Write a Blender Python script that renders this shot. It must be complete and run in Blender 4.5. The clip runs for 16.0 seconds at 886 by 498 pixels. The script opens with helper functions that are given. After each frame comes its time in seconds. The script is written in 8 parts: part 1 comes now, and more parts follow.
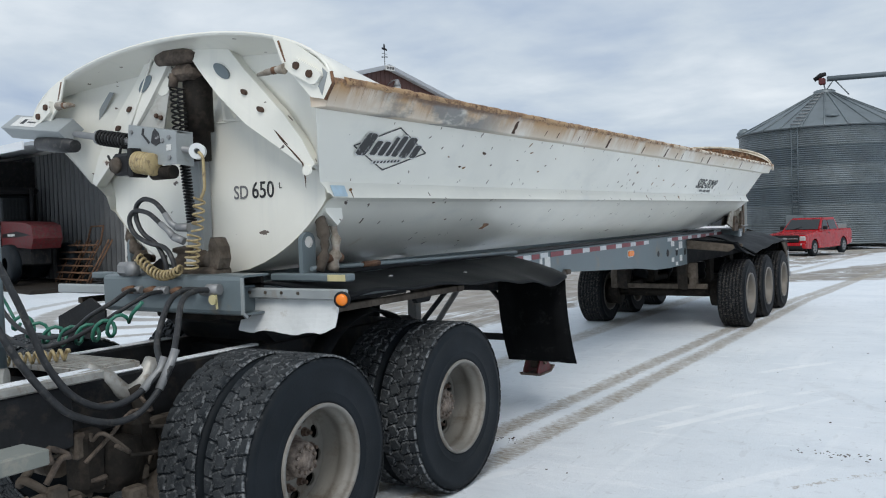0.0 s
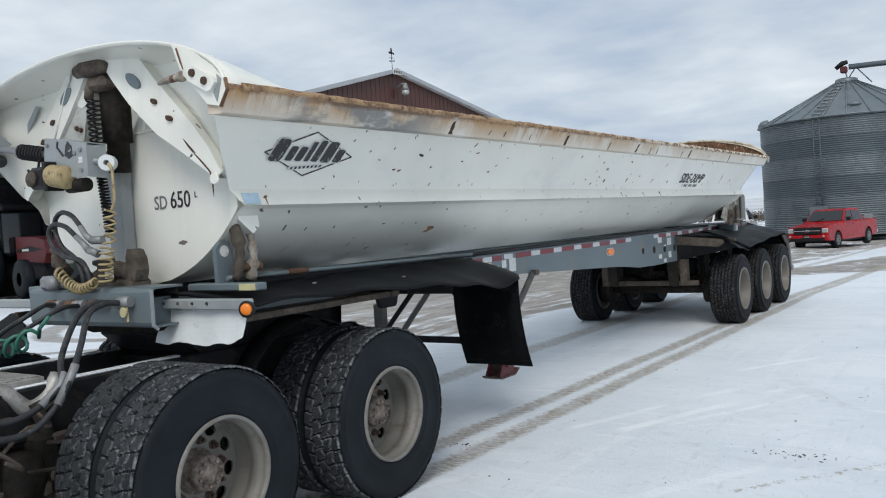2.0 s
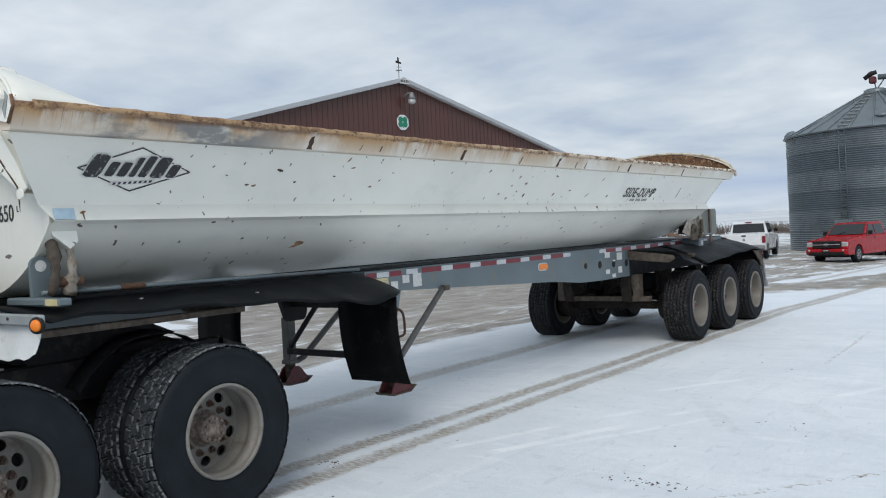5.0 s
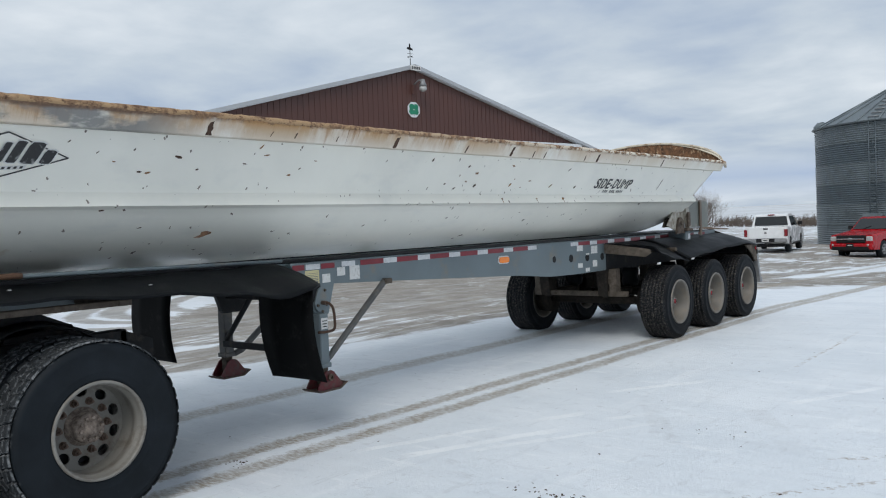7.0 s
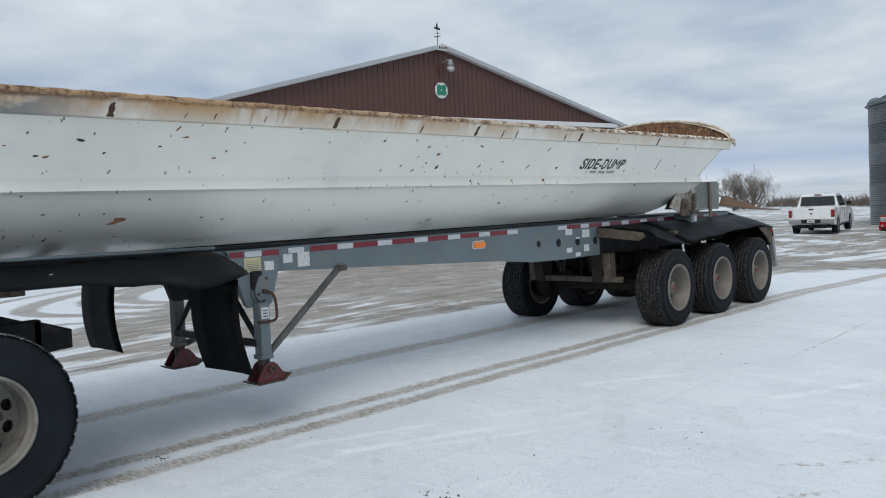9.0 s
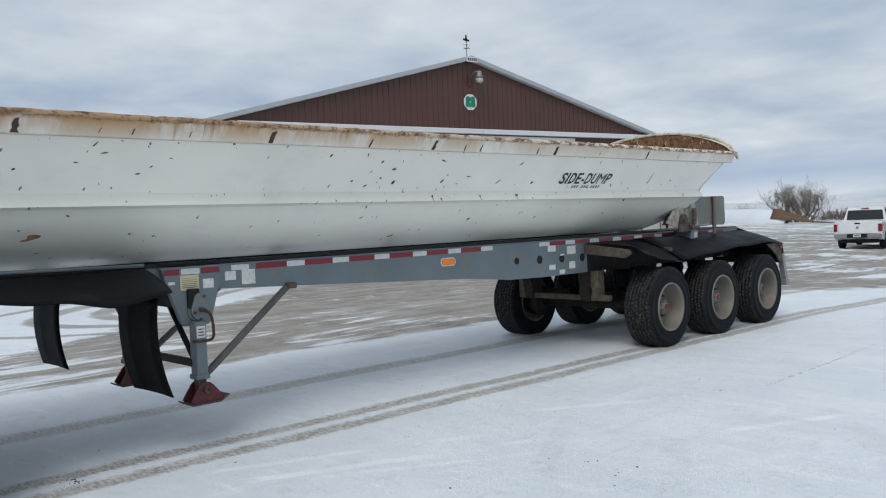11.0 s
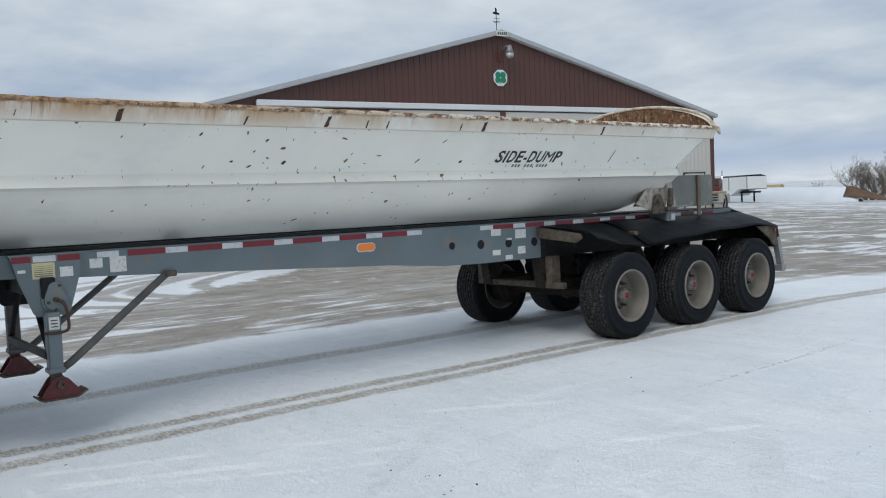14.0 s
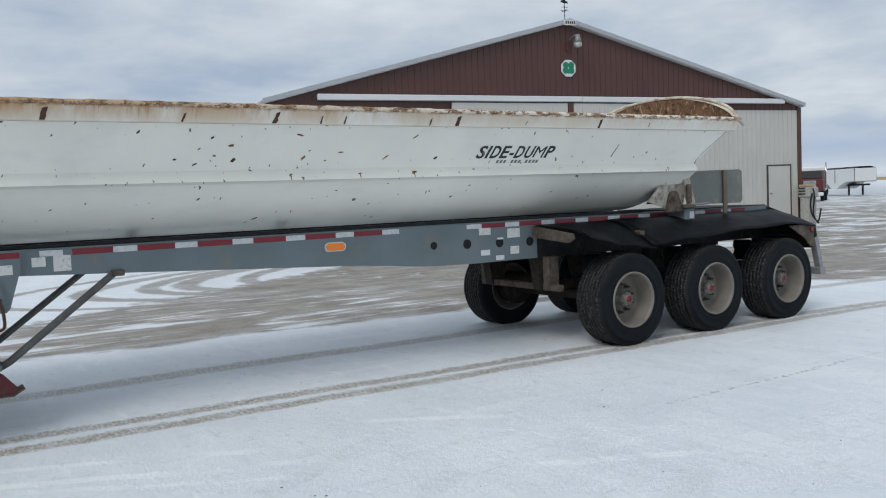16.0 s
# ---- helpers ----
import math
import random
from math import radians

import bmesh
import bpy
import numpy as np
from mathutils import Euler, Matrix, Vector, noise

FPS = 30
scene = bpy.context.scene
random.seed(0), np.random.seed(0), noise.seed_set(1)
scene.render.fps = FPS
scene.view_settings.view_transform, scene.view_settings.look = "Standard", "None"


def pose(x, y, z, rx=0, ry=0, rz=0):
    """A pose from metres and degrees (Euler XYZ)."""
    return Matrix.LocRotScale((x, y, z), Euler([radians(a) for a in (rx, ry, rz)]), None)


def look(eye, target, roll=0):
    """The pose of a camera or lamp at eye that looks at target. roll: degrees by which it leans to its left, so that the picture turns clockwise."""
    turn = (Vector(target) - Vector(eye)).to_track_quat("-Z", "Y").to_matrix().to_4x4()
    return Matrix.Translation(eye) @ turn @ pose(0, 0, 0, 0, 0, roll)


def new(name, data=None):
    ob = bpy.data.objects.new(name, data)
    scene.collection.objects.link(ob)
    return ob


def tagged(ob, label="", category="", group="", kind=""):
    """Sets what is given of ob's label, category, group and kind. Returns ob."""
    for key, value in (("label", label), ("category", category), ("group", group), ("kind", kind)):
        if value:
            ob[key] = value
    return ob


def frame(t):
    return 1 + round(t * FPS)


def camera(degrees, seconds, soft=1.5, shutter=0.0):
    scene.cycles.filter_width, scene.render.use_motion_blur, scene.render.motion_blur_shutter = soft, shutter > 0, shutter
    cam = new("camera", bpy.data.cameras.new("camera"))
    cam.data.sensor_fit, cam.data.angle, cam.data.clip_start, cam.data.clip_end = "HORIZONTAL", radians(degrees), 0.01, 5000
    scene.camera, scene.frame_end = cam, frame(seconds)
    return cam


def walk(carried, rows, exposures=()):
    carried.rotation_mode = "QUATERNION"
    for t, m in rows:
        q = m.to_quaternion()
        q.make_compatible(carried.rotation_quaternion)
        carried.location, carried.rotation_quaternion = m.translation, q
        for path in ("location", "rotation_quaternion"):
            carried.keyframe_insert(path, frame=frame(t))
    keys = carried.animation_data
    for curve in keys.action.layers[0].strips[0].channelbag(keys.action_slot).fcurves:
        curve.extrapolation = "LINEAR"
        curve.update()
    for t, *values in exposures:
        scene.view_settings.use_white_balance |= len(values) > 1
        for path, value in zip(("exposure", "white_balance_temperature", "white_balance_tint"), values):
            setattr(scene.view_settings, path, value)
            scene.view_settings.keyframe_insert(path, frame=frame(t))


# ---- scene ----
cam = camera(56.0, 16.0, 1.1)
PATH = [
    (0, (-0.014, 0.141, 1.73), (-1.074, 1.836, 1.661), -1.9),
    (0.5, (0.138, 0.236, 1.715), (-0.93, 1.926, 1.639), -2.4),
    (1, (0.301, 0.327, 1.71), (-0.78, 2.008, 1.634), -2.9),
    (1.5, (0.368, 0.478, 1.697), (-0.732, 2.147, 1.626), -3.3),
    (2, (0.468, 0.576, 1.706), (-0.651, 2.232, 1.646), -3.6),
    (2.5, (0.686, 0.644, 1.698), (-0.45, 2.289, 1.646), -3.9),
    (3, (0.825, 0.771, 1.699), (-0.322, 2.41, 1.651), -3.8),
    (3.5, (0.932, 0.961, 1.699), (-0.221, 2.595, 1.652), -3.5),
    (4, (1.142, 1.072, 1.695), (-0.019, 2.7, 1.651), -3.2),
    (4.2, (1.211, 1.118, 1.697), (0.046, 2.743, 1.654), -3.1),
    (6.3, (1.788, 1.855, 1.683), (0.544, 3.421, 1.642), -2.5),
    (6.5, (1.826, 1.928, 1.679), (0.579, 3.491, 1.631), -2.3),
    (7, (1.938, 2.148, 1.687), (0.684, 3.705, 1.626), -2.2),
    (7.5, (2.145, 2.323, 1.678), (0.882, 3.872, 1.604), -2.3),
    (8, (2.249, 2.521, 1.665), (0.964, 4.052, 1.581), -2.4),
    (8.2, (2.27, 2.632, 1.659), (0.971, 4.15, 1.569), -2.5),
    (10.3, (2.584, 3.503, 1.685), (1.178, 4.923, 1.603), -2.2),
    (10.5, (2.647, 3.586, 1.682), (1.233, 4.998, 1.604), -2.2),
    (11, (2.802, 3.814, 1.68), (1.365, 5.203, 1.613), -2.3),
    (11.5, (2.837, 4.065, 1.669), (1.377, 5.43, 1.605), -2.6),
    (12, (2.886, 4.305, 1.679), (1.409, 5.652, 1.615), -2.7),
    (12.5, (3.035, 4.55, 1.677), (1.546, 5.883, 1.607), -2.8),
    (13, (3.137, 4.801, 1.665), (1.638, 6.123, 1.583), -2.6),
    (13.5, (3.199, 5.071, 1.675), (1.679, 6.366, 1.576), -2.4),
    (14, (3.355, 5.359, 1.659), (1.806, 6.619, 1.547), -2.4),
    (14.5, (3.493, 5.641, 1.66), (1.905, 6.851, 1.54), -2.4),
    (15, (3.542, 5.961, 1.662), (1.914, 7.117, 1.537), -2.3),
    (15.5, (3.67, 6.277, 1.654), (2.008, 7.384, 1.532), -2.3),
    (16, (3.763, 6.56, 1.667), (2.077, 7.628, 1.546), -2.3),
]
walk(cam, [(t, look(eye, target, roll)) for t, eye, target, roll in PATH], [(0.0, 0.10), (4.0, 0.08), (7.5, 0.0), (12.0, -0.05), (16.0, -0.07)])

# ---------------------------------------------------------------- light and sky
world = bpy.data.worlds.new("world")
scene.world = world
world.use_nodes = True
wn, wl = world.node_tree.nodes, world.node_tree.links
wn.clear()
SUN_ELEV, SUN_AZ = 45.0, 150.0


def wnode(kind, **values):
    n = wn.new(kind)
    for key, value in values.items():
        n.inputs[key].default_value = value
    return n


sky = wn.new("ShaderNodeTexSky")
sky.sky_type, sky.sun_disc = "NISHITA", False
sky.sun_elevation, sky.sun_rotation = radians(SUN_ELEV), radians(SUN_AZ)
dim = wn.new("ShaderNodeVectorMath")
dim.operation = "SCALE"
dim.inputs["Scale"].default_value = 0.12
wl.new(sky.outputs["Color"], dim.inputs[0])
coord = wn.new("ShaderNodeTexCoord")
# cloud layer: directions meet a flat sheet overhead, so that it closes up towards the horizon
aim = wn.new("ShaderNodeSeparateXYZ")
wl.new(coord.outputs["Generated"], aim.inputs[0])


def wmath(op, a, b):
    k = wn.new("ShaderNodeMath")
    k.operation = op
    for i, v in enumerate((a, b)):
        if hasattr(v, "is_linked"):
            wl.new(v, k.inputs[i])
        else:
            k.inputs[i].default_value = v
    return k.outputs[0]


rise = wmath("ADD", wmath("MAXIMUM", aim.outputs["Z"], 0.0), 0.16)
sheet_at = wn.new("ShaderNodeCombineXYZ")
wl.new(wmath("DIVIDE", aim.outputs["X"], rise), sheet_at.inputs[0])
wl.new(wmath("DIVIDE", aim.outputs["Y"], rise), sheet_at.inputs[1])
sheet_at.inputs[2].default_value = 3.7
stretch = wn.new("ShaderNodeMapping")
stretch.inputs["Location"].default_value = (0.9, 0.35, 0.0)
wl.new(sheet_at.outputs[0], stretch.inputs["Vector"])
big = wnode("ShaderNodeTexNoise", Scale=0.62, Detail=6.0, Roughness=0.52, Distortion=0.25)
fine = wnode("ShaderNodeTexNoise", Scale=1.9, Detail=6.0, Roughness=0.55, Distortion=0.2)
wl.new(stretch.outputs["Vector"], big.inputs["Vector"])
wl.new(stretch.outputs["Vector"], fine.inputs["Vector"])
clouds = wn.new("ShaderNodeMix")
clouds.data_type = "FLOAT"
clouds.inputs["Factor"].default_value = 0.35
wl.new(big.outputs["Fac"], clouds.inputs["A"])
wl.new(fine.outputs["Fac"], clouds.inputs["B"])
shade = wn.new("ShaderNodeValToRGB")
r = shade.color_ramp
r.elements[0].position, r.elements[0].color = 0.37, (0.365, 0.455, 0.60, 1)
r.elements[1].position, r.elements[1].color = 0.66, (0.82, 0.87, 0.915, 1)
e = r.elements.new(0.5)
e.color = (0.555, 0.63, 0.71, 1)
wl.new(clouds.outputs["Result"], shade.inputs["Fac"])
cover = wn.new("ShaderNodeMix")
cover.data_type = "RGBA"
cover.inputs["Factor"].default_value = 0.97
wl.new(dim.outputs["Vector"], cover.inputs["A"])
wl.new(shade.outputs["Color"], cover.inputs["B"])
# a blue-grey cloud bank lies low over the horizon
bank = wn.new("ShaderNodeMix")
bank.data_type = "RGBA"
near_bank = wmath("MAXIMUM", wmath("SUBTRACT", 1.0, wmath("DIVIDE", wmath("ABSOLUTE", wmath("SUBTRACT", aim.outputs["Z"], 0.040), 0.0), 0.034)), 0.0)
wl.new(wmath("MULTIPLY", near_bank, wmath("ADD", fine.outputs["Fac"], 0.3)), bank.inputs["Factor"])
wl.new(cover.outputs["Result"], bank.inputs["A"])
bank.inputs["B"].default_value = (0.40, 0.50, 0.67, 1)
back = wn.new("ShaderNodeBackground")
back.inputs["Strength"].default_value = 1.0
wl.new(bank.outputs["Result"], back.inputs["Color"])
out = wn.new("ShaderNodeOutputWorld")
wl.new(back.outputs["Background"], out.inputs["Surface"])

sun_data = bpy.data.lights.new("sun", "SUN")
sun_data.energy, sun_data.angle, sun_data.color = 1.42, radians(25), (1.0, 0.975, 0.93)
sun = new("sun", sun_data)
az, el = radians(SUN_AZ), radians(SUN_ELEV)
sun.matrix_world = look((60 * math.sin(az) * math.cos(el), 60 * math.cos(az) * math.cos(el), 60 * math.sin(el)), (0, 0, 0))


# ---------------------------------------------------------------- materials
class Nodes:
    """A node material under construction."""

    def __init__(self, name):
        self.m = bpy.data.materials.new(name)
        self.m.use_nodes = True
        self.n, self.l = self.m.node_tree.nodes, self.m.node_tree.links
        self.p = self.n["Principled BSDF"]
        self.co = self.n.new("ShaderNodeTexCoord").outputs["Object"]

    def mapped(self, scale=(1, 1, 1), loc=(0, 0, 0), rot=(0, 0, 0)):
        k = self.n.new("ShaderNodeMapping")
        k.inputs["Scale"].default_value, k.inputs["Location"].default_value = scale, loc
        k.inputs["Rotation"].default_value = rot
        self.l.new(self.co, k.inputs["Vector"])
        return k.outputs["Vector"]

    def noise(self, scale, detail=4.0, rough=0.55, vec=None, dist=0.0):
        k = self.n.new("ShaderNodeTexNoise")
        for key, v in (("Scale", scale), ("Detail", detail), ("Roughness", rough), ("Distortion", dist)):
            k.inputs[key].default_value = v
        self.l.new(vec if vec is not None else self.co, k.inputs["Vector"])
        return k.outputs["Fac"]

    def voronoi(self, scale, vec=None, feature="F1", out="Distance", rand=1.0):
        k = self.n.new("ShaderNodeTexVoronoi")
        k.feature = feature
        k.inputs["Scale"].default_value, k.inputs["Randomness"].default_value = scale, rand
        self.l.new(vec if vec is not None else self.co, k.inputs["Vector"])
        return k.outputs[out]

    def ramp(self, fac, a, b, lo=0.0, hi=1.0):
        """Maps fac from a..b to lo..hi, clamped."""
        k = self.n.new("ShaderNodeMapRange")
        for key, v in (("From Min", a), ("From Max", b), ("To Min", lo), ("To Max", hi)):
            k.inputs[key].default_value = v
        self.l.new(fac, k.inputs["Value"])
        return k.outputs["Result"]

    def math(self, op, a, b=0.0, c=0.0):
        k = self.n.new("ShaderNodeMath")
        k.operation = op
        for i, v in enumerate((a, b, c)):
            if hasattr(v, "is_linked"):
                self.l.new(v, k.inputs[i])
            else:
                k.inputs[i].default_value = v
        return k.outputs["Value"]

    def split(self, vec=None):
        k = self.n.new("ShaderNodeSeparateXYZ")
        self.l.new(vec if vec is not None else self.co, k.inputs[0])
        return k.outputs["X"], k.outputs["Y"], k.outputs["Z"]

    def mix(self, fac, a, b):
        k = self.n.new("ShaderNodeMix")
        k.data_type = "RGBA"
        for key, v in (("Factor", fac), ("A", a), ("B", b)):
            if hasattr(v, "is_linked"):
                self.l.new(v, k.inputs[6 if key == "A" else 7 if key == "B" else 0])
            elif key == "Factor":
                k.inputs[0].default_value = v
            else:
                k.inputs[6 if key == "A" else 7].default_value = (*v, 1)
        return k.outputs[2]

    def bump(self, height, strength=0.3, dist=0.01):
        k = self.n.new("ShaderNodeBump")
        k.inputs["Strength"].default_value, k.inputs["Distance"].default_value = strength, dist
        self.l.new(height, k.inputs["Height"])
        self.l.new(k.outputs["Normal"], self.p.inputs["Normal"])

    def done(self, color=None, rough=0.5, metal=0.0):
        for key, v in (("Base Color", color), ("Roughness", rough), ("Metallic", metal)):
            if v is None:
                continue
            if hasattr(v, "is_linked"):
                self.l.new(v, self.p.inputs[key])
            else:
                self.p.inputs[key].default_value = (*v, 1) if key == "Base Color" else v
        return self.m


def plain(name, color, rough=0.5, metal=0.0, vary=0.25, scale=6.0, dirt=None, dirt_amount=0.5, bump=0.15, grain=60.0):
    """A painted or raw surface with broad and fine variation and, where given, dirt."""
    k = Nodes(name)
    wide, thin = k.noise(scale, 5), k.noise(grain, 3)
    dark = tuple(c * (1 - vary) for c in color)
    light = tuple(min(1, c * (1 + vary * 0.6)) for c in color)
    col = k.mix(k.ramp(wide, 0.3, 0.7), dark, light)
    col = k.mix(k.ramp(thin, 0.35, 0.75, 0, 0.35), col, dark)
    if dirt:
        col = k.mix(k.ramp(k.noise(scale * 1.7, 7, 0.65), 0.62 - 0.3 * dirt_amount, 0.78 - 0.2 * dirt_amount), col, dirt)
    k.bump(thin, bump, 0.004)
    return k.done(col, k.ramp(wide, 0.2, 0.8, rough - 0.08, rough + 0.1), metal)


def tub_paint():
    """White enamel with chips, rust freckles, grey streaks and grime."""
    k = Nodes("chipped white enamel")
    col = k.mix(k.ramp(k.noise(0.9, 6), 0.3, 0.7), (0.74, 0.73, 0.665), (0.845, 0.83, 0.75))
    streak = k.noise(1.0, 6, 0.6, k.mapped((9, 2.2, 0.7)))
    col = k.mix(k.ramp(streak, 0.55, 0.8, 0, 0.3), col, (0.50, 0.52, 0.52))
    # chips: some cells of three cell patterns, long and ragged
    wob = k.n.new("ShaderNodeTexNoise")
    wob.inputs["Scale"].default_value, wob.inputs["Detail"].default_value = 26.0, 4.0
    k.l.new(k.co, wob.inputs["Vector"])
    vec = k.n.new("ShaderNodeVectorMath")
    vec.operation = "MULTIPLY_ADD"
    k.l.new(wob.outputs["Color"], vec.inputs[0])
    vec.inputs[1].default_value = (0.05, 0.05, 0.05)
    k.l.new(k.co, vec.inputs[2])
    rust = k.mix(k.noise(40, 4), (0.045, 0.025, 0.016), (0.17, 0.08, 0.035))
    crowd = k.ramp(k.noise(0.55, 2), 0.38, 0.62, 0.75, 1.15)
    for angle, scale, stretch_z, keep, most, tint in ((0.8, 5.5, 0.36, 0.80, 0.08, rust), (1.3, 10.0, 0.40, 0.74, 0.11, (0.075, 0.06, 0.05)), (-1.0, 17.0, 0.45, 0.80, 0.18, (0.13, 0.10, 0.08)), (0.1, 14.0, 0.5, 0.82, 0.15, (0.09, 0.07, 0.055)), (-0.3, 24.0, 0.6, 0.84, 0.2, (0.20, 0.17, 0.14))):
        turn = k.n.new("ShaderNodeMapping")
        turn.inputs["Rotation"].default_value = (angle, 0, 0)
        k.l.new(vec.outputs[0], turn.inputs["Vector"])
        squeeze = k.n.new("ShaderNodeVectorMath")
        squeeze.operation = "MULTIPLY"
        k.l.new(turn.outputs[0], squeeze.inputs[0])
        squeeze.inputs[1].default_value = (0.25, 1.0, stretch_z)
        vor = k.n.new("ShaderNodeTexVoronoi")
        vor.inputs["Scale"].default_value = scale
        k.l.new(squeeze.outputs[0], vor.inputs["Vector"])
        sel = k.n.new("ShaderNodeSeparateColor")
        k.l.new(vor.outputs["Color"], sel.inputs[0])
        size = k.math("MULTIPLY", k.ramp(sel.outputs[0], keep, 1.0, 0.0, most), crowd)
        chip = k.ramp(k.math("SUBTRACT", size, vor.outputs["Distance"]), 0.0, 0.02)
        if scale < 10:
            halo = k.ramp(k.math("SUBTRACT", k.math("MULTIPLY", size, 1.8), vor.outputs["Distance"]), 0.0, 0.06, 0, 0.3)
            col = k.mix(halo, col, (0.46, 0.30, 0.15))
        col = k.mix(chip, col, tint)
    k.bump(k.noise(3.5, 3), 0.12, 0.02)
    k.p.inputs["Coat Weight"].default_value, k.p.inputs["Coat Roughness"].default_value = 0.45, 0.22
    return k.done(col, k.ramp(k.noise(5, 4), 0.3, 0.7, 0.28, 0.42))


def rim_paint():
    """Worn cream paint with rust bleeding down from the lip."""
    k = Nodes("rust-streaked rim paint")
    col = k.mix(k.ramp(k.noise(1.6, 6, 0.6), 0.35, 0.65), (0.72, 0.69, 0.60), (0.81, 0.80, 0.75))
    _, yy, zz = k.split()
    high = k.ramp(zz, 2.34, 2.46, 0.0, 1.0)
    # the front half has wept more rust than the rear half
    fore = k.ramp(yy, -3.0, 3.5, 1.0, 0.3)
    stain = k.noise(1.0, 6, 0.62, k.mapped((1.0, 2.2, 1.0)))
    col = k.mix(k.math("MULTIPLY", k.math("MULTIPLY", k.ramp(stain, 0.34, 0.52, 0.1, 1.0), k.ramp(high, 0.0, 0.9, 0.40, 1.0)), fore), col, (0.42, 0.225, 0.07))
    run = k.noise(1.0, 7, 0.7, k.mapped((0.6, 17, 0.6)))
    zone = k.math("MULTIPLY", k.ramp(k.noise(0.9, 3), 0.40, 0.58, 0.1, 1.0), fore)
    col = k.mix(k.math("MULTIPLY", k.ramp(k.math("ADD", run, k.math("MULTIPLY", high, 0.16)), 0.60, 0.74, 0, 0.8), zone), col, (0.33, 0.155, 0.045))
    col = k.mix(k.math("MULTIPLY", k.ramp(k.math("ADD", k.noise(1.0, 7, 0.75, k.mapped((0.8, 34, 1.2))), k.math("MULTIPLY", high, 0.08)), 0.65, 0.71, 0, 0.95), zone), col, (0.16, 0.07, 0.03))
    # grey scrape near the front corner
    scrape = k.noise(1.0, 5, 0.6, k.mapped((3, 3.2, 9), rot=(0.75, 0, 0)))
    place = k.math("MULTIPLY", k.ramp(yy, -5.7, -5.45), k.ramp(yy, -4.5, -4.0, 1, 0))
    col = k.mix(k.math("MULTIPLY", k.ramp(scrape, 0.40, 0.55), k.math("MULTIPLY", place, 0.9)), col, (0.19, 0.19, 0.185))
    worn = k.math("MULTIPLY", k.ramp(yy, -5.6, -5.2), k.ramp(yy, -4.4, -3.6, 1, 0))
    col = k.mix(k.math("MULTIPLY", worn, k.ramp(k.math("ADD", zz, k.math("MULTIPLY", k.math("SUBTRACT", k.noise(5, 5, 0.7), 0.5), 0.05)), 2.418, 2.436)), col, (0.13, 0.075, 0.045))
    ragged = k.math("ADD", zz, k.math("MULTIPLY", k.math("SUBTRACT", k.noise(12, 7, 0.75), 0.5), 0.08))
    flake = k.mix(k.ramp(k.noise(34, 6, 0.7), 0.40, 0.62), (0.085, 0.04, 0.022), (0.34, 0.19, 0.10))
    col = k.mix(k.math("MULTIPLY", k.ramp(ragged, 2.432, 2.452), k.ramp(k.noise(2.6, 4, 0.6), 0.36, 0.54, 0.45, 1.0)), col, flake)
    col = k.mix(k.ramp(k.noise(15, 8, 0.75), 0.66, 0.69), col, (0.13, 0.06, 0.03))
    k.bump(k.noise(22, 6), 0.4, 0.008)
    return k.done(col, 0.5)


def lip_mat():
    """Flaking paint left on a rusted edge."""
    k = Nodes("flaking rusted lip")
    col = k.mix(k.ramp(k.noise(26, 6, 0.7), 0.38, 0.62), (0.10, 0.05, 0.028), (0.36, 0.22, 0.12))
    col = k.mix(k.ramp(k.noise(1.0, 7, 0.75, k.mapped((16, 9, 16))), 0.48, 0.53), col, k.mix(k.ramp(k.split()[1], -2.5, 2.5), (0.40, 0.26, 0.14), (0.72, 0.67, 0.57)))
    k.bump(k.noise(30, 6), 0.8, 0.012)
    return k.done(col, 0.8)


def rust_mat(name="rusty steel", a=(0.06, 0.03, 0.019), b=(0.22, 0.115, 0.062), scale=11.0):
    k = Nodes(name)
    col = k.mix(k.ramp(k.noise(scale, 7, 0.65), 0.35, 0.68), a, b)
    k.bump(k.noise(55, 6), 0.5, 0.006)
    return k.done(col, 0.85)


def soil_mat():
    """Caked soil, scraped in slanting streaks down to bright rust."""
    k = Nodes("caked soil and rust")
    streak = k.noise(1.0, 6, 0.7, k.mapped((13, 4, 10), rot=(0, 0.7, 0)), 0.6)
    col = k.mix(k.ramp(streak, 0.36, 0.60), (0.035, 0.018, 0.010), (0.20, 0.10, 0.05))
    col = k.mix(k.ramp(k.noise(1.0, 6, 0.7, k.mapped((24, 4, 12), rot=(0, 0.7, 0))), 0.55, 0.64, 0, 0.75), col, (0.46, 0.33, 0.21))
    k.bump(k.noise(30, 6), 0.6, 0.01)
    return k.done(col, 0.9)


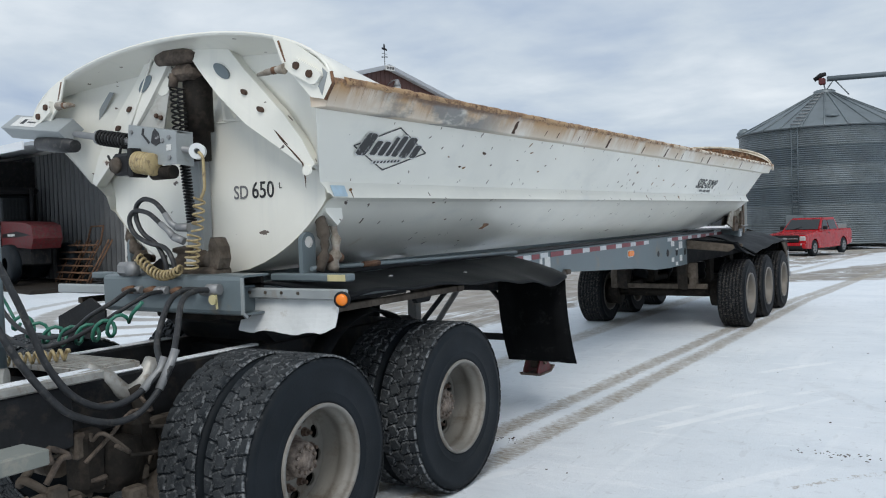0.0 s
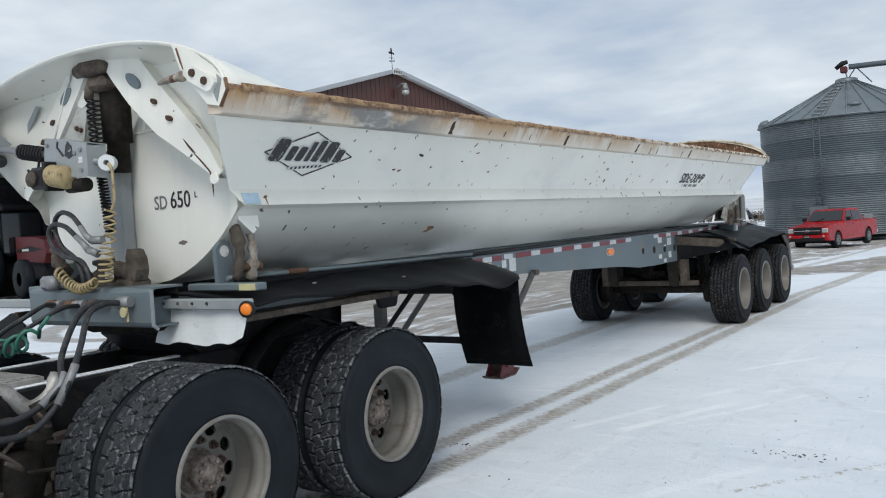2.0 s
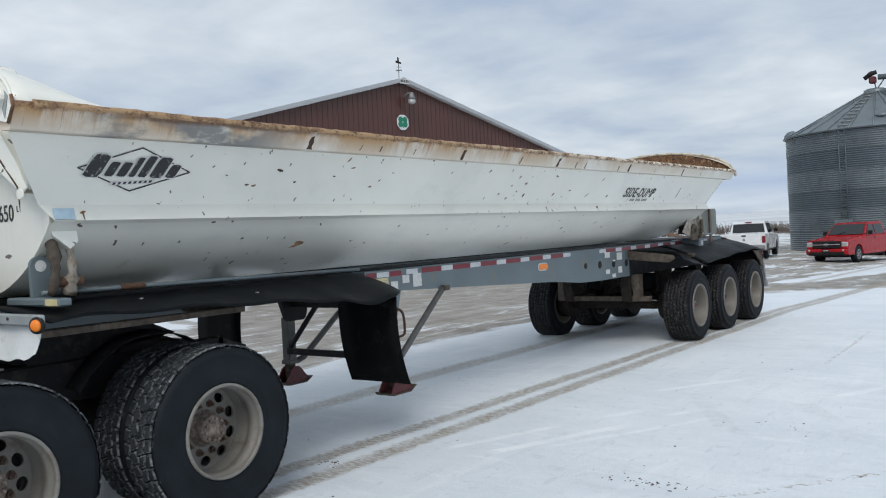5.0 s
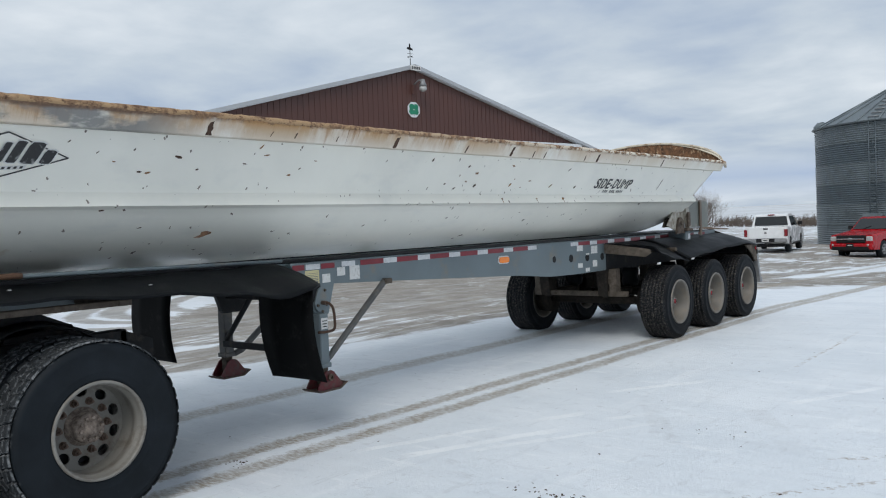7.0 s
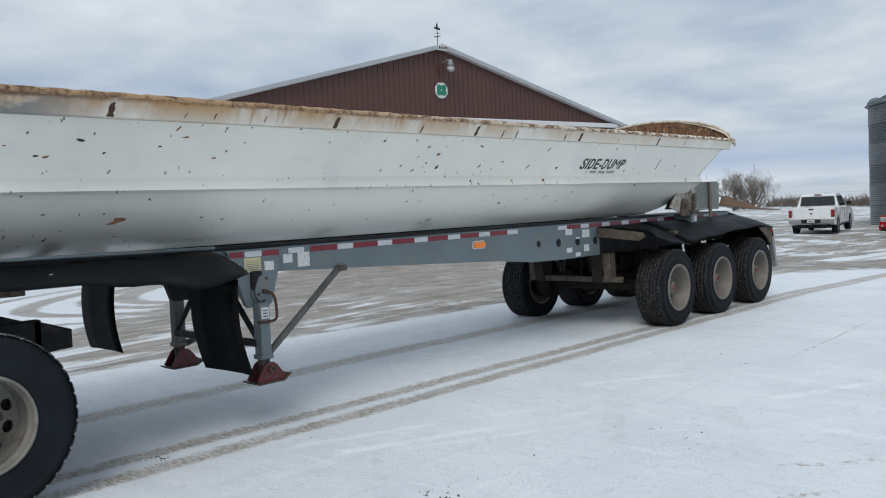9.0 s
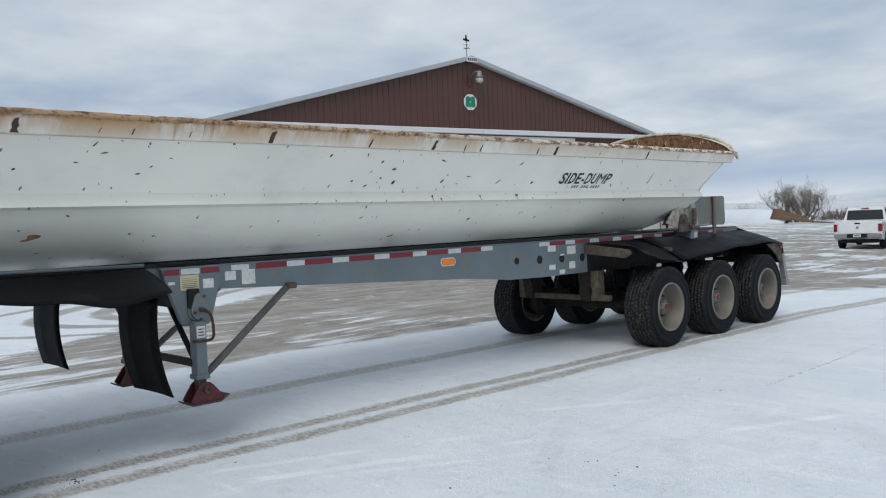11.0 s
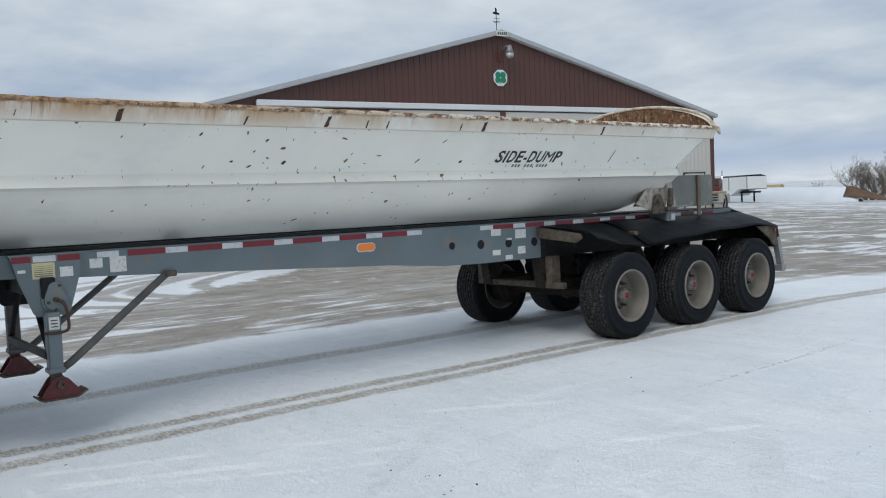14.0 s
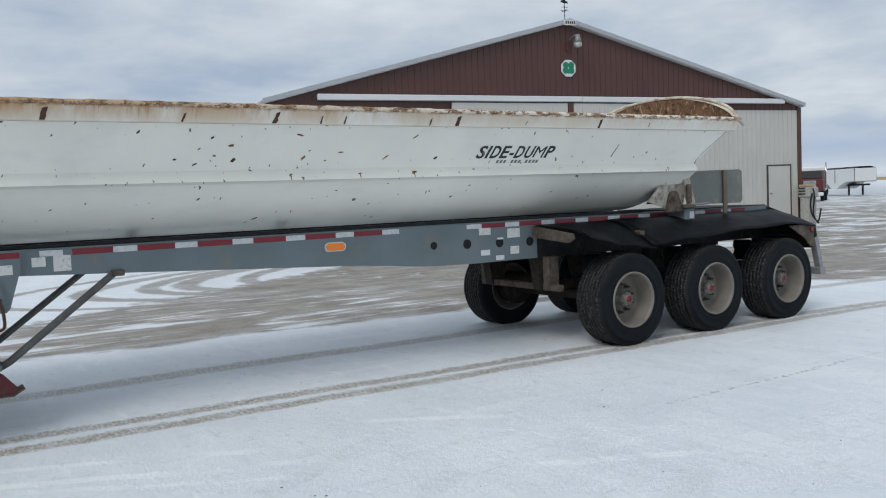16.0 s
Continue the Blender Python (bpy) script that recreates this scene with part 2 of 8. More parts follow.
def tyre_rubber(name, half, top, snow=False):
    """Black rubber, dusty in the grooves of its tread."""
    k = Nodes(name)
    col = k.mix(k.ramp(k.noise(5, 5), 0.3, 0.7), *(((0.006, 0.0085, 0.011), (0.0115, 0.0155, 0.020)) if snow else ((0.0065, 0.0078, 0.0095), (0.0115, 0.0135, 0.0165))))
    x, y, z = k.split()
    r = k.math("SQRT", k.math("ADD", k.math("MULTIPLY", y, y), k.math("MULTIPLY", z, z)))
    on = k.math("MULTIPLY", k.ramp(r, top - 0.035, top - 0.022), k.ramp(k.math("ABSOLUTE", x), half * 0.90, half * 0.95, 1, 0))
    if snow:
        edge = k.math("MULTIPLY", k.ramp(r, top - 0.0175, top - 0.013), k.ramp(r, top - 0.0035, top - 0.0015, 1, 0))
        worn = k.math("MULTIPLY", k.ramp(k.noise(30, 7, 0.8), 0.43, 0.60), k.ramp(k.noise(4, 3), 0.38, 0.60, 0.25, 1.0))
        packed = k.math("MULTIPLY", k.ramp(r, top - 0.016, top - 0.011, 1, 0), k.ramp(k.noise(14, 5, 0.7), 0.58, 0.68, 0, 0.35))
        col = k.mix(k.math("MULTIPLY", k.math("MAXIMUM", k.math("MULTIPLY", worn, edge), packed), k.math("MULTIPLY", on, 0.75)), col, (0.38, 0.395, 0.405))
        crown = k.math("MULTIPLY", k.ramp(r, top - 0.010, top - 0.003), k.ramp(k.noise(9, 6, 0.7), 0.35, 0.6, 0.1, 0.55))
        col = k.mix(k.math("MULTIPLY", on, crown), col, (0.065, 0.069, 0.072))
        col = k.mix(k.math("MULTIPLY", k.math("MULTIPLY", on, 0.5), k.ramp(k.noise(60, 6, 0.8), 0.56, 0.66)), col, (0.16, 0.165, 0.17))
    else:
        deep = k.ramp(r, top - 0.010, top - 0.004, 0.15, 0.42)
        col = k.mix(k.math("MULTIPLY", k.math("MULTIPLY", on, deep), k.ramp(k.noise(1.0, 7, 0.8, k.mapped((30, 55, 55))), 0.50, 0.60, 0.0, 1.0)), col, (0.22, 0.20, 0.175))
    col = k.mix(k.ramp(k.noise(22, 6, 0.7), 0.66, 0.82, 0, 0.4), col, (0.09, 0.09, 0.09))
    k.bump(k.noise(90, 4), 0.3, 0.004)
    k.p.inputs["Specular IOR Level"].default_value = 0.16 if snow else 0.10
    return k.done(col, 0.62)


def tape_mat(name, color):
    k = Nodes(name)
    col = k.mix(k.ramp(k.noise(30, 4), 0.4, 0.75, 0, 0.5), color, tuple(c * 0.55 for c in color))
    k.bump(k.voronoi(180), 0.2, 0.002)
    return k.done(col, 0.35)


def glass_mat():
    k = Nodes("tinted window glass")
    k.p.inputs["Specular IOR Level"].default_value = 0.6
    return k.done((0.012, 0.0145, 0.016), 0.06)


M = {
    "tub": tub_paint(),
    "rim": rim_paint(),
    "stayplate": plain("dull grey-white steel", (0.46, 0.46, 0.43), 0.5, vary=0.12, scale=4, dirt=(0.24, 0.20, 0.15), dirt_amount=0.3),
    "rust": rust_mat(),
    "muddy": plain("mud-streaked white steel", (0.42, 0.39, 0.34), 0.6, vary=0.2, scale=6, dirt=(0.14, 0.10, 0.065), dirt_amount=0.85, bump=0.5),
    "lip": lip_mat(),
    "cheekdirt": plain("mud-spattered white steel", (0.46, 0.43, 0.37), 0.6, vary=0.2, scale=7, dirt=(0.17, 0.13, 0.09), dirt_amount=0.55, bump=0.4),
    "hoodedge": plain("rust-stained cream steel", (0.62, 0.57, 0.47), 0.55, vary=0.15, scale=5, dirt=(0.20, 0.11, 0.05), dirt_amount=0.45, bump=0.4),
    "soil": soil_mat(),
    "frame": plain("blue-grey chassis paint", (0.135, 0.17, 0.185), 0.42, vary=0.15, scale=2.2, dirt=(0.19, 0.165, 0.13), dirt_amount=0.12),
    "greypaint": plain("light grey machine paint", (0.30, 0.325, 0.33), 0.42, vary=0.15, scale=3, dirt=(0.22, 0.19, 0.15), dirt_amount=0.15),
    "darkgrime": plain("oily black grime", (0.026, 0.023, 0.020), 0.75, vary=0.5, scale=9, dirt=(0.045, 0.036, 0.029), dirt_amount=0.45, bump=0.7),
    "mould": plain("dark soil crumbs", (0.05, 0.034, 0.024), 0.95, vary=0.4, scale=20),
    "weld": plain("dark rusted weld", (0.075, 0.04, 0.025), 0.8, vary=0.4, scale=20),
    "chassis": plain("grimy black chassis", (0.020, 0.021, 0.023), 0.55, vary=0.4, dirt=(0.05, 0.043, 0.036), dirt_amount=0.3, bump=0.4),
    "grime": plain("dried mud on steel", (0.115, 0.096, 0.078), 0.85, vary=0.45, scale=9, dirt=(0.055, 0.042, 0.033), dirt_amount=0.5, bump=0.6),
    "rubber": plain("black sheet rubber", (0.0055, 0.0065, 0.008), 0.5, vary=0.35, scale=3.0, dirt=(0.03, 0.03, 0.031), dirt_amount=0.1, bump=0.2),
    "tyre": tyre_rubber("drive tyre rubber", 0.142, 0.540, True),
    "tyre2": tyre_rubber("worn trailer tyre rubber", 0.20, 0.505),
    "rimgrey": plain("dusty grey wheel paint", (0.20, 0.19, 0.17), 0.5, vary=0.2, scale=5, dirt=(0.11, 0.088, 0.066), dirt_amount=0.4),
    "rimlight": plain("pale grey wheel paint", (0.165, 0.152, 0.133), 0.5, vary=0.22, scale=5, dirt=(0.19, 0.155, 0.115), dirt_amount=0.4),
    "hub": rust_mat("crusted hub", (0.07, 0.052, 0.042), (0.32, 0.26, 0.215), 26.0),
    "hubmud": rust_mat("mud-caked dark iron", (0.035, 0.026, 0.02), (0.15, 0.115, 0.09), 16.0),
    "hubgrey": rust_mat("dusty grey hub", (0.10, 0.092, 0.082), (0.26, 0.245, 0.22), 18.0),
    "nutrust": rust_mat("rusty wheel nut", (0.05, 0.032, 0.025), (0.17, 0.115, 0.085), 30.0),
    "red": plain("glossy red paint", (0.35, 0.006, 0.011), 0.25, vary=0.12, scale=2),
    "darkred": plain("worn dark red paint", (0.115, 0.012, 0.016), 0.55, vary=0.4, scale=9, dirt=(0.07, 0.042, 0.034), dirt_amount=0.45),
    "white": plain("white vehicle paint", (0.74, 0.75, 0.76), 0.25, vary=0.06, scale=2),
    "pumpgrey": plain("grubby white enamel", (0.40, 0.40, 0.385), 0.5, vary=0.15, scale=5, dirt=(0.22, 0.19, 0.15), dirt_amount=0.3),
    "panel": plain("dull white plastic sheet", (0.68, 0.70, 0.70), 0.5, vary=0.08, scale=6, dirt=(0.4, 0.37, 0.32), dirt_amount=0.1),
    "olive": plain("grey-green steel plate", (0.17, 0.18, 0.16), 0.45, vary=0.15, scale=4, dirt=(0.3, 0.27, 0.22), dirt_amount=0.2),
    "padrust": plain("rust-brown shoe steel", (0.085, 0.055, 0.042), 0.75, vary=0.4, scale=14, dirt=(0.16, 0.12, 0.09), dirt_amount=0.4, bump=0.4),
    "bracegrey": plain("mud-filmed grey tube", (0.10, 0.10, 0.098), 0.6, vary=0.25, scale=6, dirt=(0.16, 0.14, 0.115), dirt_amount=0.35),
    "postbrown": plain("brown-stained steel", (0.17, 0.125, 0.09), 0.6, vary=0.25, scale=8),
    "steel": plain("bare grey steel", (0.27, 0.275, 0.28), 0.5, 0.35, vary=0.2, scale=12),
    "chrome": plain("polished chrome", (0.62, 0.62, 0.63), 0.15, 1.0, vary=0.08),
    "black": plain("black plastic", (0.016, 0.016, 0.017), 0.45, vary=0.3),
    "amber": plain("amber lens", (0.85, 0.22, 0.02), 0.2, vary=0.1),
    "redlens": plain("red lens", (0.20, 0.007, 0.012), 0.2, vary=0.1),
    "lamp": plain("clear lamp lens", (0.46, 0.46, 0.45), 0.12, 0.2, vary=0.1),
    "tape_red": tape_mat("red reflective tape", (0.20, 0.008, 0.018)),
    "tape_white": tape_mat("silver reflective tape", (0.60, 0.61, 0.62)),
    "decal": plain("worn black decal", (0.02, 0.02, 0.022), 0.45, vary=0.3, scale=20, dirt=(0.5, 0.5, 0.5), dirt_amount=0.12),
    "chiprust": rust_mat("orange-brown flaked rust", (0.10, 0.05, 0.022), (0.34, 0.17, 0.06), 30.0),
    "numgrey": plain("faded grey print", (0.16, 0.16, 0.165), 0.5, vary=0.2, scale=20),
    "paper": plain("faded white sticker", (0.66, 0.66, 0.64), 0.5, vary=0.1, scale=20, dirt=(0.35, 0.33, 0.3), dirt_amount=0.3),
    "blue": plain("pale blue sticker", (0.42, 0.56, 0.66), 0.45, vary=0.12, scale=30),
    "yellow": plain("faded yellow sticker", (0.60, 0.53, 0.29), 0.5, vary=0.15, scale=15),
    "cord": plain("tan coiled cord", (0.42, 0.33, 0.17), 0.5, vary=0.2, scale=20, dirt=(0.15, 0.11, 0.07), dirt_amount=0.4),
    "green": plain("green air line", (0.03, 0.17, 0.115), 0.35, vary=0.2),
    "hose": plain("black hydraulic hose", (0.028, 0.030, 0.033), 0.45, vary=0.4, scale=14, dirt=(0.09, 0.085, 0.08), dirt_amount=0.3),
    "alu": plain("treadplate aluminium", (0.42, 0.41, 0.38), 0.45, 0.5, vary=0.25, scale=14, dirt=(0.24, 0.2, 0.16), dirt_amount=0.4),
    "brown": plain("brown steel siding", (0.088, 0.036, 0.028), 0.45, vary=0.12, scale=0.8, bump=0.05),
    "siding": plain("light grey steel siding", (0.54, 0.53, 0.50), 0.45, vary=0.07, scale=0.8, bump=0.05),
    "trim": plain("white steel trim", (0.66, 0.68, 0.70), 0.45, vary=0.06, scale=1.5, bump=0.05),
    "trimgrey": plain("weathered white steel trim", (0.40, 0.42, 0.445), 0.5, vary=0.08, scale=1.5, bump=0.05),
    "doorframe": plain("dark bronze door frame", (0.05, 0.04, 0.036), 0.5, vary=0.15),
    "roof": plain("grey steel roofing", (0.42, 0.44, 0.46), 0.4, 0.3, vary=0.1, scale=0.8),
    "galvold": plain("weathered galvanised steel", (0.105, 0.132, 0.15), 0.5, 0.3, vary=0.22, scale=0.8, dirt=(0.09, 0.105, 0.12), dirt_amount=0.3, bump=0.05),
    "galv": plain("galvanised steel", (0.17, 0.20, 0.215), 0.42, 0.4, vary=0.25, scale=0.7, dirt=(0.11, 0.13, 0.145), dirt_amount=0.3, bump=0.05),
    "galvwall": plain("galvanised wall sheet", (0.115, 0.118, 0.12), 0.5, 0.4, vary=0.15, scale=1.2),
    "concrete": plain("grey concrete", (0.30, 0.285, 0.26), 0.9, vary=0.2, scale=1.5, bump=0.4),
    "bark": plain("grey-brown bare twigs", (0.20, 0.172, 0.148), 0.9, vary=0.4, scale=3),
    "scrub": plain("brown dry scrub", (0.15, 0.118, 0.095), 0.9, vary=0.4, scale=0.4),
    "snowcake": plain("caked snow", (0.80, 0.83, 0.86), 0.7, vary=0.15, scale=20, dirt=(0.45, 0.43, 0.40), dirt_amount=0.3, bump=0.5),
    "bagfilm": plain("white silage film", (0.70, 0.745, 0.80), 0.35, vary=0.06, scale=0.5, bump=0.3, grain=6),
    "rag": plain("torn brown sheet", (0.12, 0.07, 0.04), 0.7, vary=0.4, scale=0.8),
    "straw": plain("tan straw", (0.40, 0.32, 0.18), 0.9, vary=0.3, scale=2),
    "glass": glass_mat(),
    "gsign": plain("green sign paint", (0.01, 0.22, 0.12), 0.4, vary=0.1),
}


M["flap"] = plain("black flap rubber", (0.0055, 0.006, 0.0065), 0.6, vary=0.4, scale=6, dirt=(0.02, 0.02, 0.02), dirt_amount=0.15)
for key, gloss in (("flap", 0.05), ("chassis", 0.15), ("hose", 0.35), ("black", 0.2), ("darkgrime", 0.12), ("rubber", 0.09), ("grime", 0.2), ("red", 0.28)):
    M[key].node_tree.nodes["Principled BSDF"].inputs["Specular IOR Level"].default_value = gloss


# ---------------------------------------------------------------- mesh building
class Build:
    """Gathers faces for one mesh, in world metres."""

    def __init__(self):
        self.v, self.f, self.s = [], [], []

    def add(self, verts, faces, smooth=False):
        o = len(self.v)
        self.v += [tuple(p) for p in verts]
        self.f += [tuple(i + o for i in f) for f in faces]
        self.s += [smooth] * len(faces)
        return self

    def box(self, lo, hi, c=0.006, m=None):
        """A box with chamfered edges; m: a matrix for its corners."""
        lo, hi = Vector(lo), Vector(hi)
        c = min(c, 0.45 * min(hi - lo))
        verts, idx = [], {}
        for sx in (0, 1):
            for sy in (0, 1):
                for sz in (0, 1):
                    p = [(hi if s else lo)[a] for a, s in enumerate((sx, sy, sz))]
                    for a in range(3):
                        q = [p[b] if b == a else p[b] + (-c if (sx, sy, sz)[b] else c) for b in range(3)]
                        idx[sx, sy, sz, a] = len(verts)
                        verts.append(Vector(q))
        faces = []
        for a in range(3):
            b, d = (a + 1) % 3, (a + 2) % 3
            for s in (0, 1):
                loop = []
                for sb, sd in ((0, 0), (1, 0), (1, 1), (0, 1)):
                    k = [0, 0, 0]
                    k[a], k[b], k[d] = s, sb, sd
                    loop.append(idx[(*k, a)])
                faces.append(loop if s else loop[::-1])
            for sb in (0, 1):
                for sd in (0, 1):
                    k0, k1 = [0, 0, 0], [0, 0, 0]
                    k0[a], k1[a] = 0, 1
                    k0[b] = k1[b] = sb
                    k0[d] = k1[d] = sd
                    loop = [idx[(*k0, b)], idx[(*k1, b)], idx[(*k1, d)], idx[(*k0, d)]]
                    faces.append(loop if sb != sd else loop[::-1])
        for sx in (0, 1):
            for sy in (0, 1):
                for sz in (0, 1):
                    loop = [idx[sx, sy, sz, a] for a in range(3)]
                    faces.append(loop if (sx + sy + sz) % 2 else loop[::-1])
        if m is not None:
            verts = [m @ p for p in verts]
        return self.add(verts, faces)

    def prism(self, profile, axis, a, b, smooth=False):
        """Extrudes a closed profile along axis (x: (y, z); y: (x, z); z: (x, y)) from a to b."""
        def at(p, t):
            return {"x": (t, p[0], p[1]), "y": (p[0], t, p[1]), "z": (p[0], p[1], t)}[axis]
        n = len(profile)
        verts = [at(p, a) for p in profile] + [at(p, b) for p in profile]
        self.add(verts, [(i, (i + 1) % n, n + (i + 1) % n, n + i) for i in range(n)], smooth)
        o = len(self.v) - 2 * n
        self.f += [tuple(o + i for i in range(n))[::-1], tuple(o + n + i for i in range(n))]
        self.s += [False, False]
        return self

    def tube(self, path, r, sides=8, smooth=True, closed=True):
        """A round bar along a path; r: one radius or one for each point."""
        path = [Vector(p) for p in path]
        n = len(path)
        radii = r if isinstance(r, (list, tuple)) else [r] * n
        verts, up = [], None
        for i, p in enumerate(path):
            d = (path[min(i + 1, n - 1)] - path[max(i - 1, 0)]).normalized()
            if up is None:
                up = d.orthogonal().normalized()
            up = (up - d * up.dot(d)).normalized()
            side = d.cross(up)
            verts += [p + radii[i] * (math.cos(t) * up + math.sin(t) * side) for t in (2 * math.pi * j / sides for j in range(sides))]
        faces = [(i * sides + j, i * sides + (j + 1) % sides, (i + 1) * sides + (j + 1) % sides, (i + 1) * sides + j) for i in range(n - 1) for j in range(sides)]
        self.add(verts, faces, smooth)
        if closed:
            o = len(self.v) - n * sides
            self.f += [tuple(o + j for j in range(sides))[::-1], tuple(o + (n - 1) * sides + j for j in range(sides))]
            self.s += [False, False]
        return self

    def lathe(self, profile, m=None, sides=48, smooth=True, loop=False):
        """Turns (axial, radius) points round the x axis."""
        n = len(profile)
        verts = [Vector((a, r * math.cos(t), r * math.sin(t))) for t in (2 * math.pi * j / sides for j in range(sides)) for a, r in profile]
        if m is not None:
            verts = [m @ p for p in verts]
        rows = range(n) if loop else range(n - 1)
        faces = [(j * n + i, j * n + (i + 1) % n, ((j + 1) % sides) * n + (i + 1) % n, ((j + 1) % sides) * n + i) for j in range(sides) for i in rows]
        return self.add(verts, faces, smooth)

    def sheet(self, rows, thick=(0, 0, -0.01), smooth=True):
        """A grid of points with a thickness."""
        h, w = len(rows), len(rows[0])
        top = [Vector(p) for row in rows for p in row]
        t = Vector(thick)
        verts = top + [p + t for p in top]
        k = h * w
        faces = []
        for i in range(h - 1):
            for j in range(w - 1):
                q = (i * w + j, i * w + j + 1, (i + 1) * w + j + 1, (i + 1) * w + j)
                faces += [q, tuple(a + k for a in q[::-1])]
        edge = [j for j in range(w)] + [i * w + w - 1 for i in range(1, h)] + [(h - 1) * w + j for j in range(w - 2, -1, -1)] + [i * w for i in range(h - 2, 0, -1)]
        faces += [(edge[(i + 1) % len(edge)], edge[i], edge[i] + k, edge[(i + 1) % len(edge)] + k) for i in range(len(edge))]
        return self.add(verts, faces, smooth)

    def plate(self, outline, holes_m, thick):
        """A flat polygon in the plane of matrix holes_m (its x and y), thick along its z."""
        n = len(outline)
        verts = [holes_m @ Vector((u, w, 0)) for u, w in outline] + [holes_m @ Vector((u, w, thick)) for u, w in outline]
        self.add(verts, [tuple(range(n))[::-1], tuple(range(n, 2 * n))] + [(i, (i + 1) % n, n + (i + 1) % n, n + i) for i in range(n)])
        return self


BASE = {}


def thing(name, at, label, category, group="", kind="", yaw=0.0):
    ob = new(name)
    ob.empty_display_size = 0.3
    ob.matrix_basis = pose(*at, 0, 0, yaw)
    BASE[ob] = ob.matrix_basis.copy()
    return tagged(ob, label, category, group, kind)


def to_mesh(name, b, material, weld=False):
    me = bpy.data.meshes.new(name)
    me.from_pydata(b.v, [], b.f)
    me.polygons.foreach_set("use_smooth", b.s)
    bm = bmesh.new()
    bm.from_mesh(me)
    if weld:
        bmesh.ops.remove_doubles(bm, verts=bm.verts, dist=0.0004)
    bmesh.ops.recalc_face_normals(bm, faces=bm.faces)
    bm.to_mesh(me)
    bm.free()
    me.materials.append(M[material] if isinstance(material, str) else material)
    return me


def part(name, b, material, parent=None, label="", local=False):
    """One mesh object; faces are in world metres unless local."""
    me = to_mesh(name, b, material)
    ob = new(name, me)
    if parent is not None:
        base = BASE[parent]
        if not local:
            me.transform(base.inverted())
        ob.parent = parent
        BASE[ob] = base
    else:
        BASE[ob] = Matrix()
    return tagged(ob, label)


def hang(me, name, parent, m, label=""):
    """Another object on a mesh that exists, at m in its parent's space."""
    ob = new(name, me)
    ob.parent, ob.matrix_basis = parent, m
    BASE[ob] = BASE[parent]
    return tagged(ob, label)


def solo(name, b, material, label, category, at=(0, 0, 0), group="", kind=""):
    """A thing that is one mesh, with its origin at its base."""
    me = to_mesh(name, b, material)
    me.transform(Matrix.Translation(-Vector(at)))
    ob = new(name, me)
    ob.matrix_basis = Matrix.Translation(at)
    BASE[ob] = ob.matrix_basis.copy()
    return tagged(ob, label, category, group, kind)


def letters(text, size, m, shear=0.0, depth=0.002, wide=1.0, bold=0.0):
    """Faces of a word in the built-in font, lying in the plane of m."""
    cu = bpy.data.curves.new("word", "FONT")
    cu.body, cu.size, cu.shear, cu.extrude = text, size, shear, depth
    cu.resolution_u, cu.offset = 3, bold
    ob = bpy.data.objects.new("word", cu)
    scene.collection.objects.link(ob)
    me = bpy.data.meshes.new_from_object(ob.evaluated_get(bpy.context.evaluated_depsgraph_get()))
    b = Build()
    b.add([m @ Vector((p.co.x * wide, p.co.y, p.co.z)) for p in me.vertices], [tuple(q.vertices) for q in me.polygons])
    bpy.data.objects.remove(ob)
    bpy.data.meshes.remove(me)
    return b


def plane(origin, xdir, ydir):
    """A matrix whose x and y lie along the two directions."""
    x = Vector(xdir).normalized()
    y = Vector(ydir)
    y = (y - x * y.dot(x)).normalized()
    z = x.cross(y)
    return Matrix.Translation(origin) @ Matrix((x, y, z)).transposed().to_4x4()


def arc(cx, cy, r, a0, a1, n):
    return [(cx + r * math.cos(radians(a0 + (a1 - a0) * i / n)), cy + r * math.sin(radians(a0 + (a1 - a0) * i / n))) for i in range(n + 1)]


def coil(a, b, r, turns, sag=0.0, n=10):
    """Points of a coil from a to b."""
    a, b = Vector(a), Vector(b)
    d = (b - a).normalized()
    u = d.orthogonal().normalized()
    w = d.cross(u)
    total = turns * n
    return [a.lerp(b, i / total) + r * (math.cos(2 * math.pi * i / n) * u + math.sin(2 * math.pi * i / n) * w) - Vector((0, 0, sag * math.sin(math.pi * i / total))) for i in range(total + 1)]


def curve_through(pts, n=8):
    """A smooth line through points."""
    p = [Vector(q) for q in pts]
    p = [2 * p[0] - p[1]] + p + [2 * p[-1] - p[-2]]
    line = []
    for i in range(1, len(p) - 2):
        for j in range(n):
            t = j / n
            line.append(0.5 * ((2 * p[i]) + (p[i + 1] - p[i - 1]) * t + (2 * p[i - 1] - 5 * p[i] + 4 * p[i + 1] - p[i + 2]) * t * t + (3 * p[i] - p[i - 1] - 3 * p[i + 1] + p[i + 2]) * t ** 3))
    return line + [p[-2]]


# ---------------------------------------------------------------- ground
def smooth01(t):
    t = max(0.0, min(1.0, t))
    return t * t * (3 - 2 * t)


RUTS = ((-3.085, 0.042), (-2.765, 0.028), (-4.72, 0.008))


